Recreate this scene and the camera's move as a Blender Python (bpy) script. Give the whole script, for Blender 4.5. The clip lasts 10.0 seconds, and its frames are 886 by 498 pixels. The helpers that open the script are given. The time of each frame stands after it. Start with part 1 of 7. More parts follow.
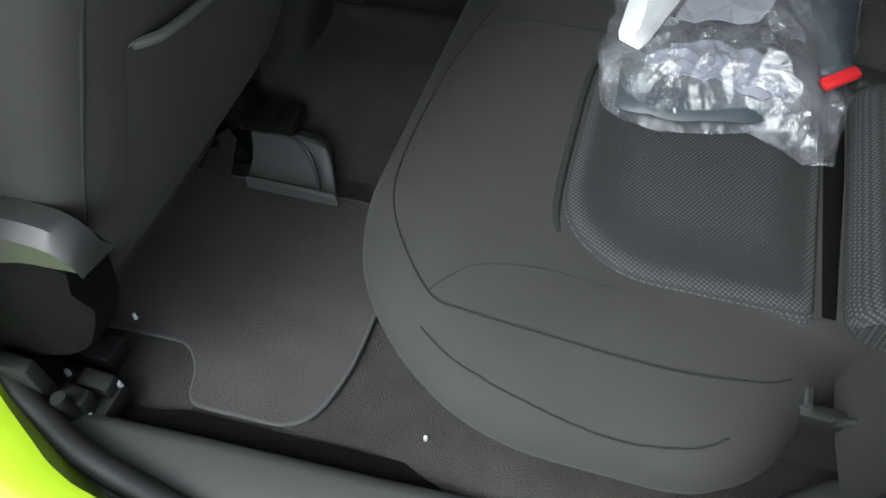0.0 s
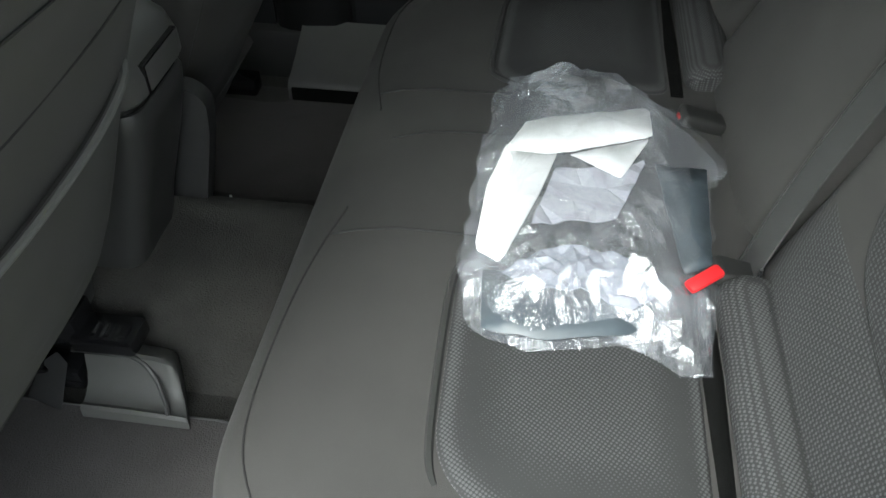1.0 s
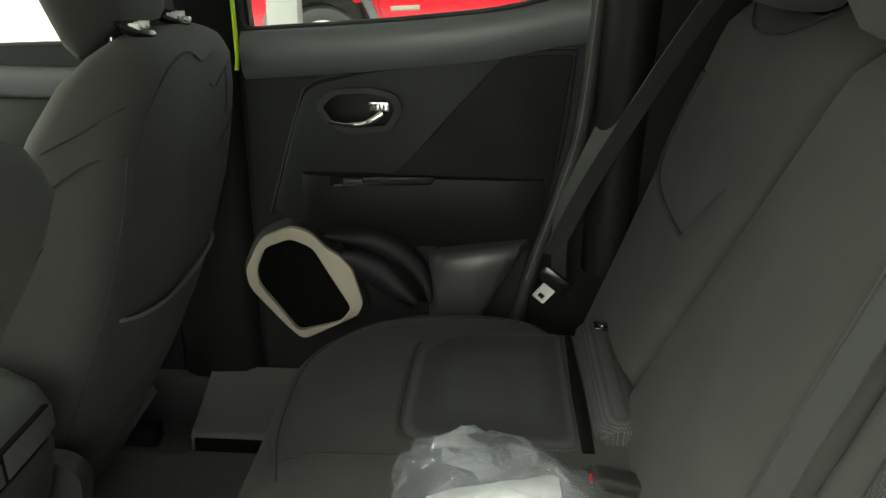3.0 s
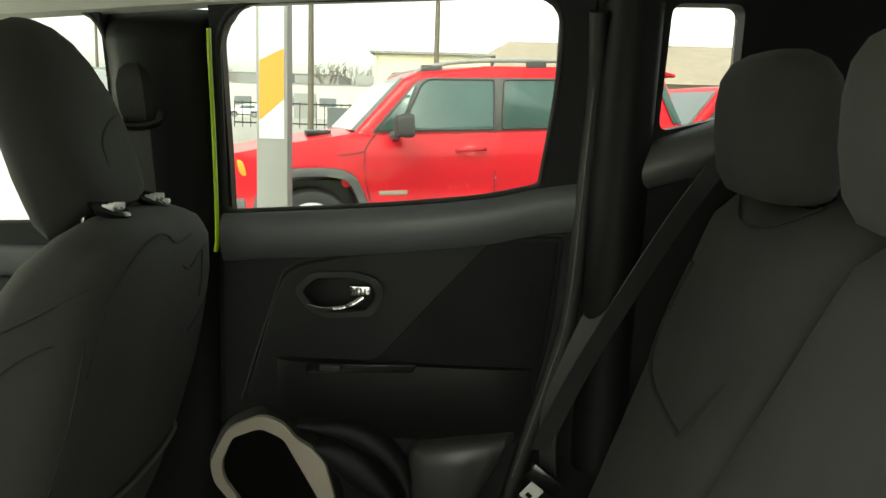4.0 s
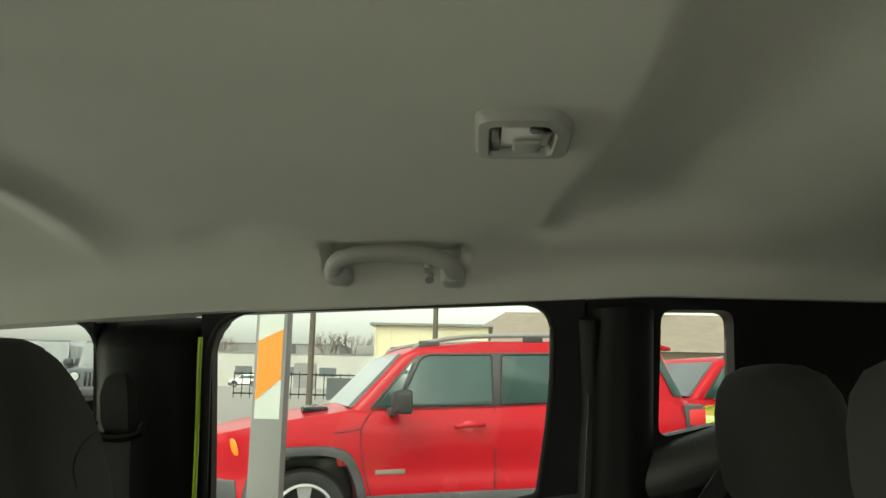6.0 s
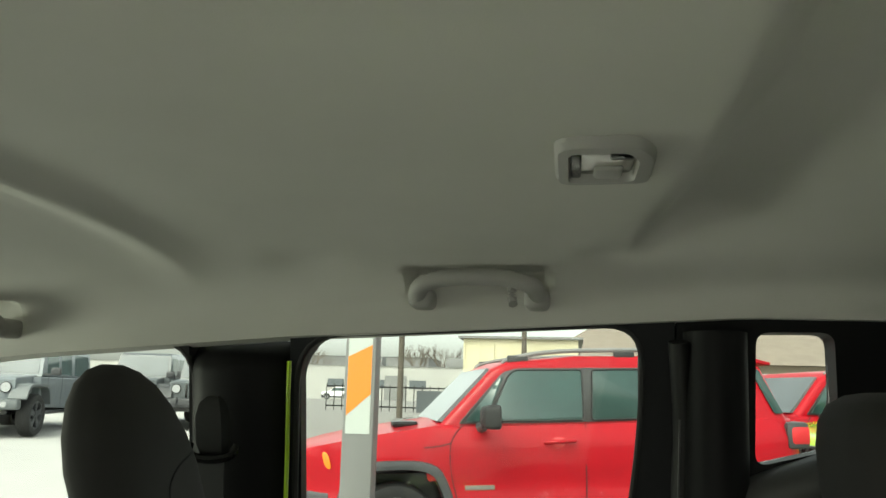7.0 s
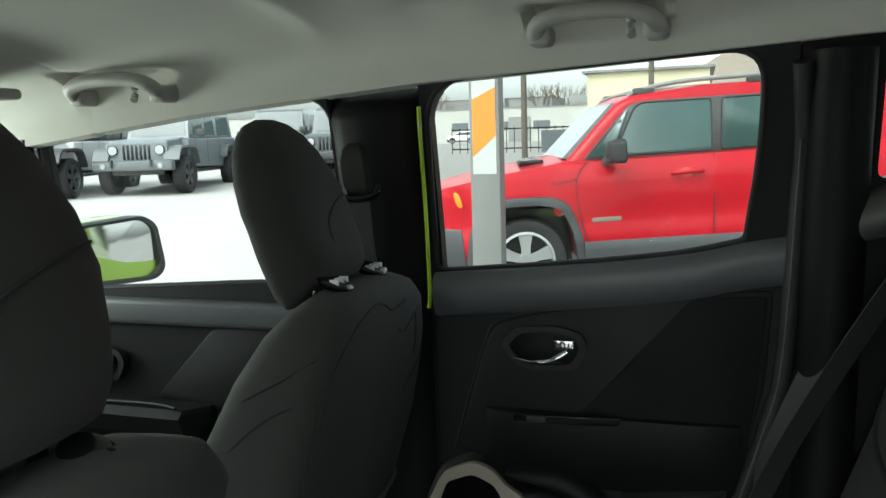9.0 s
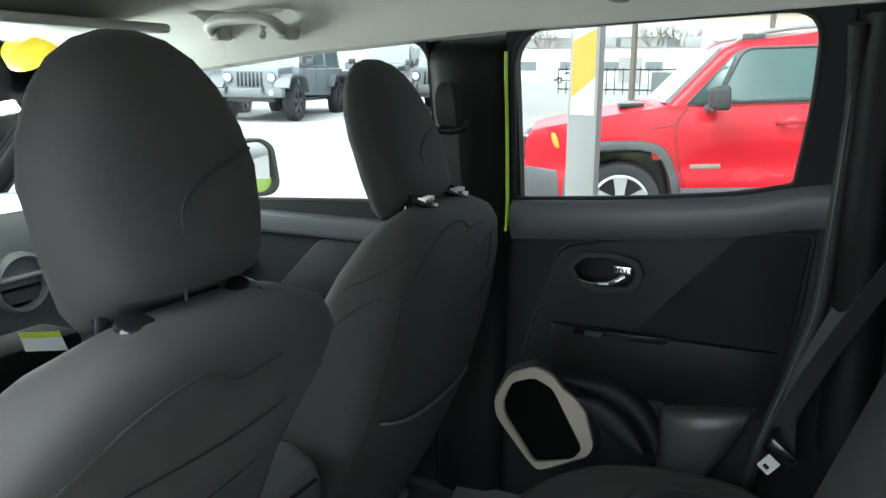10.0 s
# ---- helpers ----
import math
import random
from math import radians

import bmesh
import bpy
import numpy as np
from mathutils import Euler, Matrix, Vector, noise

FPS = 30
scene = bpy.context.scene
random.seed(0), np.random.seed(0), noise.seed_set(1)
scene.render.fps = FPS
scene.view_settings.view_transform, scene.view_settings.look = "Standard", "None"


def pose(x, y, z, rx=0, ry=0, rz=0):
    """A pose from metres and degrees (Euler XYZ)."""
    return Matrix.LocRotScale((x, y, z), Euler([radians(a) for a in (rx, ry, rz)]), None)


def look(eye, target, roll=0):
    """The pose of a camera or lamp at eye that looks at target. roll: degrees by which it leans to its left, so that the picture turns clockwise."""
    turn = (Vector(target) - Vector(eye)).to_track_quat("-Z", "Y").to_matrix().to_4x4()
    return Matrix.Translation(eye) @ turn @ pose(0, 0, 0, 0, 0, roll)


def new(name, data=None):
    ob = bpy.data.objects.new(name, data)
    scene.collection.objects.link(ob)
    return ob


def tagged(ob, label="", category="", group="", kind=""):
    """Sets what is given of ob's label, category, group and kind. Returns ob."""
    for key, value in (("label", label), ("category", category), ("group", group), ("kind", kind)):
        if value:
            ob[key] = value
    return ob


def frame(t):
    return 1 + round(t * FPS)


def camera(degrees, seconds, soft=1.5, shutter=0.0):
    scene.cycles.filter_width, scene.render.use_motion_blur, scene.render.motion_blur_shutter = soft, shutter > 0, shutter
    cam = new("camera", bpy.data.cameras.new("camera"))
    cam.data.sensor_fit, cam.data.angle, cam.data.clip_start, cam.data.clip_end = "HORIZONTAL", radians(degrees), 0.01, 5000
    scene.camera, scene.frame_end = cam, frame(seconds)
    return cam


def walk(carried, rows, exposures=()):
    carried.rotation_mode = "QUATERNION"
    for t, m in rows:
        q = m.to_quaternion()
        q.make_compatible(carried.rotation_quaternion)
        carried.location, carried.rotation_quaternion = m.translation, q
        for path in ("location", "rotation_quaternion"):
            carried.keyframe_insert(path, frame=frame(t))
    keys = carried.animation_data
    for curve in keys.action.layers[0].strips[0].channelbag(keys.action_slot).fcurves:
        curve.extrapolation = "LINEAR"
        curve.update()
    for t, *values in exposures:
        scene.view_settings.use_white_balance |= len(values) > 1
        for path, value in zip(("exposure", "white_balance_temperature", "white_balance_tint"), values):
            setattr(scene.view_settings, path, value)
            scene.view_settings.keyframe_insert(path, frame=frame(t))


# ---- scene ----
from mathutils.geometry import delaunay_2d_cdt

# ---- camera and walk ----
cam = camera(58.1, 10.0)
PATH = [
    (0, (0.453, -0.919, 1.249), (0.005, 0.231, -0.324), -4.5),
    (0.5, (0.43, -0.855, 1.256), (0.149, 0.49, -0.197), -0.3),
    (1, (0.442, -0.781, 1.264), (0.237, 0.647, -0.122), -0.2),
    (1.5, (0.46, -0.738, 1.273), (0.284, 0.838, 0.053), -0.5),
    (2, (0.461, -0.725, 1.283), (0.326, 0.953, 0.203), 0.4),
    (2.5, (0.464, -0.714, 1.297), (0.369, 1.048, 0.356), 0.7),
    (2.7, (0.471, -0.708, 1.299), (0.366, 1.091, 0.433), 0.3),
    (3.8, (0.487, -0.645, 1.293), (0.402, 1.307, 0.864), 2.1),
    (4, (0.481, -0.635, 1.295), (0.402, 1.337, 0.969), 1.8),
    (4.5, (0.48, -0.619, 1.313), (0.408, 1.375, 1.184), 2.6),
    (5, (0.478, -0.62, 1.327), (0.396, 1.377, 1.394), 2.5),
    (5.5, (0.48, -0.61, 1.349), (0.392, 1.375, 1.575), 2.2),
    (5.7, (0.484, -0.605, 1.351), (0.399, 1.373, 1.635), 1.5),
    (6.8, (0.499, -0.607, 1.37), (0.286, 1.348, 1.738), 1.6),
    (7, (0.497, -0.604, 1.372), (0.183, 1.338, 1.734), 1.6),
    (7.5, (0.497, -0.613, 1.373), (-0.017, 1.306, 1.608), 0.3),
    (8, (0.503, -0.617, 1.368), (-0.065, 1.3, 1.377), -1.2),
    (8.5, (0.505, -0.627, 1.36), (-0.08, 1.28, 1.212), -1.0),
    (9, (0.513, -0.675, 1.366), (-0.098, 1.209, 1.09), -1.8),
    (9.5, (0.547, -0.791, 1.366), (-0.163, 1.048, 1.024), 0.2),
    (10, (0.618, -0.854, 1.374), (-0.211, 0.915, 0.949), 0.4),
]
EXPOSURE = [(0.0, -0.2, 6000, 3), (0.5, 0.3, 6200, 2), (1.0, 0.75, 6250, 0), (2.0, 1.05, 6800, -6), (2.7, 0.9, 7000, -6), (3.8, 0.55, 7400, -7), (4.5, -0.2, 7400, -6), (5.5, -0.35, 7400, -6), (7.0, -0.2, 7000, -5), (8.0, -0.25, 6500, -4), (9.0, -0.05, 6200, -3), (9.5, 0.35, 5950, -1), (10.0, 0.62, 5900, 0)]
walk(cam, [(t, look(eye, target, roll)) for t, eye, target, roll in PATH], EXPOSURE)

# ---- world and light: a bright overcast day ----
world = bpy.data.worlds.new("overcast_sky")
scene.world = world
world.use_nodes = True
wt = world.node_tree
wt.nodes.clear()
sky = wt.nodes.new("ShaderNodeTexSky")
sky.sky_type = "NISHITA"
sky.sun_disc = False
sky.sun_elevation, sky.sun_rotation = radians(48), radians(200)
sky.air_density, sky.dust_density = 1.0, 4.0
grey = wt.nodes.new("ShaderNodeHueSaturation")
grey.inputs["Saturation"].default_value = 0.22
grey.inputs["Value"].default_value = 3.3
back = wt.nodes.new("ShaderNodeBackground")
back.inputs["Strength"].default_value = 0.15
out = wt.nodes.new("ShaderNodeOutputWorld")
wt.links.new(sky.outputs[0], grey.inputs["Color"])
wt.links.new(grey.outputs[0], back.inputs["Color"])
wt.links.new(back.outputs[0], out.inputs["Surface"])
sun_data = bpy.data.lights.new("sun", "SUN")
sun_data.energy, sun_data.angle, sun_data.color = 1.0, radians(20), (1.0, 0.97, 0.92)
sun = new("sun", sun_data)
sun.matrix_world = look((-4, -8, 14), (0, 0, 0))


def opening_light(eye, target, sx, sy, watts):
    """Sky light that enters through one opening of the car."""
    d = bpy.data.lights.new("opening_light", "AREA")
    d.shape, d.size, d.size_y, d.energy = "RECTANGLE", sx, sy, watts
    d.color = (0.96, 1.0, 0.90)
    o = new("opening_light", d)
    o.matrix_world = look(eye, target)


opening_light((-1.30, 0.34, 1.17), (0.0, 0.0, 1.50), 0.48, 0.34, 11.0)

# ---- materials ----
def mat(name, col, rough=0.6, metal=0.0, var=0.25, scale=6.0, fine=180.0, bump=0.15, dist=0.001, spec=0.5, coat=0.0, sheen=0.0, col2=None):
    """A procedural surface: broad stains and fine grain in colour, roughness and relief. Scales are per metre."""
    m = bpy.data.materials.new(name)
    m.use_nodes = True
    nt = m.node_tree
    b = nt.nodes["Principled BSDF"]
    tc = nt.nodes.new("ShaderNodeTexCoord")
    n1 = nt.nodes.new("ShaderNodeTexNoise")
    n1.inputs["Scale"].default_value, n1.inputs["Detail"].default_value = scale, 5
    n2 = nt.nodes.new("ShaderNodeTexNoise")
    n2.inputs["Scale"].default_value, n2.inputs["Detail"].default_value = fine, 2
    for n in (n1, n2):
        nt.links.new(tc.outputs["Object"], n.inputs["Vector"])
    mix = nt.nodes.new("ShaderNodeMix")
    mix.data_type = "RGBA"
    c2 = col2 or tuple(c * (1 - var) for c in col)
    mix.inputs["A"].default_value, mix.inputs["B"].default_value = (*col, 1), (*c2, 1)
    add = nt.nodes.new("ShaderNodeMath")
    add.operation = "MULTIPLY_ADD"
    add.inputs[1].default_value = 0.35
    nt.links.new(n2.outputs["Fac"], add.inputs[0])
    ramp = nt.nodes.new("ShaderNodeMapRange")
    ramp.inputs["From Min"].default_value, ramp.inputs["From Max"].default_value = 0.3, 0.7
    nt.links.new(n1.outputs["Fac"], ramp.inputs["Value"])
    sc = nt.nodes.new("ShaderNodeMath")
    sc.operation = "MULTIPLY"
    sc.inputs[1].default_value = 0.65
    nt.links.new(ramp.outputs["Result"], sc.inputs[0])
    nt.links.new(sc.outputs[0], add.inputs[2])
    nt.links.new(add.outputs[0], mix.inputs["Factor"])
    nt.links.new(mix.outputs["Result"], b.inputs["Base Color"])
    rr = nt.nodes.new("ShaderNodeMapRange")
    rr.inputs["To Min"].default_value, rr.inputs["To Max"].default_value = max(0.02, rough - 0.08), min(1, rough + 0.08)
    nt.links.new(n1.outputs["Fac"], rr.inputs["Value"])
    nt.links.new(rr.outputs["Result"], b.inputs["Roughness"])
    b.inputs["Metallic"].default_value = metal
    b.inputs["Specular IOR Level"].default_value = spec
    b.inputs["Coat Weight"].default_value = coat
    b.inputs["Coat Roughness"].default_value = 0.05
    b.inputs["Sheen Weight"].default_value = sheen
    if bump:
        bp = nt.nodes.new("ShaderNodeBump")
        bp.inputs["Strength"].default_value, bp.inputs["Distance"].default_value = bump, dist
        nt.links.new(n2.outputs["Fac"], bp.inputs["Height"])
        nt.links.new(bp.outputs["Normal"], b.inputs["Normal"])
    return m


def glass_mat(name, tint, gloss=0.05):
    m = bpy.data.materials.new(name)
    m.use_nodes = True
    nt = m.node_tree
    nt.nodes.clear()
    o = nt.nodes.new("ShaderNodeOutputMaterial")
    tr = nt.nodes.new("ShaderNodeBsdfTransparent")
    tr.inputs["Color"].default_value = (*tint, 1)
    gl = nt.nodes.new("ShaderNodeBsdfGlossy")
    gl.inputs["Roughness"].default_value = 0.01
    fr = nt.nodes.new("ShaderNodeFresnel")
    fr.inputs["IOR"].default_value = 1.24
    mx = nt.nodes.new("ShaderNodeMixShader")
    nt.links.new(fr.outputs[0], mx.inputs[0])
    nt.links.new(tr.outputs[0], mx.inputs[1])
    nt.links.new(gl.outputs[0], mx.inputs[2])
    nt.links.new(mx.outputs[0], o.inputs["Surface"])
    return m


FABRIC = mat("charcoal_cloth", (0.044, 0.0425, 0.0415), 0.85, var=0.22, scale=9, fine=900, bump=0.5, dist=0.0006, spec=0.25, sheen=0.03)
PLASTIC = mat("black_grained_plastic", (0.034, 0.034, 0.035), 0.52, spec=0.4, var=0.15, scale=7, fine=700, bump=0.25, dist=0.0004)
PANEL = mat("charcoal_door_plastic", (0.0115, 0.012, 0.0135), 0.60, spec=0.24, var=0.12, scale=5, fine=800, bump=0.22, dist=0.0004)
DARKVINYL = mat("black_vinyl", (0.0080, 0.0080, 0.0085), 0.55, spec=0.18, var=0.2, scale=8, fine=600, bump=0.2, dist=0.0004)
CARPET = mat("dark_carpet", (0.050, 0.048, 0.045), 0.95, var=0.35, scale=22, fine=420, bump=0.9, dist=0.003, spec=0.1, sheen=0.1)
MAT_CARPET = mat("floor_mat_carpet", (0.072, 0.067, 0.067), 0.95, var=0.25, scale=14, fine=500, bump=0.8, dist=0.002, spec=0.1, sheen=0.15)
HEADLINE = mat("grey_headliner_felt", (0.66, 0.65, 0.605), 0.92, var=0.07, scale=5, fine=600, bump=0.25, dist=0.0008, spec=0.15)
GREYPLAST = mat("grey_plastic", (0.40, 0.39, 0.37), 0.5, var=0.06, scale=6, fine=500, bump=0.1, dist=0.0003)
CREAM = mat("champagne_trim", (0.50, 0.45, 0.38), 0.42, metal=0.25, var=0.08, scale=8, fine=500, bump=0.05)
CHROME = mat("satin_chrome", (0.72, 0.73, 0.75), 0.18, metal=1.0, var=0.05, scale=10, fine=400, bump=0.0)
BLACK = mat("gloss_black", (0.010, 0.010, 0.011), 0.22, var=0.2, scale=6, fine=300, bump=0.05)
SEAM = mat("seam_shadow_thread", (0.020, 0.020, 0.020), 0.9, var=0.2)
LIME = mat("lime_car_paint", (0.42, 0.62, 0.02), 0.35, var=0.05, scale=3, coat=1.0, bump=0.0)
RUBBER = mat("black_rubber", (0.014, 0.014, 0.014), 0.65, var=0.3, scale=15, bump=0.2)
REDPAINT = mat("red_car_paint", (0.36, 0.002, 0.010), 0.42, var=0.05, scale=2, fine=3, spec=0.15, coat=0.30, bump=0.0)
GLASS = glass_mat("clear_glass", (0.93, 0.95, 0.94))


# Near-black: speaker mesh, dull covers, and shade painted into seat, door and sill gaps.
DEEPBLACK = mat("black_mesh_and_gap_shade", (0.004, 0.004, 0.004), 0.85, spec=0.1, var=0.3, scale=30, fine=900, bump=0.6, dist=0.001)
VELOUR = mat("black_velour", (0.0085, 0.0087, 0.0095), 0.7, var=0.2, scale=12, fine=900, bump=0.3, dist=0.0005, spec=0.15)
# Charcoal ledge trim, its colour raised and blued for the sky light it catches.
GREYBLUE = mat("skylit_charcoal_trim", (0.095, 0.099, 0.108), 0.42, var=0.1, scale=5, fine=700, bump=0.2, dist=0.0004)
BRIGHTSTEEL = mat("bright_steel", (0.70, 0.70, 0.70), 0.3, metal=0.25, var=0.05, bump=0.0)
SILLGREY = mat("grey_sill_plastic", (0.095, 0.095, 0.094), 0.5, var=0.15, scale=10, fine=500, bump=0.2, dist=0.0005)
SATIN = mat("satin_black_plastic", (0.040, 0.040, 0.040), 0.40, var=0.15, scale=9, fine=700, bump=0.15, dist=0.0003)
LIDSKIN = mat("dark_grey_vinyl", (0.085, 0.084, 0.082), 0.48, var=0.12, scale=9, fine=600, bump=0.25, dist=0.0004)
MATEDGE = mat("grey_mat_binding", (0.085, 0.085, 0.085), 0.8, var=0.2, scale=30, fine=900, bump=0.3)
PIPING = mat("grey_elastic", (0.095, 0.095, 0.092), 0.7, var=0.15, scale=20, fine=800, bump=0.3, dist=0.0005)
PAPER = mat("white_paper", (0.90, 0.90, 0.91), 0.8, var=0.05, scale=30, fine=400, bump=0.1)
LIMEPAPER = mat("lime_paper", (0.55, 0.75, 0.05), 0.7, var=0.05)
YELLOW = mat("yellow_sticker", (0.85, 0.62, 0.02), 0.5, var=0.05)
REDPLAST = mat("red_plastic", (0.50, 0.015, 0.02), 0.4, var=0.1, scale=20)
SLATE = mat("slate_plastic", (0.06, 0.075, 0.09), 0.4, var=0.3, scale=25, fine=200)
LENS = mat("pale_lens", (0.45, 0.43, 0.39), 0.10, var=0.06, scale=20, coat=0.6, bump=0)
MIRROR = mat("mirror_silver", (0.86, 0.87, 0.88), 0.03, metal=1.0, var=0.02, bump=0)


def film_mat():
    """Clear crinkled plastic film: mostly see-through, with a milky part and sharp gloss."""
    m = bpy.data.materials.new("clear_plastic_film")
    m.use_nodes = True
    nt = m.node_tree
    nt.nodes.clear()
    o = nt.nodes.new("ShaderNodeOutputMaterial")
    tr = nt.nodes.new("ShaderNodeBsdfTransparent")
    tr.inputs["Color"].default_value = (0.93, 0.94, 0.95, 1)
    di = nt.nodes.new("ShaderNodeBsdfDiffuse")
    di.inputs["Color"].default_value = (0.76, 0.79, 0.88, 1)
    gl = nt.nodes.new("ShaderNodeBsdfGlossy")
    gl.inputs["Roughness"].default_value = 0.07
    tc = nt.nodes.new("ShaderNodeTexCoord")
    no = nt.nodes.new("ShaderNodeTexNoise")
    no.inputs["Scale"].default_value, no.inputs["Detail"].default_value, no.inputs["Distortion"].default_value = 95, 3, 1.5
    nt.links.new(tc.outputs["Object"], no.inputs["Vector"])
    bp = nt.nodes.new("ShaderNodeBump")
    bp.inputs["Strength"].default_value, bp.inputs["Distance"].default_value = 1.0, 0.0022
    nt.links.new(no.outputs["Fac"], bp.inputs["Height"])
    nt.links.new(bp.outputs[0], gl.inputs["Normal"])
    a = nt.nodes.new("ShaderNodeMixShader")
    milk = nt.nodes.new("ShaderNodeTexNoise")
    milk.inputs["Scale"].default_value, milk.inputs["Detail"].default_value = 14, 5
    nt.links.new(tc.outputs["Object"], milk.inputs["Vector"])
    mr = nt.nodes.new("ShaderNodeMapRange")
    mr.inputs["From Min"].default_value, mr.inputs["From Max"].default_value = 0.42, 0.72
    mr.inputs["To Min"].default_value, mr.inputs["To Max"].default_value = 0.06, 0.20
    nt.links.new(milk.outputs["Fac"], mr.inputs["Value"])
    nt.links.new(mr.outputs[0], a.inputs[0])
    b = nt.nodes.new("ShaderNodeMixShader")
    fr = nt.nodes.new("ShaderNodeLayerWeight")
    fr.inputs["Blend"].default_value = 0.25
    gloss = nt.nodes.new("ShaderNodeMapRange")
    gloss.inputs["To Min"].default_value, gloss.inputs["To Max"].default_value = 0.08, 0.40
    nt.links.new(fr.outputs["Facing"], gloss.inputs["Value"])
    nt.links.new(tr.outputs[0], a.inputs[1])
    nt.links.new(di.outputs[0], a.inputs[2])
    nt.links.new(gloss.outputs[0], b.inputs[0])
    nt.links.new(a.outputs[0], b.inputs[1])
    nt.links.new(gl.outputs[0], b.inputs[2])
    nt.links.new(b.outputs[0], o.inputs["Surface"])
    return m


FILM = film_mat()
# Pale colour for the arc of highlights on the crinkled plastic.
WRAP = mat("crinkle_highlight_wrap", (0.27, 0.28, 0.33), 0.22, var=0.12, scale=40, fine=300, bump=0.2, dist=0.001)
LAVENDER = mat("lavender_grey_wrap", (0.40, 0.40, 0.45), 0.35, var=0.15, scale=30, fine=300, bump=0.2, dist=0.001)
# Dash grey made paler to carry the light from the windscreen in its colour.
DASHGREY = mat("windscreen_lit_dash_vinyl", (0.20, 0.21, 0.225), 0.5, var=0.08, scale=6, fine=700, bump=0.2, dist=0.0004)


CARGLASS = mat("tinted_car_glass", (0.036, 0.080, 0.072), 0.05, var=0.5, scale=2.2, fine=5, spec=0.6, bump=0.0)
PALEGLASS = mat("pale_windscreen", (0.12, 0.135, 0.145), 0.08, var=0.3, scale=2, spec=0.55, bump=0.0)
CLAD = mat("grey_black_cladding", (0.045, 0.046, 0.049), 0.55, var=0.2, scale=6, fine=300, bump=0.2)
ALLOY = mat("silver_alloy", (0.40, 0.40, 0.41), 0.35, metal=0.7, var=0.1, bump=0.0)
DARKALLOY = mat("dark_alloy", (0.10, 0.105, 0.11), 0.35, metal=0.5, var=0.3, bump=0.0)
AMBER = mat("amber_lens", (0.85, 0.22, 0.02), 0.25, var=0.1, bump=0.0)
BADGE = mat("badge_plate", (0.20, 0.16, 0.10), 0.4, var=0.1, bump=0.0)
REDDARK = mat("red_paint_recess", (0.55, 0.010, 0.014), 0.4, var=0.05, coat=1.0, bump=0.0)
WHITEPAINT = mat("white_paint", (0.78, 0.78, 0.77), 0.35, var=0.05, scale=2, coat=0.8, bump=0.0)
SILVERPAINT = mat("silver_paint", (0.45, 0.46, 0.47), 0.35, metal=0.3, var=0.08, scale=2, coat=0.8, bump=0.0)
SLATEPAINT = mat("slate_grey_paint", (0.165, 0.185, 0.20), 0.4, var=0.08, scale=2, coat=0.4, bump=0.0)
GREYFENDER = mat("grey_moulded_plastic", (0.11, 0.12, 0.125), 0.5, var=0.12, scale=4, fine=60, bump=0.1)
DARKPAINT = mat("dark_grey_paint", (0.07, 0.08, 0.085), 0.35, var=0.08, scale=2, coat=0.8, bump=0.0)
LAMPGLASS = mat("lamp_glass", (0.45, 0.46, 0.47), 0.15, metal=0.4, var=0.1, bump=0.0)
STEEL = mat("weathered_grey_steel", (0.20, 0.20, 0.195), 0.6, var=0.18, scale=5, fine=120, bump=0.2)
SHEETWHITE = mat("pale_reflective_sheet", (0.42, 0.45, 0.42), 0.45, var=0.06, scale=12, fine=500, bump=0.1)
ORANGE = mat("orange_reflective_sheet", (0.62, 0.20, 0.02), 0.45, var=0.06, scale=12, fine=500, bump=0.1)
TANWALL = mat("tan_wall", (0.42, 0.36, 0.28), 0.85, var=0.15, scale=1, fine=20)
SHINGLE = mat("brown_shingle", (0.24, 0.20, 0.16), 0.9, var=0.3, scale=2, fine=30, bump=0.5, dist=0.02)
WHITEWALL = mat("white_wall", (0.40, 0.395, 0.37), 0.85, var=0.15, scale=0.6, fine=15)
POLEMAT = mat("dark_weathered_pole", (0.10, 0.085, 0.065), 0.85, var=0.3, scale=8, fine=90)
BARK = mat("grey_bark", (0.16, 0.13, 0.10), 0.9, var=0.3, scale=6, fine=60)
HILLS = mat("winter_woods", (0.30, 0.27, 0.24), 1.0, var=0.3, scale=0.2, fine=2)


# ---- mesh helpers ----
def part(name, bm, material, parent=None, label="", smooth=True):
    me = bpy.data.meshes.new(name)
    bmesh.ops.recalc_face_normals(bm, faces=bm.faces)
    for f in bm.faces:
        f.smooth = smooth
    bm.to_mesh(me)
    bm.free()
    me.materials.append(material)
    ob = new(name, me)
    if smooth:
        me.set_sharp_from_angle(angle=radians(42))
    if parent:
        ob.parent = parent
    if label:
        ob["label"] = label
    return ob


def thing(name, label, category, group="", kind="", at=(0, 0, 0), rz=0):
    ob = new(name)
    ob.matrix_basis = pose(*at, 0, 0, rz)
    return tagged(ob, label, category, group, kind)


def box(bm, x0, x1, y0, y1, z0, z1, bevel=0.0, seg=2):
    r = bmesh.ops.create_cube(bm, size=1)
    vs = r["verts"]
    for v in vs:
        v.co = Vector(((x0 + x1) / 2 + v.co.x * (x1 - x0), (y0 + y1) / 2 + v.co.y * (y1 - y0), (z0 + z1) / 2 + v.co.z * (z1 - z0)))
    if bevel:
        es = list({e for v in vs for e in v.link_edges})
        bmesh.ops.bevel(bm, geom=es, offset=bevel, segments=seg, affect="EDGES", profile=0.5)
    return bm


def boxed(*a, **k):
    return box(bmesh.new(), *a, **k)


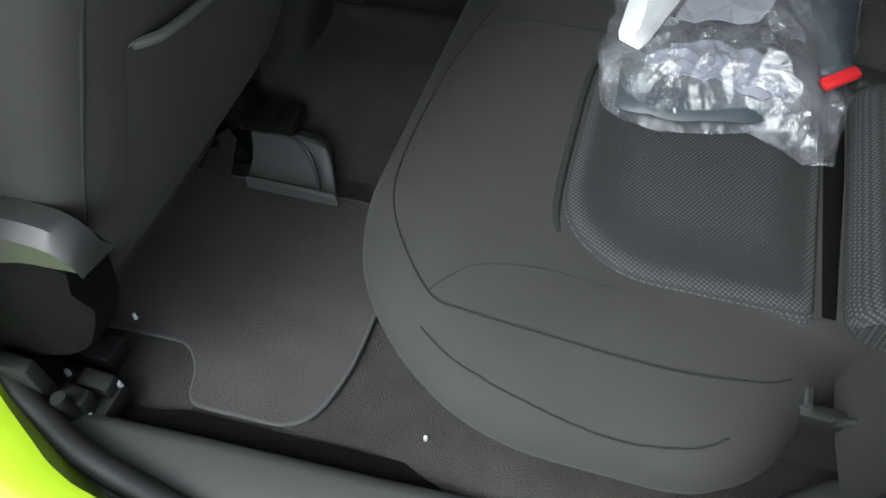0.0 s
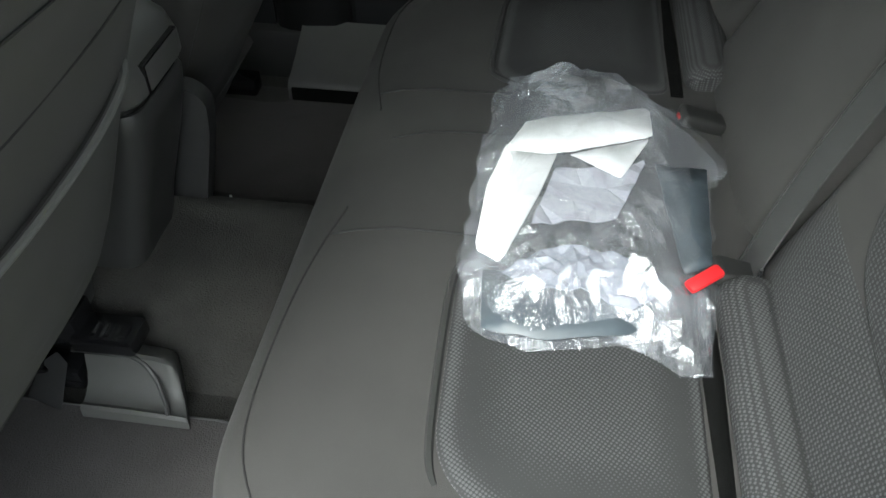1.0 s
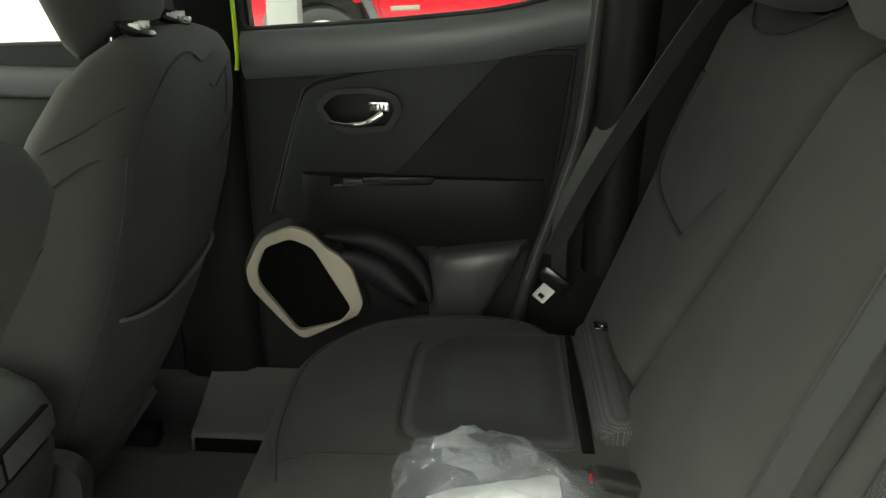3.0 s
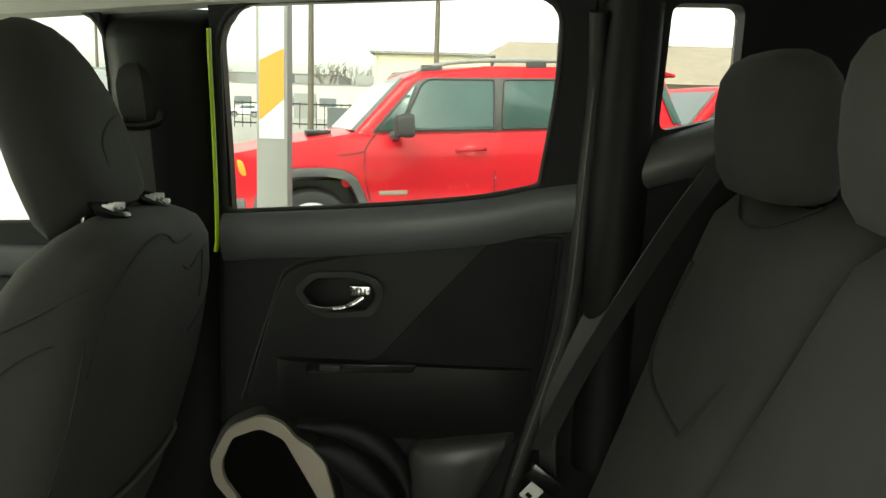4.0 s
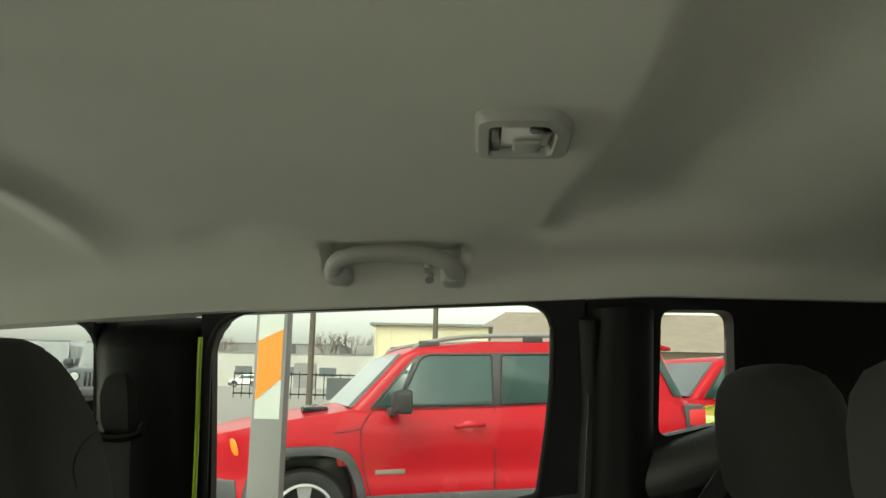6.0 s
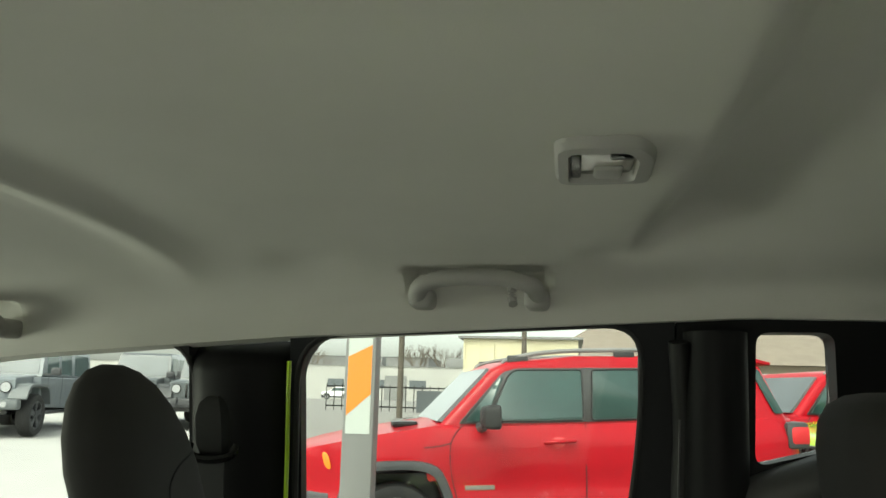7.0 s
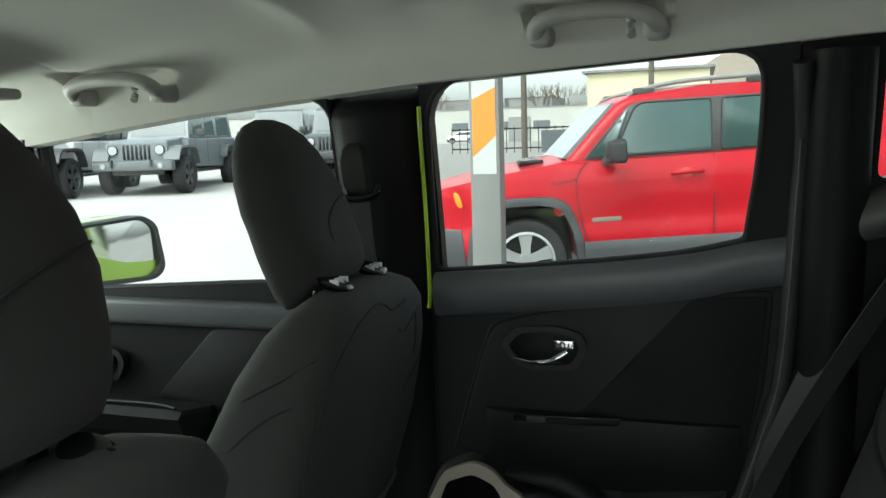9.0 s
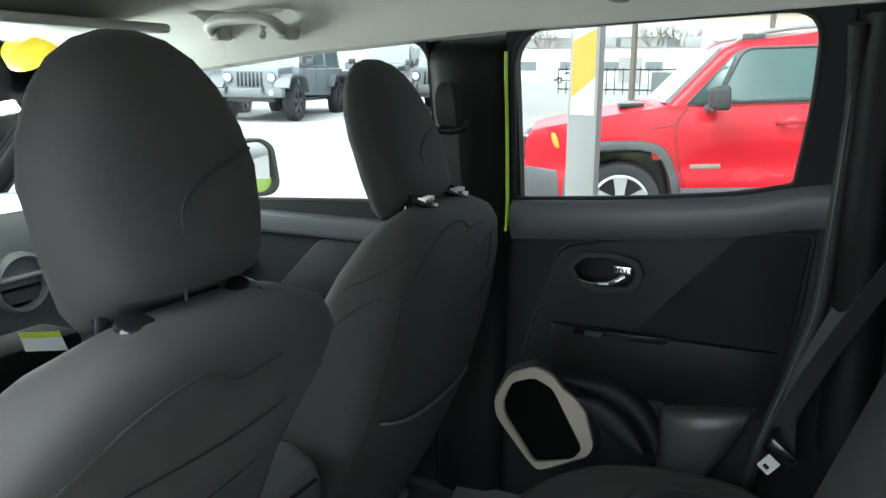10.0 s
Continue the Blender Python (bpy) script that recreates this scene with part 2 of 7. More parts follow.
def cyl(bm, p, q, r, r2=None, seg=16, cap=True):
    p, q = Vector(p), Vector(q)
    d = q - p
    m = Matrix.Translation((p + q) / 2) @ d.to_track_quat("Z", "Y").to_matrix().to_4x4()
    bmesh.ops.create_cone(bm, cap_ends=cap, segments=seg, radius1=r, radius2=r if r2 is None else r2, depth=d.length, matrix=m)
    return bm


def resample(loop, n, closed=True):
    pts = [Vector(p) for p in loop]
    if closed:
        pts = pts + [pts[0]]
    ls = [0.0]
    for a, b in zip(pts, pts[1:]):
        ls.append(ls[-1] + (b - a).length)
    out_, i = [], 0
    for k in range(n):
        s = ls[-1] * k / (n if closed else n - 1)
        while i < len(ls) - 2 and ls[i + 1] < s:
            i += 1
        f = (s - ls[i]) / max(1e-9, ls[i + 1] - ls[i])
        out_.append(pts[i].lerp(pts[i + 1], min(1, f)))
    return out_


def smooth_line(pts, n=8, closed=False):
    """Catmull-Rom through the points."""
    P = [Vector(p) for p in pts]
    N = len(P)
    res = []
    for i in range(N if closed else N - 1):
        if closed:
            p0, p1, p2, p3 = P[i - 1], P[i], P[(i + 1) % N], P[(i + 2) % N]
        else:
            p0, p1, p2, p3 = P[max(0, i - 1)], P[i], P[i + 1], P[min(N - 1, i + 2)]
        for k in range(n):
            t = k / n
            res.append(0.5 * ((2 * p1) + (p2 - p0) * t + (2 * p0 - 5 * p1 + 4 * p2 - p3) * t * t + (3 * p1 - p0 - 3 * p2 + p3) * t ** 3))
    if not closed:
        res.append(P[-1])
    return res


def round_poly(pts, r, n=5):
    """A 2D polygon with rounded corners; r is one radius or one per corner."""
    P = [Vector(p) for p in pts]
    res = []
    for i, p in enumerate(P):
        a, b = P[i - 1], P[(i + 1) % len(P)]
        ri = r[i] if isinstance(r, (list, tuple)) else r
        da, db = (a - p), (b - p)
        k = min(ri, da.length * 0.48, db.length * 0.48)
        s, e = p + da.normalized() * k, p + db.normalized() * k
        for j in range(n + 1):
            t = j / n
            res.append((1 - t) ** 2 * s + 2 * t * (1 - t) * p + t * t * e)
    return res


def loft(bm, rings, cap=True, closed=True):
    rows = [[bm.verts.new(p) for p in r] for r in rings]
    n = len(rows[0])
    for a, b in zip(rows, rows[1:]):
        for i in range(n if closed else n - 1):
            j = (i + 1) % n
            bm.faces.new((a[i], a[j], b[j], b[i]))
    if cap and closed:
        bm.faces.new(rows[0])
        bm.faces.new(rows[-1])
    return bm


def tube(bm, pts, r, seg=8, flat=1.0, up=(0, 0, 1)):
    """A tube along points; flat squeezes it along its own up."""
    P = [Vector(p) for p in pts]
    rings = []
    for i, p in enumerate(P):
        t = (P[min(i + 1, len(P) - 1)] - P[max(i - 1, 0)]).normalized()
        s = t.cross(Vector(up))
        if s.length < 1e-4:
            s = t.cross(Vector((0, 1, 0)))
        s.normalize()
        u = s.cross(t)
        rr = r[i] if isinstance(r, (list, tuple)) else r
        rings.append([p + s * rr * math.cos(a) + u * rr * flat * math.sin(a) for a in (2 * math.pi * k / seg for k in range(seg))])
    return loft(bm, rings)


def ribbon(bm, pts, wid, thick, side=(0, 1, 0)):
    """A strap of width wid across side."""
    P = [Vector(p) for p in pts]
    s = Vector(side).normalized()
    rings = []
    for i, p in enumerate(P):
        t = (P[min(i + 1, len(P) - 1)] - P[max(i - 1, 0)]).normalized()
        w = (s - t * s.dot(t)).normalized()
        n = t.cross(w)
        a, b = w * wid / 2, n * thick / 2
        rings.append([p - a - b, p + a - b, p + a + b, p - a + b])
    return loft(bm, rings)


def slab(bm, loop, off, bevel=0.0):
    """A solid between a loop of 3D points and the same loop moved by off."""
    off = Vector(off)
    A = [Vector(p) for p in loop]
    c = sum(A, Vector()) / len(A)
    if bevel:
        k = off.normalized() * bevel
        sh = [p + (c - p).normalized() * bevel for p in A]
        return loft(bm, [A, [p + off - k for p in A], [p + off for p in sh]])
    return loft(bm, [A, [p + off for p in A]])


def loft_ring(bm, rings):
    rows = [[bm.verts.new(p) for p in r] for r in rings]
    n = len(rows[0])
    for a, b in zip(rows, rows[1:] + rows[:1]):
        for i in range(n):
            j = (i + 1) % n
            bm.faces.new((a[i], a[j], b[j], b[i]))
    return bm


def star_ring(bm, outer, inner, f, off):
    """A plate in the x,z plane with one opening, both loops seen from the opening's middle; f gives y."""
    cx = sum(p[0] for p in inner) / len(inner)
    cz = sum(p[1] for p in inner) / len(inner)

    def cast(loop, a):
        dx, dz = math.cos(a), math.sin(a)
        best = None
        for i in range(len(loop)):
            (x1, z1), (x2, z2) = loop[i - 1][:2], loop[i][:2]
            ex, ez = x2 - x1, z2 - z1
            den = dx * ez - dz * ex
            if abs(den) < 1e-12:
                continue
            t = ((x1 - cx) * ez - (z1 - cz) * ex) / den
            s = ((x1 - cx) * dz - (z1 - cz) * dx) / den
            if t > 0 and -1e-9 <= s <= 1 + 1e-9 and (best is None or t < best):
                best = t
        best = best or 0.01
        return cx + dx * best, cz + dz * best

    angs = sorted({round(math.atan2(p[1] - cz, p[0] - cx), 4) for p in list(outer) + list(inner)} | {round(-math.pi + 2 * math.pi * k / 48 + 0.003, 4) for k in range(48)})
    angs = [a for i, a in enumerate(angs) if i == 0 or a - angs[i - 1] > 0.002]
    O, I = [cast(outer, a) for a in angs], [cast(inner, a) for a in angs]
    M = [((o[0] + i[0]) / 2, (o[1] + i[1]) / 2) for o, i in zip(O, I)]
    three = lambda L, d: [Vector((x, f(x, z) + d, z)) for x, z in L]
    return loft_ring(bm, [three(O, 0), three(M, 0), three(I, 0), three(I, off), three(M, off), three(O, off)])


def side_y(z):
    """The inner face of the car's side: upright to the belt line, then leaning in."""
    return 0.70 if z < 1.13 else 0.70 - (z - 1.13) * 0.19


def spow(c, e):
    return math.copysign(abs(c) ** e, c)


def lerp_table(tab, x):
    if x <= tab[0][0]:
        return tab[0][1]
    for (a, u), (b, v) in zip(tab, tab[1:]):
        if x <= b:
            return u + (v - u) * (x - a) / (b - a)
    return tab[-1][1]


EDGE = [(-1.1, 1.335), (-0.785, 1.377), (-0.394, 1.424), (0.064, 1.461), (0.571, 1.488), (0.762, 1.499), (1.3, 1.494)]
CROWN = [(-1.1, 1.46), (-0.6, 1.545), (-0.2, 1.588), (-0.12, 1.60), (0.55, 1.60), (0.66, 1.600), (1.3, 1.58)]

# ---- the car's shell ----
def soft(u):
    u = min(1, max(0, u))
    return u * u * (3 - 2 * u)


def headliner():
    bm = bmesh.new()
    xs = sorted({-1.1 + 0.04 * i for i in range(64)} | {0.215 + 0.009 * k for k in range(33)} | {-0.665 + 0.009 * k for k in range(33)} | {0.565, 0.573, 0.581, 0.589, 0.597, 0.605, 0.613, 0.621, 0.629, 0.637, 0.645, 0.653, 0.661, 0.669, 0.677, -0.15, -0.135, -0.12, -0.105, -0.09})
    ys = sorted({0.625 * math.sin(math.pi / 2 * k / 30) for k in range(-30, 31)} | {0.50 + 0.006 * k for k in range(19)} | {0.6115, 0.6135, 0.6155, 0.6185, 0.620, 0.6228, 0.6236, 0.6245, 0.6247, 0.6249})
    rows = []
    for x in xs:
        e, c = lerp_table(EDGE, x), lerp_table(CROWN, x)
        row = []
        for y in ys:
            s = abs(y / 0.625)
            z = e + (c - e) * (1 - min(1, s) ** 4) ** 0.30
            gx = 0.645 - 0.16 * y * y
            z += 0.044 * soft((x - gx + 0.03) / 0.06) * soft((0.57 - abs(y)) / 0.11) * (1 - soft((x - gx - 0.05) / 0.35))
            for px, py in ((0.10, 0.55), (0.55, 0.555)):
                z += 0.010 * math.exp(-((x - px) ** 2 + (abs(y) - py) ** 2) / 0.0016)
            z -= 0.016 * math.exp(-((x + 0.105) / 0.04) ** 2) * (1 - s ** 6)
            yo = y
            for hx0, hx1, zm in ((0.243, 0.475, 1.538), (-0.648, -0.410, 1.482)):
                w = soft((x - hx0) / 0.016) * soft((hx1 - x) / 0.016) * soft((y - 0.50) / 0.01) * soft((z - zm + 0.052) / 0.010) * soft((zm + 0.030 - z) / 0.012)
                yo = min(yo + 0.030 * w, max(yo, 0.6235))
                z += 0.012 * w * soft((0.615 - y) / 0.02)
            row.append((x, yo, z))
        rows.append([(x, -0.655, e - 0.004), (x, -0.70, e + 0.10)][::-1] + row + [(x, 0.655, e - 0.004), (x, 0.70, e + 0.10)])
    loft(bm, rows, closed=False)
    ob = part("ceiling", bm, HEADLINE)
    s = ob.modifiers.new("thickness", "SOLIDIFY")
    s.thickness, s.offset = 0.004, 0
    return tagged(ob, "light grey felt headliner of a car roof", "headliner", kind="structure")


def roof():
    bm = bmesh.new()
    rows = []
    for i in range(28):
        x = -1.15 + 0.1 * i
        e, c = lerp_table(EDGE, x) + 0.12, lerp_table(CROWN, x) + 0.055
        rows.append([(x, y, e + (c - e) * (1 - abs(y / 0.74) ** 4)) for y in [0.74 * k / 12 for k in range(-12, 13)]])
    loft(bm, rows, closed=False)
    ob = part("roof", bm, LIME)
    s = ob.modifiers.new("thickness", "SOLIDIFY")
    s.thickness, s.offset = 0.006, 0
    return tagged(ob, "lime green painted car roof panel", "car roof", kind="structure")


def flip(bm):
    """Mirror a mesh to the other side of the car."""
    for v in bm.verts:
        v.co.y = -v.co.y
    return bm


def tilt_slab(bm, loop2, y, thick, bevel=0.004, f=None):
    """A plate in the x,z plane at y, thick towards the cabin, with a softened edge."""
    n = len(loop2)
    cx, cz = sum(p[0] for p in loop2) / n, sum(p[1] for p in loop2) / n
    g = f or (lambda x, z: y)

    def ring(k, d):
        res = []
        for x, z in loop2:
            v = Vector((cx - x, cz - z))
            v = v.normalized() * k if v.length > k else v
            res.append((x + v.x, g(x, z) - d, z + v.y))
        return res
    return loft(bm, [ring(0, -0.002), ring(0, thick - bevel), ring(bevel * 0.3, thick - bevel * 0.3), ring(bevel, thick)])


headliner()
roof()

bm = bmesh.new()
rows = []
for x in (-1.35, -0.9, -0.5, -0.15, 0.0, 0.1, 0.2, 0.30, 0.36, 0.42, 1.45):
    rows.append([(x, y, 0.36 - 0.03 * soft((abs(y) - 0.592) / 0.02) + (0.05 if x >= 0.36 else 0.02 if x >= 0.3 else 0) + 0.13 * max(0, 1 - (abs(y) / 0.17) ** 4) * (0.75 if x > 0.1 else 1)) for y in [0.72 * k / 36 for k in range(-36, 37)]])
loft(bm, rows, closed=False)
fl = part("floor", bm, CARPET)
s = fl.modifiers.new("thickness", "SOLIDIFY")
s.thickness, s.offset = 0.02, -1
tagged(fl, "dark grey carpeted car floor with a raised tunnel", "car floor", kind="structure")

WIN = round_poly([(0.054, 1.123), (0.31, 1.143), (0.492, 1.164), (0.585, 1.187), (0.604, 1.34), (0.606, 1.488), (0.062, 1.463)], [0.02, 0.2, 0.2, 0.012, 0.2, 0.06, 0.075], 6)
REAR_EDGE = [(0.50, 0.40), (0.558, 0.679), (0.608, 0.851), (0.638, 0.983), (0.651, 1.258), (0.653, 1.347), (0.652, 1.52)]


def star_fill(loop, f, thick):
    return loft(bmesh.new(), [[Vector((x, f(x, z), z)) for x, z in loop], [Vector((x, f(x, z) + thick, z)) for x, z in loop]])


def seal(loop, f, r, closed=True):
    pts = [(x, f(x, z), z) for x, z in loop]
    return tube(bmesh.new(), pts + (pts[:1] if closed else []), r, 8)


def inner_handle(d, ox, oz, y):
    """A recessed chrome door lever in a black bezel; the bezel is about 16 cm wide."""
    out_ = round_poly([(ox, oz + 0.048), (ox + 0.03, oz + 0.078), (ox + 0.10, oz + 0.083), (ox + 0.145, oz + 0.072), (ox + 0.157, oz + 0.045), (ox + 0.137, oz + 0.006), (ox + 0.06, oz), (ox + 0.025, oz + 0.012)], 0.012, 4)
    mid = [(ox + 0.078 + (x - ox - 0.078) * 0.82, oz + 0.042 + (z - oz - 0.042) * 0.74) for x, z in out_]
    bz = part("bezel", star_ring(bmesh.new(), out_, mid, lambda x, z: y - 0.012, 0.014), RUBBER, d, "black handle bezel")
    part("cup", tilt_slab(bmesh.new(), mid, y - 0.001, 0.003), DARKVINYL, bz)
    pts = [(ox + 0.026, y - 0.014, oz + 0.022), (ox + 0.06, y - 0.021, oz + 0.019), (ox + 0.095, y - 0.021, oz + 0.024), (ox + 0.122, y - 0.017, oz + 0.040)]
    part("lever", tube(bmesh.new(), smooth_line(pts, 5), [0.0032] * 6 + [0.005] * 5 + [0.007] * 5, 10), CHROME, bz, "satin chrome lever")
    part("lock_tab", boxed(ox + 0.096, ox + 0.134, y - 0.020, y - 0.006, oz + 0.042, oz + 0.060, bevel=0.003), CHROME, bz, "chrome lock tab")
    bars = bmesh.new()
    for k in range(4):
        box(bars, ox + 0.102 + k * 0.007, ox + 0.105 + k * 0.007, y - 0.0215, y - 0.0198, oz + 0.045, oz + 0.057)
    part("tab_mark", bars, BLACK, bz)


def rear_door():
    d = thing("rear_door", "closed rear car door with black grained trim and a clear window", "car door")
    sy = lambda x, z: side_y(z)
    part("trim_panel", star_ring(bmesh.new(), [(0.05, 0.40)] + REAR_EDGE + [(0.05, 1.52)], WIN, sy, 0.045), PANEL, d)
    ledge = []
    for p_ in smooth_line([(0.052, 0, 1.116), (0.31, 0, 1.136), (0.49, 0, 1.157), (0.58, 0, 1.178), (0.648, 0, 1.190)], 5):
        ledge.append([(p_.x, p_.y + y_, p_.z + z_) for y_, z_ in ((0.706, 0.002), (0.698, 0.006), (0.688, 0.004), (0.678, -0.008), (0.674, -0.026), (0.678, -0.050), (0.690, -0.072), (0.706, -0.080))])
    part("window_ledge", loft(bmesh.new(), ledge), GREYBLUE, d, "soft rounded window ledge, coloured as if skylit")
    g = part("window", star_fill(WIN, lambda x, z: side_y(z) + 0.028, 0.004), GLASS, d, "clear side window glass")
    g.visible_shadow = False
    part("window_seal", seal(WIN, lambda x, z: side_y(z) + 0.004, 0.0055), RUBBER, d, "black rubber window seal")
    shell = [(0.045, 0.38), (0.50, 0.38)] + REAR_EDGE[1:] + [(0.045, 1.52)]
    part("outer_skin", star_ring(bmesh.new(), shell, [(0.32 + (x - 0.32) * 1.03, 1.30 + (z - 1.30) * 1.04) for x, z in WIN], lambda x, z: side_y(z) + 0.055, 0.012), LIME, d, "lime green painted outer skin")
    ins = round_poly([(0.085, 0.79), (0.141, 0.985), (0.165, 1.032), (0.249, 1.054), (0.498, 1.096), (0.63, 1.104), (0.618, 0.93), (0.585, 0.80), (0.54, 0.74), (0.30, 0.74), (0.14, 0.775)], [0.03, 0.06, 0.04, 0.1, 0.1, 0.012, 0.1, 0.05, 0.03, 0.03, 0.03], 4)
    part("insert_panel", tilt_slab(bmesh.new(), ins, 0.70, 0.007, 0.005), PANEL, d, "dark moulded middle panel")
    cloth = round_poly([(0.505, 1.088), (0.622, 1.095), (0.606, 0.93), (0.585, 0.775), (0.20, 0.775), (0.19, 0.868), (0.315, 0.872), (0.43, 1.005)], [0.012, 0.012, 0.05, 0.03, 0.03, 0.03, 0.03, 0.03], 4)
    part("cloth_inset", tilt_slab(bmesh.new(), cloth, 0.693, 0.004, 0.003), VELOUR, d, "black vinyl inset")
    arm = []
    for x, k in ((0.145, 0.2), (0.16, 0.7), (0.20, 1.0), (0.36, 1.0), (0.52, 0.9), (0.575, 0.55), (0.592, 0.1)):
        arm.append([(x, 0.694, 0.735), (x, 0.694 - 0.012 * k, 0.755), (x, 0.694 - 0.022 * k, 0.81), (x, 0.694 - 0.023 * k, 0.856), (x, 0.694 - 0.018 * k, 0.872), (x, 0.694, 0.875)])
    part("armrest", loft(bmesh.new(), arm), DARKVINYL, d, "padded black armrest")
    slot = round_poly([(0.20, 0.856), (0.385, 0.864), (0.39, 0.878), (0.20, 0.871)], 0.005, 3)
    part("switch_slot", tilt_slab(bmesh.new(), slot, 0.671, 0.004, 0.002), BLACK, d, "gloss black window switch strip")
    part("switch", boxed(0.225, 0.26, 0.661, 0.668, 0.862, 0.873, bevel=0.002), PLASTIC, d)
    inner_handle(d, 0.175, 0.950, 0.693)
    # loudspeaker
    lo = round_poly([(0.128, 0.782), (0.068, 0.756), (0.036, 0.692), (0.042, 0.655), (0.112, 0.573), (0.138, 0.550), (0.160, 0.560), (0.247, 0.606), (0.256, 0.630), (0.246, 0.668), (0.237, 0.700), (0.213, 0.727), (0.188, 0.741), (0.163, 0.769)], [0.018, 0.018, 0.014, 0.014, 0.012, 0.012, 0.014, 0.014, 0.010, 0.010, 0.008, 0.008, 0.008, 0.012], 3)
    li = round_poly([(0.125, 0.758), (0.075, 0.738), (0.056, 0.690), (0.060, 0.662), (0.130, 0.566), (0.214, 0.589), (0.234, 0.620), (0.165, 0.741)], 0.012, 3)
    sp = part("speaker_ring", star_ring(bmesh.new(), lo, li, lambda x, z: 0.652, 0.012), CREAM, d, "champagne coloured loudspeaker surround")
    hb = bmesh.new()
    big = [(0.14 + (x - 0.14) * 1.04 - 0.004, 0.66 + (z - 0.66) * 1.06 - 0.006) for x, z in lo]
    loft(hb, [[(x, 0.705, z) for x, z in [(0.14 + (x - 0.14) * 1.14 - 0.006, 0.66 + (z - 0.66) * 1.14 - 0.012) for x, z in lo]], [(x, 0.672, z) for x, z in big], [(x, 0.664, z) for x, z in lo]])
    part("speaker_housing", hb, PLASTIC, d, "black plastic loudspeaker housing")
    part("grille", tilt_slab(bmesh.new(), li, 0.664, 0.003, 0.002), DEEPBLACK, d, "fine black loudspeaker mesh")
    # door pull beside the loudspeaker and map pocket
    bar = []
    for x, z, w, dep in [(p.x, p.y, p.z, 0.052) for p in smooth_line(((0.188, 0.766, 0.006), (0.235, 0.760, 0.013), (0.28, 0.753, 0.020), (0.325, 0.731, 0.020), (0.357, 0.701, 0.017), (0.377, 0.668, 0.012), (0.384, 0.64, 0.006)), 4)]:
        turn = soft((x - 0.25) / 0.13) * 1.35
        bar.append([(x + w * math.cos(a) * math.sin(turn), 0.675 - dep * 0.55 * spow(math.sin(a), 0.7), z + w * math.cos(a) * math.cos(turn)) for a in (2 * math.pi * k / 16 for k in range(16))])
    part("door_pull", loft(bmesh.new(), bar), PANEL, d, "curved black plastic pull grip")
    lobe = []
    for p in smooth_line(((0.215, 0.722, 0.008), (0.245, 0.708, 0.022), (0.285, 0.683, 0.028), (0.325, 0.652, 0.022), (0.355, 0.630, 0.010)), 4):
        lobe.append([(p.x + p.z * 0.4 * math.cos(a), 0.684 - 0.026 * spow(math.sin(a), 0.7), p.y + p.z * math.cos(a)) for a in (2 * math.pi * k / 16 for k in range(16))])
    part("pull_base", loft(bmesh.new(), lobe), PANEL, d, "rounded black base of the pull grip")
    # Flat black sheet: the dark of the hollow behind the grip, done by colour.
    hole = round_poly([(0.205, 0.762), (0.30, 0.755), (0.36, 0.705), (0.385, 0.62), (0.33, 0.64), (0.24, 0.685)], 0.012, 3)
    part("pull_recess", tilt_slab(bmesh.new(), hole, 0.682, 0.004, 0.002), DEEPBLACK, d)
    pk = bmesh.new()
    rows = []
    for x, zt, k in ((0.378, 0.722, 0.15), (0.388, 0.731, 0.7), (0.41, 0.739, 1.0), (0.47, 0.750, 1.0), (0.52, 0.757, 1.0), (0.545, 0.760, 0.85), (0.560, 0.760, 0.4), (0.566, 0.758, 0.05)):
        f_ = lambda z, dep: (x - max(0, x - 0.45) * 1.0 * max(0, (0.75 - z) / 0.2), 0.70 - dep * k, z)
        rows.append([f_(zt - 0.004, 0.0), f_(zt, 0.045), f_(zt - 0.003, 0.056), f_(zt - 0.012, 0.064), f_(zt - 0.035, 0.068), f_(0.66, 0.066), f_(0.58, 0.055), f_(0.46, 0.0)])
    loft(pk, rows)
    part("map_pocket", pk, SATIN, d, "moulded door pocket with a rounded lip")
    for ln, r in (([(0.080, 0.79), (0.141, 0.985), (0.168, 1.034), (0.249, 1.056), (0.498, 1.098), (0.632, 1.106)], 0.0028),):
        part("panel_groove", tube(bmesh.new(), smooth_line([(x, 0.698, z) for x, z in ln], 6), r, 6), SEAM, d)
    return d


rear_door()

# painted flange and rubber seals of the door opening
part("trim", tube(bmesh.new(), smooth_line([(0.046, 0.672, 1.06), (0.050, 0.668, 1.10), (0.053, 0.650, 1.25), (0.055, 0.630, 1.37), (0.056, 0.624, 1.42)], 5), 0.0036, 8, 1.0), LIME)
tagged(bpy.data.objects["trim"], "lime green painted flange of the door opening", "body flange", kind="structure")
sl = part("door_seal", tube(bmesh.new(), smooth_line([(x + 0.010, side_y(z) - 0.006, z) for x, z in REAR_EDGE[:6]] + [(0.655, 0.618, 1.46)], 6), 0.015, 10), RUBBER)
tagged(sl, "black rubber door seal", "door seal", kind="structure")
# Thin grey tube paints the highlight that runs along the door edge seal.
sl = part("door_seal", tube(bmesh.new(), smooth_line([(x + 0.004, side_y(z) - 0.0205, z) for x, z in REAR_EDGE[1:6]], 6), 0.0018, 6), SILLGREY)
tagged(sl, "thin grey line standing for the highlight along the rubber seal", "seal lip", kind="structure")

FWIN = round_poly([(-0.805, 1.064), (-0.323, 1.092), (-0.112, 1.10), (-0.112, 1.30), (-0.122, 1.454), (-0.45, 1.427), (-0.795, 1.384)], [0.01, 0.2, 0.01, 0.2, 0.07, 0.3, 0.02], 6)


